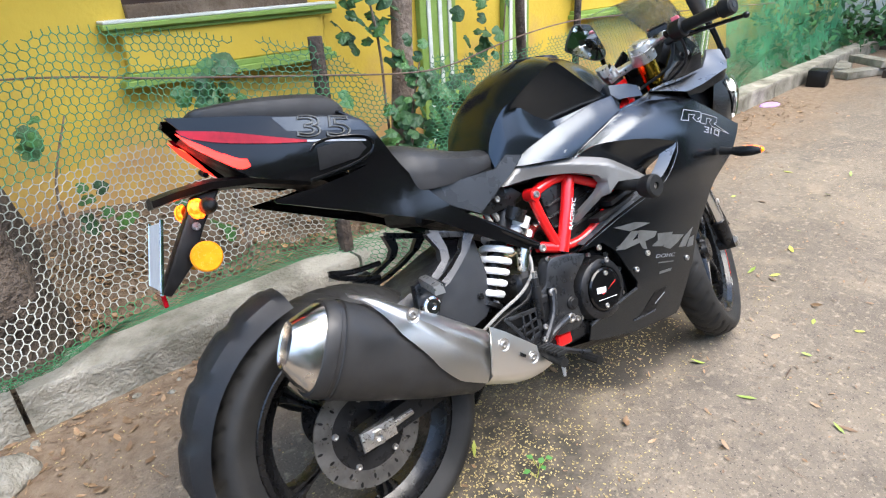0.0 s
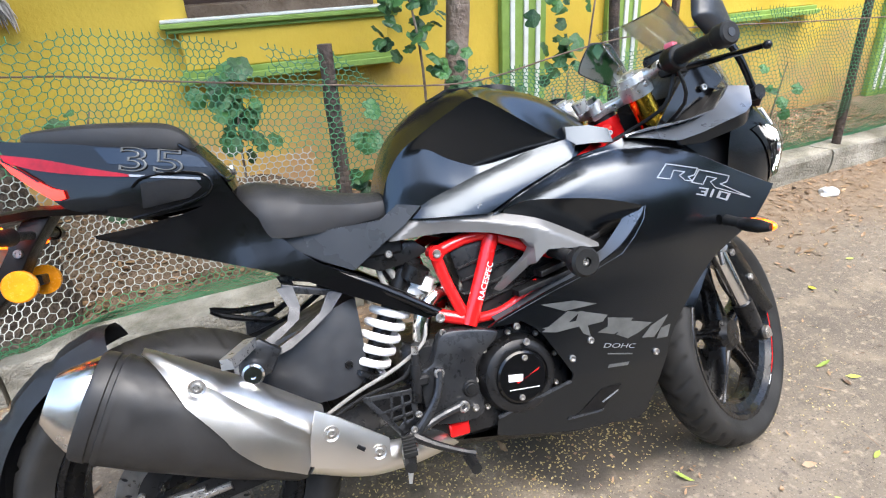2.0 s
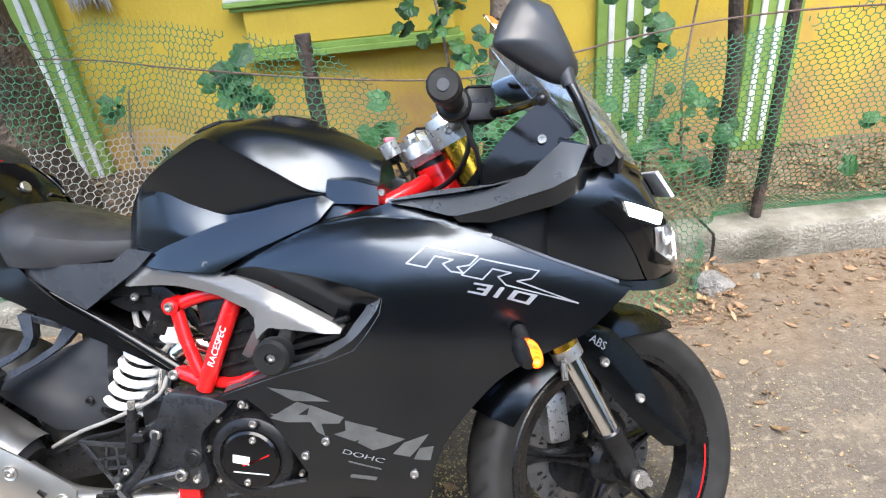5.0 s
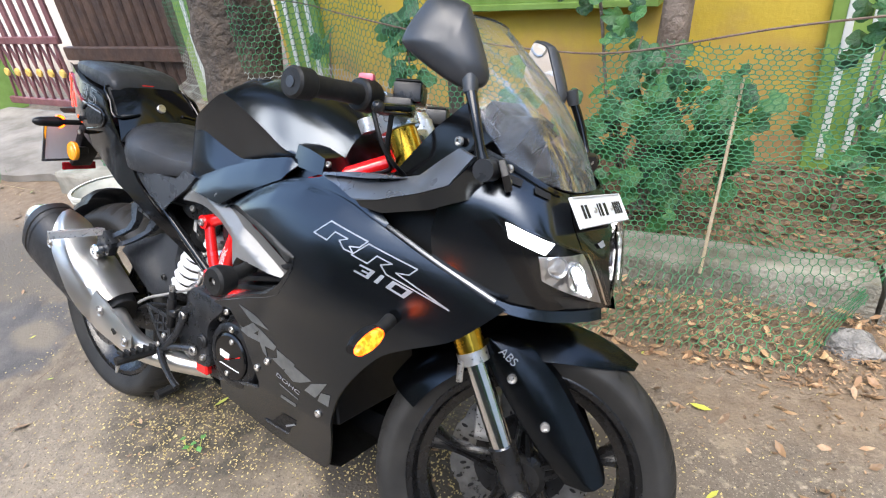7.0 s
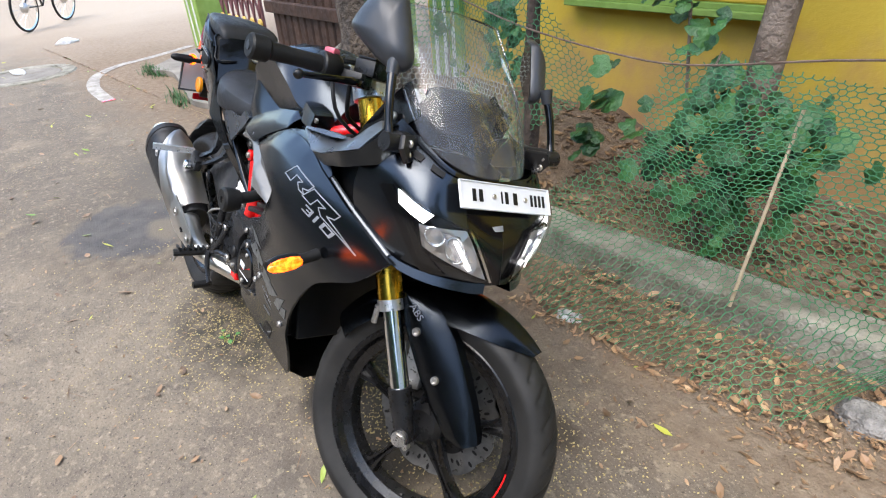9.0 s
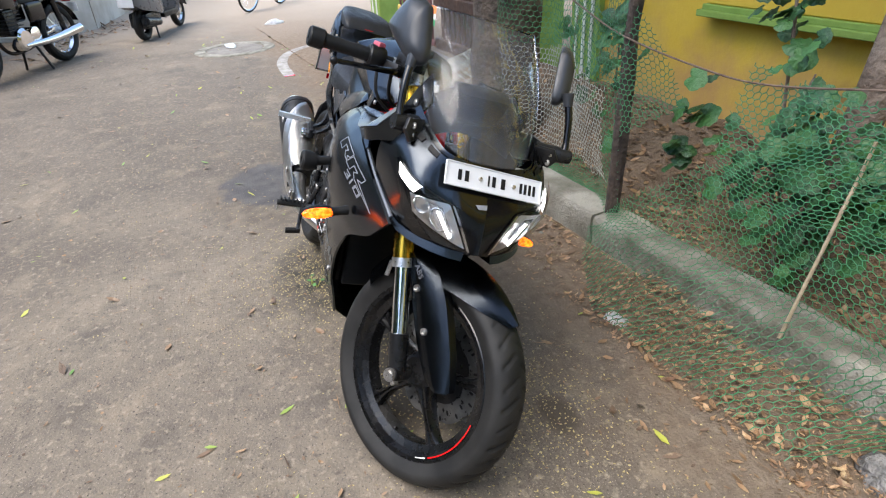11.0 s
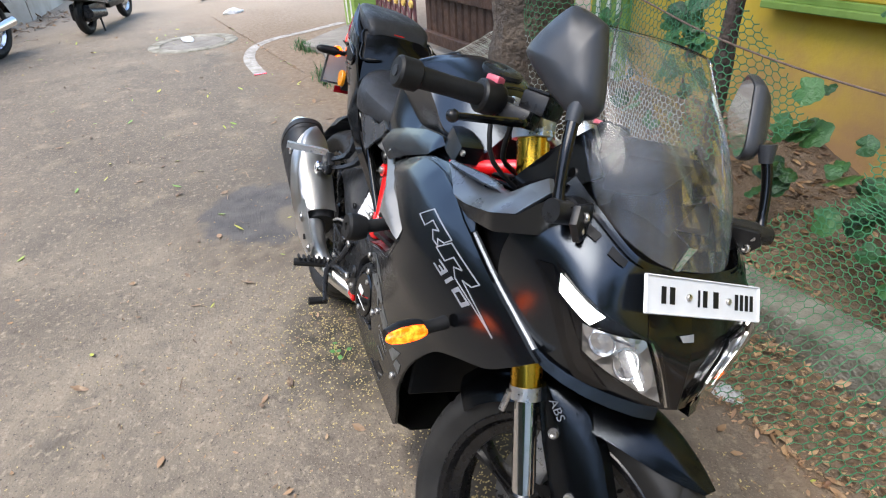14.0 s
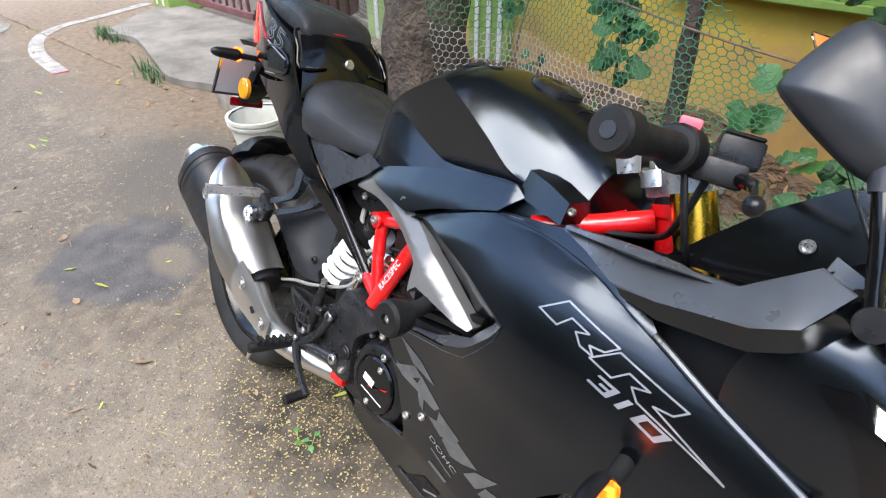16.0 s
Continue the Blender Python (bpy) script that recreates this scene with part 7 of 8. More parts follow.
part("reservoir_hose", tube([(0.44, -0.06, 0.66), (0.45, -0.07, 0.62), (0.49, -0.075, 0.575), (0.52, -0.07, 0.6)], 0.006, 8), "cable", bike)

for name, pts, r in (
    ("frame_tube", [(0.678, -0.112, 0.69), (0.638, -0.118, 0.60), (0.6, -0.118, 0.515)], 0.0165),
    ("frame_tube", [(0.553, -0.104, 0.675), (0.568, -0.108, 0.61), (0.592, -0.112, 0.54)], 0.0125),
    ("frame_tube", [(0.555, -0.1, 0.672), (0.62, -0.104, 0.692), (0.69, -0.108, 0.695)], 0.013),
    ("frame_tube", [(0.69, -0.11, 0.685), (0.745, -0.13, 0.655), (0.8, -0.135, 0.63)], 0.012),
    ("frame_tube", [(0.62, -0.1, 0.52), (0.68, -0.12, 0.53), (0.76, -0.13, 0.575)], 0.011),
    ("frame_tube", [(0.541, -0.1, 0.545), (0.57, -0.105, 0.535), (0.6, -0.11, 0.525)], 0.014),
    ("frame_tube", [(0.69, -0.1, 0.7), (0.85, -0.09, 0.77), (1.0, -0.045, 0.86)], 0.016),
    ("frame_tube", [(0.9, -0.12, 0.812), (0.97, -0.085, 0.842), (1.03, -0.035, 0.872)], 0.016)):
    both(name, lambda s: moved(tube(pts, r, 14, 4), Matrix.Diagonal((1, -s, 1, 1))), "red", bike, "gloss red trellis frame tube")
part("steering_head", joined(tube([(1.085, 0, 0.8), (1.044, 0, 0.897)], 0.034, 22, 1), tube([(1.048, 0, 0.884), (1.042, 0, 0.901)], 0.038, 22, 1)), "red", bike, "red painted steering head")
part("head_bearing", tube([(1.043, 0, 0.899), (1.037, 0, 0.912)], 0.033, 22, 1), "castblack", bike)
both("frame_boss", lambda s: moved(tube([(0.553, -0.09, 0.674), (0.553, -0.122, 0.674)], 0.016, 16, 1), Matrix.Diagonal((1, -s, 1, 1))), "red", bike)
for x, y, z, r in ((0.553, 0.122, 0.674, 0.009), (0.541, 0.115, 0.542, 0.01), (0.537, 0.13, 0.515, 0.007)):
    both("frame_bolt", lambda s: bolt((x, -y if s < 0 else y - 0.004, z), r, 0.007), "bolt", bike)
lettering("RACESPEC", 0.0175, Matrix.Translation((0.641, -0.1362, 0.602)) @ Matrix.Rotation(radians(-65), 4, "Y") @ Matrix.Rotation(radians(90), 4, "X") @ Matrix.Translation((0, -0.008, 0)), "white", bike, "frame_lettering", "white lettering on the red frame tube")
both("subframe_rail", lambda s: moved(tube([(0.545, -0.1, 0.548), (0.42, -0.1, 0.632), (0.3, -0.095, 0.7)], 0.011, 12, 3), Matrix.Diagonal((1, -s, 1, 1))), "gloss", bike)
both("subframe_strut", lambda s: moved(tube([(0.45, -0.06, 0.68), (0.49, -0.06, 0.6), (0.52, -0.06, 0.55)], 0.008, 8, 3), Matrix.Diagonal((1, -s, 1, 1))), "cable", bike)

# engine
part("crankcase", joined(block((0.45, -0.11, 0.27), (0.82, 0.11, 0.5), 0.03, 3), moved(block((-0.09, -0.1, 0), (0.09, 0.1, 0.24), 0.02, 2), Matrix.Translation((0.72, 0, 0.46)) @ Matrix.Rotation(radians(-12), 4, "Y"))), "castblack", bike, "black engine block")
for k in range(6):
    part("cooling_fin", moved(block((-0.1, -0.108, 0), (0.1, 0.108, 0.006), 0.002), Matrix.Translation((0.715 - 0.004 * k, 0, 0.51 + 0.028 * k)) @ Matrix.Rotation(radians(-12), 4, "Y")), "castblack", bike)
part("clutch_cover", moved(lathe([(0.03, 0.0), (0.03, 0.088), (-0.008, 0.086), (-0.024, 0.078), (-0.03, 0.068), (-0.03, 0.06), (-0.025, 0.058), (-0.025, 0.0)], 48), Matrix.Translation((0.688, -0.115, 0.388))), "castblack", bike, "round black engine side cover")
part("cover_disc", moved(lathe([(0, 0), (0, 0.0555), (-0.006, 0.0555), (-0.009, 0.051), (-0.009, 0)], 48), Matrix.Translation((0.688, -0.14, 0.388))), "gloss", bike)
for dx, dz in ((0.01, 0.04), (-0.008, -0.042)):
    part("cover_screw", bolt((0.688 + dx, -0.149, 0.388 + dz), 0.0065, 0.004), "bolt", bike)
for i in range(9):
    th = radians(40 * i + 15)
    part("case_bolt", bolt((0.688 + 0.094 * math.cos(th), -0.117, 0.388 + 0.094 * math.sin(th)), 0.006, 0.008), "bolt", bike)
part("cover_mark", slab([(0.655, 0.385), (0.686, 0.38), (0.689, 0.395), (0.657, 0.4)], -0.1502, -0.1485, 0.0), "white", bike)
part("cover_mark", slab([(0.674, 0.377), (0.725, 0.397), (0.727, 0.401), (0.69, 0.383), (0.674, 0.381)], -0.1502, -0.1485, 0.0), "red", bike)
part("cover_line", slab([(0.655, 0.366), (0.722, 0.36), (0.722, 0.3615), (0.655, 0.3675)], -0.1502, -0.1485, 0.0), "white", bike)
part("frame_plate", slab(xz([(0.505, 0.46), (0.528, 0.508), (0.56, 0.516), (0.64, 0.5), (0.648, 0.482), (0.6, 0.44), (0.592, 0.4), (0.6, 0.34), (0.575, 0.322), (0.5, 0.33), (0.478, 0.36), (0.475, 0.44)], 3, True), -0.14, -0.1, 0.006), "castgrey", bike, "dark cast frame side plate")
part("pivot_cap", joined(moved(disc(0.018, 0.007, 24, 0.003), Matrix.Translation((0.575, -0.139, 0.39))), moved(disc(0.012, 0.009, 20, 0.002), Matrix.Translation((0.575, -0.139, 0.39)))), "plastic", bike)
for x, y, z, r in ((0.512, -0.148, 0.44, 0.011), (0.552, -0.148, 0.36, 0.012), (0.578, -0.14, 0.348, 0.008)):
    part("plate_bolt", bolt((x, y, z), r, 0.008), "bolt", bike)
part("red_block", block((0.522, -0.125, 0.288), (0.565, -0.085, 0.32), 0.004), "red", bike, "red painted lower frame lug")
part("belly_pan", loft([[(x, -w, z), (x, -w * 0.6, z - 0.03), (x, w * 0.6, z - 0.03), (x, w, z)] for x, z, w in ((0.5, 0.275, 0.09), (0.62, 0.262, 0.11), (0.8, 0.232, 0.12), (0.97, 0.222, 0.115))], cap=False, closed=False), "plastic", bike)
part("radiator", moved(block((-0.02, -0.13, -0.17), (0.02, 0.13, 0.17), 0.004), Matrix.Translation((0.96, 0, 0.5)) @ Matrix.Rotation(radians(-12), 4, "Y")), "plastic", bike)
part("inner_fairing", joined(block((0.84, -0.14, 0.3), (0.94, 0.14, 0.74), 0.01), block((0.86, -0.16, 0.68), (1.24, 0.16, 0.74), 0.02)), "plastic", bike)
part("air_box", block((0.56, -0.09, 0.7), (0.9, 0.09, 0.83), 0.02), "plastic", bike)
part("battery_box", block((0.24, -0.085, 0.68), (0.5, 0.085, 0.79), 0.01), "plastic", bike)
part("header_pipe", tube([(0.6, -0.06, 0.575), (0.56, -0.07, 0.588), (0.52, -0.08, 0.56), (0.5, -0.08, 0.49), (0.497, -0.08, 0.4)], 0.019, 14), "polished", bike, "brown-tinged steel exhaust pipe")

# ---- exhaust ----
R0, R1 = Vector((-0.098, -0.182, 0.548)), Vector((0.235, -0.165, 0.372))
axis = (R1 - R0).normalized()
upv = (Vector((0, 0, 1)) - axis * axis.z).normalized()
outv = axis.cross(upv)


def oval(f, hy, hz, n=28, out=0.0):
    c = R0 + (R1 - R0) * f + outv * out * (-1 if outv.y > 0 else 1)
    return [c + outv * hy * math.copysign(abs(math.cos(t)) ** 0.85, math.cos(t)) + upv * hz * math.copysign(abs(math.sin(t)) ** 0.85, math.sin(t)) for t in [2 * math.pi * i / n for i in range(n)]]


muffler = part("muffler", loft([oval(f, a, b) for f, a, b in ((0.015, 0.064, 0.087), (0.03, 0.0672, 0.091), (0.08, 0.068, 0.092), (0.085, 0.0655, 0.0895), (0.105, 0.0655, 0.0895), (0.11, 0.068, 0.092), (0.3, 0.067, 0.09), (0.7, 0.06, 0.078), (1.0, 0.05, 0.062), (1.04, 0.045, 0.055))]), "muffler", bike, "matt black exhaust muffler")
part("end_cap", loft([oval(f, a, b, out=o) for f, a, b, o in ((0.03, 0.06, 0.083, 0), (0.005, 0.059, 0.081, 0), (-0.04, 0.05, 0.069, 0.004), (-0.09, 0.039, 0.054, 0.007), (-0.125, 0.03, 0.042, 0.008), (-0.118, 0.027, 0.038, 0.008), (-0.08, 0.025, 0.036, 0.008))], cap=False), "polished", muffler, "polished steel end cap")
part("outlet", loft([oval(-0.085, 0.026, 0.037, out=0.008), oval(-0.08, 0.001, 0.001, out=0.008)], cap=False), "ink", muffler)
part("cap_band", loft([oval(f, 0.0695, 0.0935) for f in (0.115, 0.135)], cap=False), "muffler", muffler)


def wrap(f, t, lift):
    """A place on the muffler's skin: f along its axis, t degrees up from its outer side."""
    hy = float(np.interp(f, [0.11, 0.3, 0.7, 1.0], [0.068, 0.067, 0.06, 0.05])) + lift
    hz = float(np.interp(f, [0.11, 0.3, 0.7, 1.0], [0.092, 0.09, 0.078, 0.062])) + lift
    o = outv if outv.y < 0 else -outv
    ct, st = math.cos(radians(t)), math.sin(radians(t))
    return R0 + (R1 - R0) * f + o * hy * math.copysign(abs(ct) ** 0.85, ct) + upv * hz * math.copysign(abs(st) ** 0.85, st)


rows = []
for f in np.linspace(0.16, 1.02, 22):
    lo = float(np.interp(f, [0.16, 0.3, 0.41, 0.63, 0.83, 1.02], [88, 50, 25, 0, -20, -24]))
    hi = float(np.interp(f, [0.16, 0.3, 1.02], [98, 118, 122]))
    fold = float(np.interp(f, [0.16, 0.3, 0.6, 1.02], [92, 66, 40, 22]))
    rows.append([wrap(f, lo + (hi - lo) * k / 20, 0.007 + 0.009 / (1 + math.exp(-(lo + (hi - lo) * k / 20 - fold) / 1.6))) for k in range(21)])
hb = loft(rows, cap=False, closed=False)
bmesh.ops.solidify(hb, geom=hb.faces[:], thickness=0.004)
shield = part("heat_shield", hb, "steel", muffler, "brushed steel heat shield")
part("shield_front", shell([(0.262, 0.456), (0.3, 0.43), (0.385, 0.362), (0.382, 0.322), (0.36, 0.318), (0.285, 0.338), (0.238, 0.358), (0.246, 0.41)], lambda x, z: 0.234 - 0.2 * max(0, x - 0.25) - 2.2 * (z - 0.56 + 0.6 * x) ** 2, -1, 0.004, 0.014, 0.004), "steel", muffler, "brushed steel pipe cover")
for x, z, y in ((0.087, 0.548, 0.252), (0.283, 0.408, 0.232), (0.362, 0.345, 0.216)):
    part("shield_bolt", joined(moved(lathe([(0, 0.0), (0, 0.0145), (-0.002, 0.014), (0.001, 0.009), (0.001, 0)], 20), Matrix.Translation((x, -y, z))), bolt((x, -y + 0.001, z), 0.008, 0.005)), "bolt", muffler)
part("shield_slot", slab([(0.326, 0.372), (0.338, 0.362), (0.334, 0.357), (0.322, 0.367)], -0.2265, -0.22, 0), "ink", muffler)
part("link_pipe", tube([(0.25, -0.185, 0.365), (0.33, -0.18, 0.325), (0.4, -0.165, 0.308), (0.47, -0.12, 0.29), (0.55, -0.05, 0.27)], [0.04, 0.032, 0.028, 0.026, 0.026], 18), "steel", bike, "brown-tinged steel link pipe")

# ---- foot pegs and hangers ----
for s in (-1, 1):
    hang = part("peg_hanger", moved(joined(
        loft([[(x - 0.5 * w, -y, z), (x + 0.5 * w, -y, z), (x + 0.5 * w, -y + 0.018, z), (x - 0.5 * w, -y + 0.018, z)] for x, y, z, w in ((0.25, 0.115, 0.665, 0.03), (0.262, 0.125, 0.625, 0.02), (0.255, 0.135, 0.603, 0.022), (0.215, 0.15, 0.58, 0.03), (0.178, 0.158, 0.565, 0.04))]),
        loft([[(x - 0.5 * w, -y, z), (x + 0.5 * w, -y, z), (x + 0.5 * w, -y + 0.018, z), (x - 0.5 * w, -y + 0.018, z)] for x, y, z, w in ((0.345, 0.115, 0.64, 0.034), (0.318, 0.122, 0.605, 0.022), (0.275, 0.135, 0.578, 0.024), (0.225, 0.15, 0.555, 0.036), (0.17, 0.158, 0.54, 0.04))]),
        slab([(0.242, 0.655), (0.345, 0.628), (0.35, 0.64), (0.245, 0.672)], -0.115, -0.095, 0.003),
        slab([(0.145, 0.515), (0.2, 0.52), (0.225, 0.56), (0.19, 0.588), (0.15, 0.578)], -0.166, -0.142, 0.005)), Matrix.Diagonal((1, -s, 1, 1))), "castgrey", bike, "dark cast pillion peg hanger")
    part("pillion_peg", moved(loft([[(0.165, -0.16, 0.575), (0.185, -0.16, 0.575), (0.185, -0.16, 0.592), (0.165, -0.16, 0.592)], [(0.132, -0.275, 0.572), (0.152, -0.28, 0.572), (0.15, -0.28, 0.59), (0.132, -0.275, 0.59)]]), Matrix.Diagonal((1, -s, 1, 1))), "aluminium", hang, "bare metal pillion foot peg")
    part("hanger_bolt", moved(lathe([(0, 0), (0, 0.019), (-0.014, 0.02), (-0.018, 0.016), (-0.018, 0.007), (-0.013, 0.007), (-0.013, 0)], 24), Matrix.Translation((0.17, -0.168 if s < 0 else 0.18, 0.53))), "chrome", hang)
part("hanger_loop", tube([(0.22, 0.125, 0.6), (0.14, 0.125, 0.602), (0.085, 0.125, 0.615), (0.12, 0.125, 0.592), (0.21, 0.125, 0.566)], 0.007, 8), "castblack", bike)
for s in (-1, 1):
    rs = part("rearset", moved(joined(tube([(0.515, -0.145, 0.45), (0.5, -0.155, 0.4), (0.455, -0.16, 0.345), (0.42, -0.16, 0.325)], [0.01, 0.0085, 0.011, 0.011], 10, 4), tube([(0.552, -0.145, 0.362), (0.5, -0.155, 0.355), (0.44, -0.16, 0.335)], [0.0095, 0.008, 0.011], 10, 4)), Matrix.Diagonal((1, -s, 1, 1))), "castgrey", bike, "dark cast foot peg bracket")
    peg = [(0.425, -0.165, 0.33), (0.415, -0.215, 0.325), (0.408, -0.262, 0.32)]
    pegb = tube(peg, [0.012, 0.0135, 0.011], 10, 4)
    part("foot_peg", moved(pegb, Matrix.Diagonal((1, -s, 1, 1))), "rubber", rs, "ribbed rubber foot peg")
    for k in range(6):
        part("peg_rib", moved(block((-0.013, -0.003, 0.006), (0.013, 0.003, 0.015), 0.001), Matrix.Diagonal((1, -s, 1, 1)) @ Matrix.Translation((0.424 - 0.0022 * k, -0.178 - 0.0145 * k, 0.329))), "rubber", rs)
    part("peg_tip", moved(tube([(0.408, -0.255, 0.315), (0.403, -0.258, 0.29)], [0.006, 0.003], 8, 1), Matrix.Diagonal((1, -s, 1, 1))), "aluminium", rs)
heel = part("heel_guard", slab([(0.408, 0.35), (0.418, 0.34), (0.452, 0.352), (0.452, 0.366), (0.425, 0.362)], -0.152, -0.148, 0.0008), "castgrey", bike, "pierced dark metal heel guard")
for a, b, w in (((0.36, 0.424), (0.452, 0.418), 0.005), ((0.36, 0.424), (0.418, 0.34), 0.005), ((0.418, 0.34), (0.452, 0.36), 0.006), ((0.452, 0.36), (0.452, 0.418), 0.006),
                ((0.385, 0.388), (0.45, 0.398), 0.003), ((0.41, 0.421), (0.402, 0.366), 0.003), ((0.402, 0.372), (0.45, 0.376), 0.003), ((0.43, 0.42), (0.428, 0.346), 0.003)):
    v = Vector((b[0] - a[0], b[1] - a[1])).normalized()
    n = Vector((-v.y, v.x)) * w
    pa, pb = Vector(a) - v * w, Vector(b) + v * w
    part("guard_bar", slab([tuple(pa - n), tuple(pb - n), tuple(pb + n), tuple(pa + n)], -0.152, -0.148, 0.0008), "castgrey", heel)
pedal = part("brake_pedal", tube([(0.43, -0.165, 0.34), (0.47, -0.18, 0.315), (0.52, -0.19, 0.29), (0.548, -0.192, 0.278)], [0.011, 0.008, 0.007, 0.008], 8), "castblack", bike, "black brake pedal")
part("pedal_pad", tube([(0.535, -0.185, 0.273), (0.535, -0.235, 0.268)], 0.011, 10, 1), "rubber", pedal)
part("master_cylinder", joined(tube([(0.458, -0.15, 0.395), (0.468, -0.15, 0.47)], 0.011, 12, 1), tube([(0.468, -0.15, 0.47), (0.47, -0.15, 0.49)], 0.008, 10, 1), block((0.455, -0.16, 0.425), (0.49, -0.14, 0.445), 0.004)), "castblack", bike)
part("banjo_bolt", tube([(0.47, -0.15, 0.488), (0.471, -0.15, 0.505)], 0.007, 6, 1), "bolt", bike)
for x, y, z in ((0.455, -0.165, 0.375), (0.44, -0.172, 0.35)):
    part("bracket_bolt", bolt((x, y, z), 0.007, 0.005), "bolt", bike)
part("brake_line", tube([(0.28, -0.13, 0.405), (0.35, -0.14, 0.44), (0.43, -0.145, 0.47), (0.5, -0.11, 0.5), (0.515, -0.09, 0.55)], 0.0038, 8), "cable", bike, "grey rubber brake line")
part("brake_line", tube([(0.29, -0.13, 0.395), (0.36, -0.135, 0.425), (0.44, -0.14, 0.445), (0.47, -0.14, 0.48)], 0.004, 8), "plastic", bike)
part("side_stand", tube([(0.5, 0.1, 0.28), (0.47, 0.18, 0.17), (0.45, 0.236, 0.092), (0.47, 0.25, 0.087)], [0.012, 0.011, 0.01, 0.01], 10), "castblack", bike, "black side stand")
part("gear_lever", tube([(0.44, 0.165, 0.34), (0.53, 0.18, 0.3)], 0.006, 8, 1), "castblack", bike)
for s in (-1, 1):
    sl = part("crash_slider", moved(joined(tube([(0.79, -0.15, 0.64), (0.8, -0.2, 0.63), (0.802, -0.245, 0.623)], [0.014, 0.014, 0.015], 14, 2), moved(lathe([(0.02, 0.0), (0.02, 0.024), (0.0, 0.03), (-0.016, 0.0295), (-0.022, 0.025), (-0.022, 0.009), (-0.008, 0.009), (-0.008, 0)], 28), Matrix.Translation((0.803, -0.25, 0.622)))), Matrix.Diagonal((1, -s, 1, 1))), "rubber", bike, "black rubber crash bobbin")
    part("slider_bolt", bolt((0.803, -0.262 if s < 0 else 0.266, 0.622), 0.008, 0.005), "bolt", sl)

# ---- handlebars, levers, mirrors ----
for s in (-1, 1):
    # bars are built for the straight-ahead fork and turned with it
    base = STEER.inverted() @ Vector((1.1, -0.12, 0.985))
    end = STEER.inverted() @ Vector((1.104, -0.322, 0.998))
    base.y, end.y = base.y * -s, end.y * -s
    d = (end - base)
    steered("bar_riser", tube([fork_point(0, 0.735, 0.0, s), tuple(base + Vector((0, 0, -0.006))), tuple(base + d * 0.2)], [0.02, 0.015, 0.013], 12, 3), "aluminium", bike)
    bar = steered("handlebar", tube([tuple(base + d * 0.02), tuple(end)], 0.011, 14, 1), "castblack", bike)
    g0, g1 = base + d * 0.5, end
    steered("grip", tube([tuple(g0), tuple(base + d * 0.75), tuple(g1)], [0.0165, 0.0155, 0.0165], 18, 2), "rubber", bar, "black rubber grip")
    steered("bar_end", tube([tuple(end), tuple(end + d.normalized() * 0.004), tuple(end + d.normalized() * 0.032), tuple(end + d.normalized() * 0.036)], [0.019, 0.0225, 0.0225, 0.019], 20, 1), "rubber", bar)
    steered("bar_screw", tube([tuple(end + d.normalized() * 0.034), tuple(end + d.normalized() * 0.0375)], 0.008, 12, 1), "castgrey", bar)
    steered("switch_box", tube([tuple(base + d * 0.3), tuple(base + d * 0.36), tuple(base + d * 0.48), tuple(base + d * 0.5)], [0.022, 0.027, 0.026, 0.02], 16, 2), "plastic", bar)
    steered("kill_switch", moved(block((-0.012, -0.01, 0), (0.012, 0.01, 0.012), 0.004, 2), Matrix.Translation(tuple(base + d * 0.4 + Vector((0, 0, 0.022))))), surface("faded_red_switch", (0.5, 0.08, 0.12), (0.6, 0.12, 0.16), 30, 0.45), bar, "faded red kill switch")
    piv = base + d * 0.25 + Vector((0.045, 0, -0.012))
    tip = STEER.inverted() @ Vector((1.226, -0.316, 0.978))
    tip.y *= -s
    bend = piv.lerp(tip, 0.25) + Vector((0.02, 0, 0.0))
    steered("brake_lever", tube([tuple(piv), tuple(bend), tuple(piv.lerp(tip, 0.6) + Vector((0.012, 0, 0))), tuple(tip)], [0.009, 0.0075, 0.006, 0.005], 10), "gloss", bar, "black lever")
    steered("lever_ball", moved(lathe([(-0.009 * math.cos(t), 0.009 * math.sin(t)) for t in np.linspace(0, math.pi, 9)], 14), Matrix.Translation(tuple(tip))), "castblack", bar)
    steered("lever_perch", joined(moved(block((-0.03, -0.02, -0.014), (0.03, 0.02, 0.014), 0.006, 2), Matrix.Translation(tuple(piv - Vector((0.015, 0, 0))))), moved(block((-0.022, -0.03, 0.0), (0.025, 0.03, 0.032), 0.005, 2), Matrix.Translation(tuple(piv + Vector((0.0, -s * 0.03, 0.01)))))), "castblack", bar)
    steered("reservoir_lid", moved(block((-0.02, -0.027, 0), (0.022, 0.027, 0.005), 0.002), Matrix.Translation(tuple(piv + Vector((0.0, -s * 0.03, 0.042))))), "plastic", bar)
    steered("cable", tube([tuple(piv + Vector((-0.02, 0, -0.01))), tuple(piv + Vector((-0.03, -s * 0.03, -0.07))), (1.06, s * 0.06, 0.86), (0.98, s * 0.03, 0.84)], 0.0045, 8), "plastic", bike)
    steered("cable", tube([tuple(base + d * 0.38 + Vector((0.01, 0, -0.02))), tuple(base + d * 0.3 + Vector((0.03, 0, -0.09))), (1.12, s * 0.07, 0.83)], 0.004, 8), "plastic", bike)

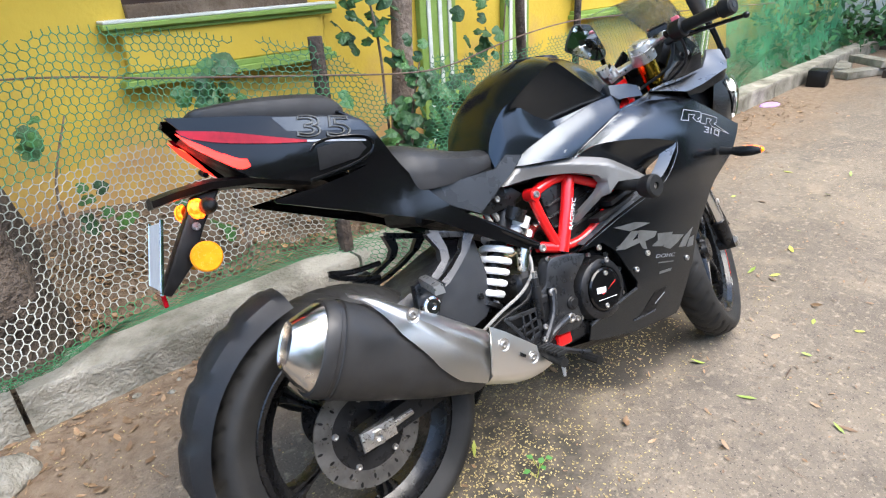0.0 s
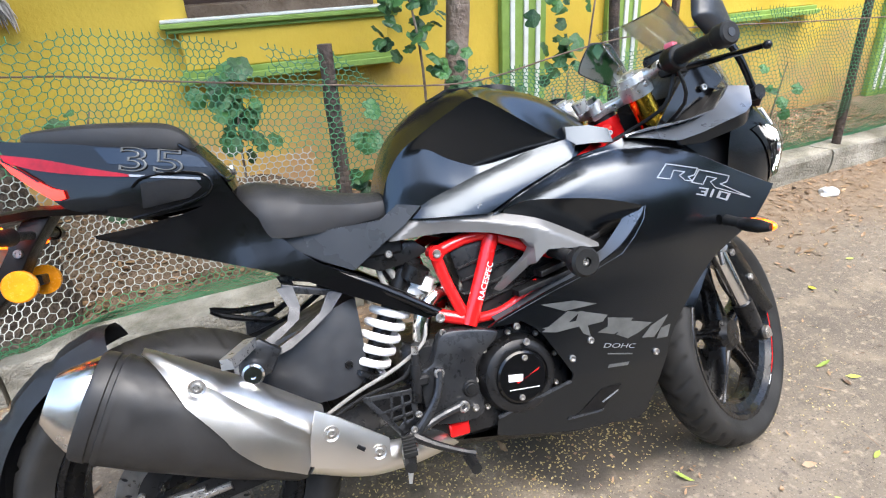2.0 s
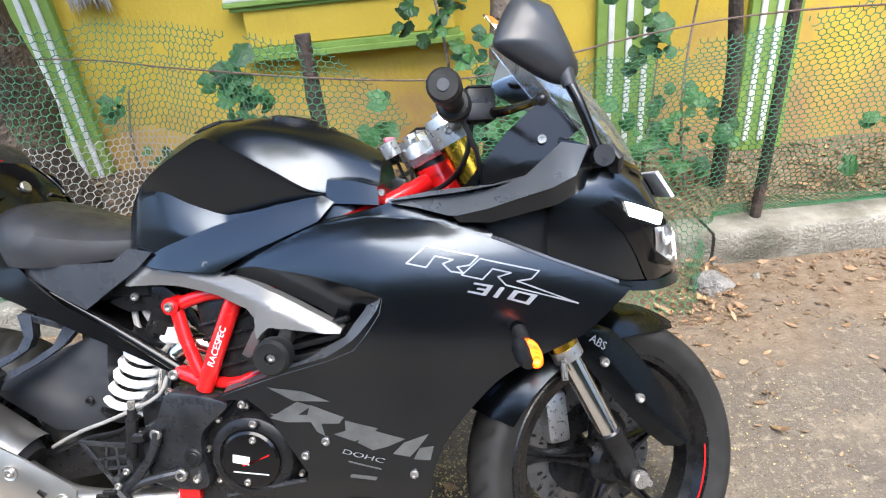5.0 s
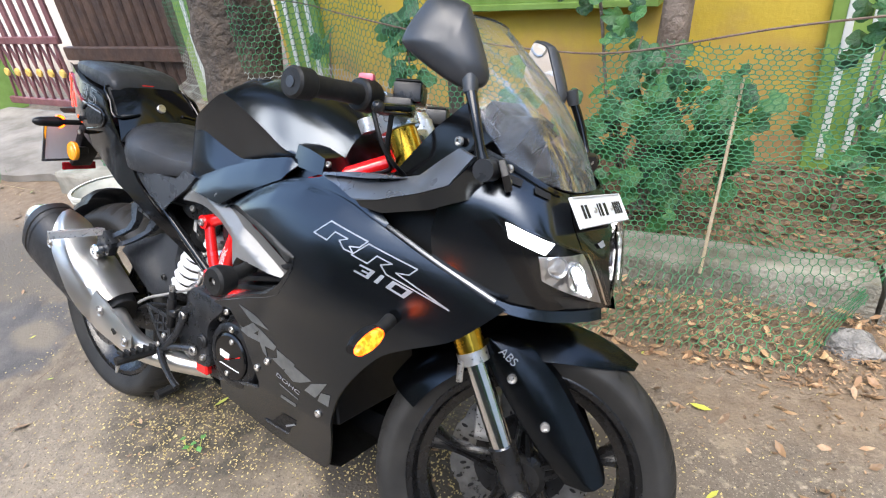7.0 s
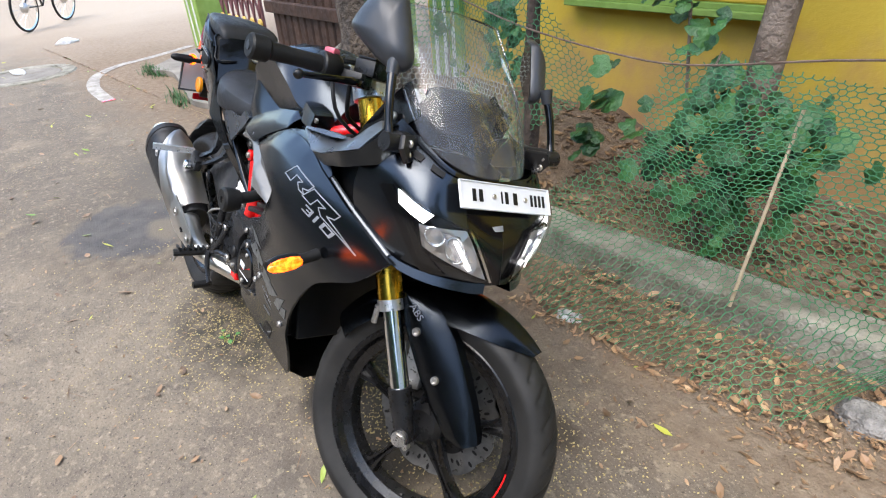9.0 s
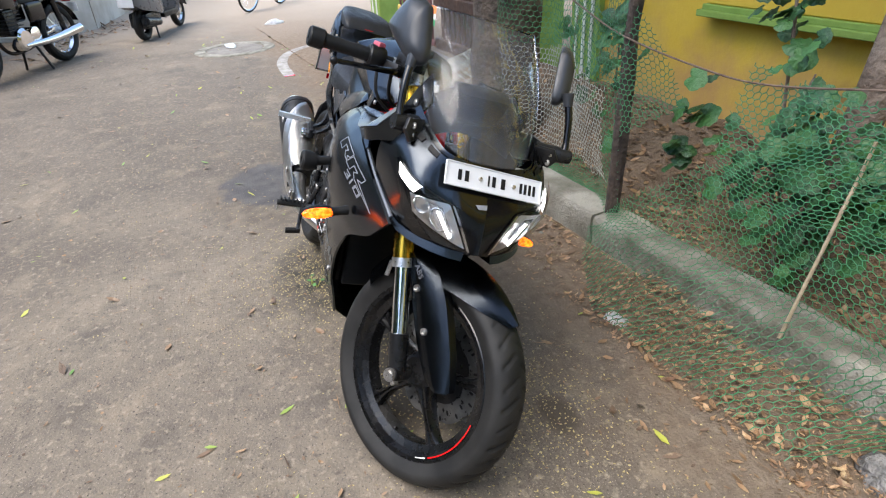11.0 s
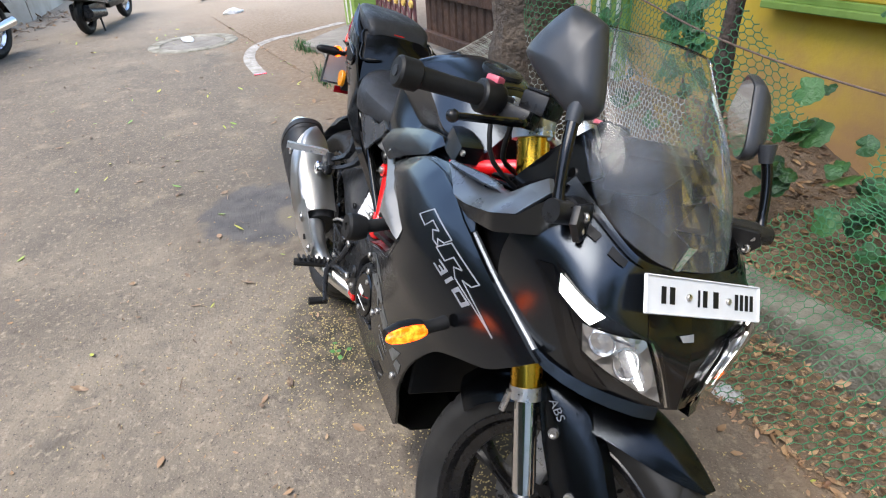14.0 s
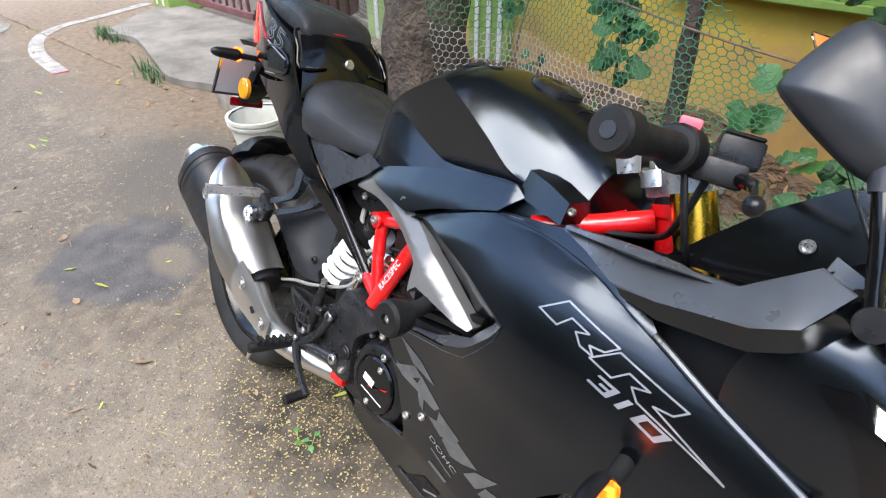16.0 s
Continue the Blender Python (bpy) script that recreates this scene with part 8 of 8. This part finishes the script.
for s in (-1, 1):
    c = WIDE
    q = lambda x, y, z: (x, s * y + c, z)
    far = 0.0 if s < 0 else 0.028
    mir = part("mirror", joined(tube([q(1.3, 0.15, 0.9), q(1.318, 0.178 + far, 0.902)], 0.019, 16, 1), moved(slab([(-0.028, -0.02), (0.02, -0.026), (0.034, 0.0), (0.02, 0.022), (-0.026, 0.02)], -0.006, 0.006, 0.003), Matrix.Translation(q(1.333, 0.158, 0.897)) @ Matrix.Rotation(radians(s * 60), 4, "Z") @ Matrix.Rotation(radians(20), 4, "X"))), "castblack", bike, "black wing mirror on a cranked arm")
    part("arm", tube([q(1.318, 0.19 + far, 0.9), q(1.308, 0.193 + far, 0.93), q(1.29, 0.19 + far, 0.98), q(1.272, 0.182 + far, 1.02)], [0.012, 0.0075, 0.0085, 0.009], 12, 4), "gloss", mir)
    part("arm_joint", tube([q(1.318, 0.17 + far, 0.9), q(1.322, 0.205 + far, 0.902)], 0.0165, 16, 1), "castblack", mir)
    part("head_joint", tube([q(1.276, 0.184 + far, 1.008), q(1.268, 0.178 + far, 1.036)], [0.0105, 0.0145], 14, 1), "greyplastic", mir)
    for z in (0.905, 0.885):
        part("arm_bolt", bolt(q(1.343, 0.163 if s < 0 else 0.17, z), 0.007, 0.005), "bolt", mir)
    # head: kite-shaped shell, folded so that its glass looks in and back
    outline = [(-0.128, 0.052), (-0.114, 0.08), (-0.094, 0.108), (-0.078, 0.114), (-0.04, 0.104), (-0.028, 0.09), (0.002, 0.018), (0.004, -0.004), (-0.008, -0.016), (-0.03, -0.018), (-0.064, -0.004), (-0.124, 0.034)]
    o = smooth([(p[0], p[1], 0) for p in outline], 3, True)
    cxx, czz = sum(p.x for p in o) / len(o), sum(p.y for p in o) / len(o)
    secs = []
    for depth, k in ((0.0, 0.97), (0.004, 1.0), (0.014, 0.985), (0.02, 0.93), (0.029, 0.76), (0.036, 0.5), (0.038, 0.2)):
        secs.append([((p.x - cxx) * k + cxx + 0.012 * (1 - k), -depth, (p.y - czz) * k + czz - 0.01 * (1 - k)) for p in o])
    HM = Matrix.Translation((1.281, -0.14, 1.03) if s < 0 else (1.255, 0.189, 1.016)) @ Matrix.Diagonal((1, -s, 1, 1)) @ Matrix.Rotation(radians(27 if s < 0 else 33), 4, "Z") @ Matrix.Rotation(radians(-9), 4, "X")
    head = part("mirror_head", moved(loft(secs), HM), "greyplastic", mir, "kite-shaped black mirror housing", 50)
    g = bmesh.new()
    g.faces.new([g.verts.new(((p.x - cxx) * 0.93 + cxx, 0.0015, (p.y - czz) * 0.93 + czz)) for p in o])
    part("mirror_glass", moved(g, HM), "mirror", mir)

for s in (-1, 1):
    fi = part("front_indicator", tube([(1.185, s * 0.205, 0.638), (1.19, s * 0.235, 0.632), (1.192, s * 0.248, 0.63)], [0.012, 0.0105, 0.013], 14, 2), "rubber", bike, "slim front indicator on a rubber stalk")
    part("indicator_lens", moved(tube([(1.196, -0.246, 0.63), (1.2, -0.262, 0.628), (1.204, -0.285, 0.625), (1.208, -0.306, 0.622), (1.209, -0.314, 0.62)], [0.009, 0.0125, 0.013, 0.009, 0.002], 16, 3), Matrix.Diagonal((1, -s, 1, 1))), "amber", fi, "lit amber indicator lens")
    part("indicator_back", moved(tube([(1.184, -0.244, 0.63), (1.187, -0.262, 0.628), (1.191, -0.288, 0.625), (1.197, -0.312, 0.622)], [0.01, 0.0142, 0.0142, 0.008], 16, 3), Matrix.Diagonal((1, -s, 1, 1))), "plastic", fi)

# ---- decals and fasteners on the fairing ----
for x, z in ((0.688, 0.499), (0.843, 0.437), (0.996, 0.377), (0.705, 0.462), (0.8, 0.405)):
    both("fairing_bolt", lambda s: bolt((x, -side_width(x, z) - 0.0005 if s < 0 else side_width(x, z) - 0.004, z), 0.0075, 0.005), "bolt", bike)


# outlined leaning mark, its tail drawn out to a point, and three small digits below
MARKS = [[(1.0158, 0.7543), (1.0473, 0.7788), (1.1268, 0.7586), (1.1135, 0.7463), (1.0943, 0.7446), (1.1035, 0.7347), (1.0843, 0.7385), (1.0724, 0.7508), (1.0883, 0.7562), (1.0609, 0.7631), (1.0465, 0.7469)],
         [(1.1005, 0.7319), (1.1297, 0.755), (1.2197, 0.7295), (1.2074, 0.7179), (1.185, 0.7166), (1.2792, 0.6733), (1.1678, 0.7114), (1.1564, 0.7251), (1.1762, 0.73), (1.1482, 0.7383), (1.1322, 0.7231)]]
for mark in MARKS:
    for a, b in zip(mark, mark[1:] + mark[:1]):
        v = Vector((b[0] - a[0], b[1] - a[1])).normalized()
        n = Vector((-v.y, v.x)) * 0.0011
        pa, pb = Vector(a) - v * 0.0008, Vector(b) + v * 0.0008
        both("outline_stroke", lambda s: shell([tuple(pa - n), tuple(pb - n), tuple(pb + n), tuple(pa + n)], side_width, s, 0.0006, 0.03, 0.0012), "decal", bike)
DIGITS = (([(1.1076, 0.7049), (1.1199, 0.7194), (1.1516, 0.7115), (1.1391, 0.6958)], ((0, 0.82, 0.9, 1), (0.3, 0.41, 0.9, 0.59), (0, 0, 0.9, 0.18), (0.68, 0.18, 0.9, 0.41), (0.68, 0.59, 0.9, 0.82))),
          ([(1.1456, 0.6948), (1.1581, 0.7095), (1.1672, 0.707), (1.1546, 0.6912)], ((0.1, 0, 0.85, 1),)),
          ([(1.168, 0.6892), (1.1804, 0.7029), (1.2209, 0.6901), (1.2054, 0.6755)], ((0, 0.82, 0.9, 1), (0, 0, 0.9, 0.18), (0, 0.18, 0.2, 0.82), (0.7, 0.18, 0.9, 0.82))))
for quad, bars in DIGITS:
    ll, lt, rt, rl = (Vector(p) for p in quad)
    for u0, v0, u1, v1 in bars:
        bar = [tuple(ll.lerp(lt, v).lerp(rl.lerp(rt, v), u)) for u, v in ((u0, v0), (u0, v1), (u1, v1), (u1, v0))]
        both("digit_bar", lambda s: shell(bar, side_width, s, 0.0006, 0.03, 0.0012), "decal", bike)
# big brushed grey sweep low on the fairing
for stroke in ([(0.7437, 0.5345), (0.8137, 0.5309), (0.8611, 0.5152), (0.7924, 0.5117)],
               [(0.7404, 0.4757), (0.7988, 0.5109), (0.8243, 0.5039), (0.7727, 0.4688)],
               [(0.7414, 0.4838), (0.837, 0.4869), (0.8747, 0.4767), (0.775, 0.4696)],
               [(0.8223, 0.5065), (0.8831, 0.4862), (0.8723, 0.4735), (0.839, 0.4712), (0.8437, 0.4466), (0.8288, 0.4548), (0.8138, 0.4842)],
               [(0.8838, 0.4801), (0.9413, 0.4675), (0.927, 0.453), (0.8969, 0.4397), (0.8596, 0.4515), (0.8825, 0.46)],
               [(0.9242, 0.4655), (0.9868, 0.4474), (0.9535, 0.4314), (0.9278, 0.4236), (0.9013, 0.4377)],
               [(0.9842, 0.4405), (1.0288, 0.4577), (1.0051, 0.4267), (0.9916, 0.412), (0.9623, 0.4175)],
               [(1.01, 0.4295), (1.0344, 0.4333), (1.0263, 0.4051), (0.9974, 0.4071)]):
    both("brushed_stroke", lambda s: shell(stroke, side_width, s, 0.0006, 0.03, 0.0012), "decal_dark", bike)
lettering("DOHC", 0.019, Matrix.Translation((0.906, 0, 0.4065)) @ Matrix.Rotation(radians(13), 4, "Y") @ Matrix.Rotation(radians(90), 4, "X") @ Matrix.Diagonal((1.35, 0.75, 1, 1)), "decal", bike, "fairing_lettering", "small silver lettering on the fairing", 0.2, side_width)
part("small_print", shell([(0.88, 0.397), (0.938, 0.384), (0.938, 0.387), (0.88, 0.4)], side_width, -1, 0.0006, 0.03, 0.0012), "decal_dark", bike)
part("small_print", shell([(0.878, 0.366), (0.926, 0.362), (0.93, 0.369), (0.882, 0.373)], side_width, -1, 0.0006, 0.03, 0.0012), "decal_dark", bike)
both("belly_vent", lambda s: shell([(0.785, 0.262), (0.815, 0.27), (0.868, 0.318), (0.915, 0.318), (0.9, 0.3), (0.868, 0.262)], side_width, s, 0.001, 0.03, 0.0012), "ink", bike)
both("vent_blade", lambda s: shell([(0.785, 0.26), (0.868, 0.26), (0.873, 0.265), (0.79, 0.265)], side_width, s, 0.004, 0.03, 0.003), "bluegrey", bike)
both("vent_sticker", lambda s: shell([(0.868, 0.285), (0.905, 0.306), (0.907, 0.303), (0.87, 0.281)], side_width, s, 0.0006, 0.03, 0.0022), "decal", bike)
both("fairing_lip", lambda s: shell([(0.628, 0.306), (0.795, 0.352), (0.793, 0.357), (0.627, 0.312)], side_width, s, 0.006, 0.03, 0.003), "bluegrey", bike)


# ---- parked vehicles across the road ----
def simple_wheel(parent, x, z, r, tyre_r, spokes, y=0.0):
    w = part("wheel", moved(lathe([(-0.05, 0), (-0.05, 0.03), (-0.02, 0.07), (0.02, 0.07), (0.05, 0.03), (0.05, 0)], 20), Matrix.Translation((x, y, z))), "bolt", parent)
    ring = [(tyre_r * math.cos(t), r - tyre_r + tyre_r * math.sin(t)) for t in np.linspace(0, 2 * math.pi, 10, endpoint=False)]
    part("tyre", moved(lathe(ring, 40, closed=True), Matrix.Translation((x, y, z))), "rubber", w)
    part("rim", moved(lathe([(-tyre_r * 0.6, r - 2 * tyre_r + 0.005), (0, r - 2 * tyre_r - 0.012), (tyre_r * 0.6, r - 2 * tyre_r + 0.005), (0, r - 2 * tyre_r + 0.004)], 40, closed=True), Matrix.Translation((x, y, z))), "chrome", w)
    if spokes:
        bm = bmesh.new()
        for i in range(spokes):
            a = 2 * math.pi * i / spokes
            bm = joined(bm, tube([(x + 0.04 * math.cos(a + 0.6), y + 0.03 * (-1) ** i, z + 0.04 * math.sin(a + 0.6)), (x + (r - 2 * tyre_r) * math.cos(a), y, z + (r - 2 * tyre_r) * math.sin(a))], 0.0022, 4, 1))
        part("spokes", bm, "chrome", w)
    return w


def roadster():
    b = thing("roadster_motorcycle", "old black roadster motorcycle with chrome engine covers, on its centre stand", "motorcycle", group="vehicles parked across the road")
    simple_wheel(b, 0, 0.32, 0.32, 0.05, 24)
    simple_wheel(b, 1.32, 0.32, 0.32, 0.045, 24)
    for nm, x in (("rear_mudguard", 0), ("front_mudguard", 1.32)):
        fb = loft([[(x + 0.36 * math.cos(t), y, 0.32 + (0.36 - 8 * y * y) * math.sin(t)) for y in (-0.065, -0.03, 0, 0.03, 0.065)] for t in (np.linspace(0.2, 2.9, 14) if x == 0 else np.linspace(0.5, 2.7, 12))], cap=False, closed=False)
        bmesh.ops.solidify(fb, geom=fb.faces[:], thickness=0.004)
        part(nm, fb, "gloss", b)
    for s in (-1, 1):
        part("fork_leg", tube([(1.32, s * 0.085, 0.32), (1.2, s * 0.085, 0.62), (1.07, s * 0.085, 0.95)], [0.028, 0.026, 0.022], 12, 2), "greypaint" if s else "gloss", b)
        part("rear_shock", tube([(0.02, s * 0.11, 0.34), (0.1, s * 0.12, 0.7)], 0.03, 12, 1), "gloss", b)
        part("side_box", moved(block((-0.13, -0.03, -0.1), (0.13, 0.03, 0.1), 0.04, 3), Matrix.Translation((0.42, s * 0.12, 0.6))), "gloss", b)
        part("silencer", tube([(0.75, s * 0.13, 0.3), (0.3, s * 0.15, 0.3), (-0.2, s * 0.15, 0.34)], [0.022, 0.045, 0.05], 16, 3), "chrome", b)
    part("engine_cover", moved(lathe([(-0.02, 0), (-0.02, 0.09), (0, 0.115), (0.25, 0.115), (0.27, 0.09), (0.27, 0)], 28), Matrix.Translation((0.72, -0.125, 0.36))), "chrome", b, "polished engine covers")
    part("gearbox_cover", moved(lathe([(-0.02, 0), (-0.02, 0.06), (0, 0.08), (0.25, 0.08), (0.27, 0)], 28), Matrix.Translation((0.53, -0.125, 0.38))), "chrome", b)
    part("barrel", block((0.68, -0.08, 0.42), (0.84, 0.08, 0.66), 0.02, 2), "castblack", b)
    for k in range(6):
        part("cooling_fin", block((0.64, -0.11, 0.46 + 0.035 * k), (0.88, 0.11, 0.468 + 0.035 * k), 0.002), "castblack", b)
    part("fuel_tank", cushion([(0.5, 0.05, 0.7, 0.8), (0.6, 0.11, 0.69, 0.88), (0.8, 0.15, 0.68, 0.92), (0.95, 0.14, 0.7, 0.91), (1.03, 0.08, 0.74, 0.86)]), "gloss", b, "gloss black tank with a chrome panel")
    part("seat", cushion([(-0.2, 0.08, 0.76, 0.82), (-0.1, 0.13, 0.74, 0.84), (0.2, 0.14, 0.72, 0.82), (0.45, 0.12, 0.7, 0.8), (0.55, 0.08, 0.7, 0.78)]), "seat", b)
    part("headlamp", moved(lathe([(-0.1, 0.0), (-0.09, 0.06), (0.0, 0.095), (0.05, 0.1), (0.055, 0.09), (0.06, 0)], 24), Matrix.Translation((1.14, 0, 0.88)) @ Matrix.Rotation(radians(-90), 4, "Z")), "chrome", b)
    part("handlebar", tube([(0.98, -0.36, 1.02), (1.03, -0.2, 1.06), (1.05, 0, 0.98), (1.03, 0.2, 1.06), (0.98, 0.36, 1.02)], 0.012, 10), "chrome", b)
    part("frame_rail", joined(tube([(1.07, 0, 0.92), (1.0, 0, 0.5), (0.85, 0, 0.25), (0.5, 0, 0.25), (0.0, 0.0, 0.33)], 0.02, 10), tube([(1.07, 0, 0.88), (0.5, 0, 0.7), (0.1, 0, 0.7)], 0.018, 10)), "gloss", b)
    part("centre_stand", joined(tube([(0.55, -0.08, 0.28), (0.5, -0.16, 0.004)], 0.014, 8, 1), tube([(0.55, 0.08, 0.28), (0.5, 0.16, 0.004)], 0.014, 8, 1)), "castblack", b)
    part("tail_lamp", block((-0.37, -0.05, 0.62), (-0.31, 0.05, 0.7), 0.012), "redlens", b)
    part("rear_plate", block((-0.38, -0.09, 0.5), (-0.374, 0.09, 0.6), 0.002), "plate", b)
    return b


def scooter():
    b = thing("scooter", "dark grey scooter parked by the street wall", "scooter", group="vehicles parked across the road")
    simple_wheel(b, 0, 0.22, 0.22, 0.05, 0)
    simple_wheel(b, 1.22, 0.22, 0.22, 0.045, 0)
    part("rear_body", cushion([(-0.32, 0.06, 0.5, 0.68), (-0.2, 0.14, 0.42, 0.74), (0.1, 0.17, 0.36, 0.74), (0.38, 0.15, 0.3, 0.68), (0.5, 0.12, 0.26, 0.5)]), "greypaint", b)
    part("seat", cushion([(-0.28, 0.08, 0.72, 0.78), (-0.1, 0.14, 0.72, 0.82), (0.25, 0.14, 0.7, 0.8), (0.42, 0.1, 0.68, 0.76)]), "seat", b)
    part("floor_board", block((0.4, -0.15, 0.24), (0.9, 0.15, 0.32), 0.02, 2), "plastic", b)
    part("leg_shield", loft([[(x, -w, z), (x + 0.05, 0, z), (x, w, z), (x - 0.05, w * 0.8, z), (x - 0.05, -w * 0.8, z)] for x, z, w in ((0.95, 0.26, 0.14), (0.97, 0.5, 0.19), (0.93, 0.75, 0.18), (0.88, 0.92, 0.13))]), "greypaint", b)
    part("front_mudguard", loft([[(1.22 + 0.27 * math.cos(t), y, 0.22 + 0.27 * math.sin(t) - 4 * y * y) for y in (-0.07, 0, 0.07)] for t in np.linspace(0.3, 2.7, 9)], cap=False, closed=False), "greypaint", b)
    part("headset", block((0.83, -0.12, 0.93), (0.98, 0.12, 1.05), 0.04, 3), "greypaint", b)
    part("handlebar", tube([(0.85, -0.33, 1.02), (0.9, 0, 1.0), (0.85, 0.33, 1.02)], 0.014, 10), "rubber", b)
    part("fork_leg", tube([(1.22, 0.06, 0.22), (1.1, 0.06, 0.5), (0.98, 0, 0.8)], 0.025, 10), "castblack", b)
    part("engine", block((-0.12, -0.13, 0.16), (0.35, 0.12, 0.36), 0.04, 2), "castblack", b)
    part("silencer", tube([(0.2, -0.14, 0.22), (-0.25, -0.16, 0.28)], [0.05, 0.055], 14, 1), "castblack", b)
    part("rear_plate", block((-0.365, -0.1, 0.46), (-0.36, 0.1, 0.58), 0.002), "plate", b)
    part("tail_lamp", block((-0.345, -0.09, 0.6), (-0.31, 0.09, 0.66), 0.01), "redlens", b)
    for s in (-1, 1):
        part("stand_leg", tube([(0.2, 0.08 * s, 0.2), (0.16, 0.12 * s, 0.004)], 0.012, 8, 1), "castblack", b)
    return b


def bicycle():
    b = thing("bicycle", "old bicycle with thin tyres leaning at the roadside", "bicycle", group="vehicles parked across the road")
    simple_wheel(b, 0, 0.33, 0.33, 0.018, 28)
    simple_wheel(b, 1.05, 0.33, 0.33, 0.018, 28)
    part("frame_tubes", joined(tube([(0, 0, 0.33), (0.45, 0, 0.3), (0.3, 0, 0.82)], 0.015, 8, 1), tube([(0.33, 0, 0.75), (0.85, 0, 0.78), (0.45, 0, 0.3)], 0.016, 8, 1), tube([(1.05, 0, 0.33), (0.88, 0, 0.72), (0.84, 0, 0.95)], 0.014, 8, 2), tube([(0, 0, 0.33), (0.33, 0, 0.72)], 0.01, 8, 1)), "gloss", b)
    part("saddle", cushion([(0.15, 0.09, 0.84, 0.9), (0.3, 0.07, 0.84, 0.89), (0.42, 0.02, 0.85, 0.88)]), "seat", b)
    part("handlebar", tube([(0.7, -0.25, 0.98), (0.85, 0, 1.0), (0.7, 0.25, 0.98)], 0.011, 8), "chrome", b)
    return b


def stand_at(ob, rear_x, rear_y, front_x, front_y, lean=0):
    ob.matrix_world = Matrix.Translation((rear_x, rear_y, 0)) @ Matrix.Rotation(math.atan2(front_y - rear_y, front_x - rear_x), 4, "Z") @ Matrix.Rotation(radians(lean), 4, "X")
    return ob


old = stand_at(roadster(), -5.83, -2.33, -4.62, -2.8)
moped = stand_at(scooter(), -6.78, -1.55, -7.9, -1.2, 4)
copy_thing(moped, Matrix.Translation((-4.3, -3.15, 0)) @ Matrix.Rotation(radians(-20), 4, "Z"))
stand_at(bicycle(), -8.8, -0.1, -9.6, 0.45, 8)
tagged(part("street_sign", block((-0.25, -0.02, 0.9), (0.25, 0.0, 1.25), 0.004), "ochre", m=Matrix.Translation((-5.2, -3.88, 0)) @ Matrix.Rotation(radians(-23.3), 4, "Z")), "small ochre panel on the street wall", "sign")
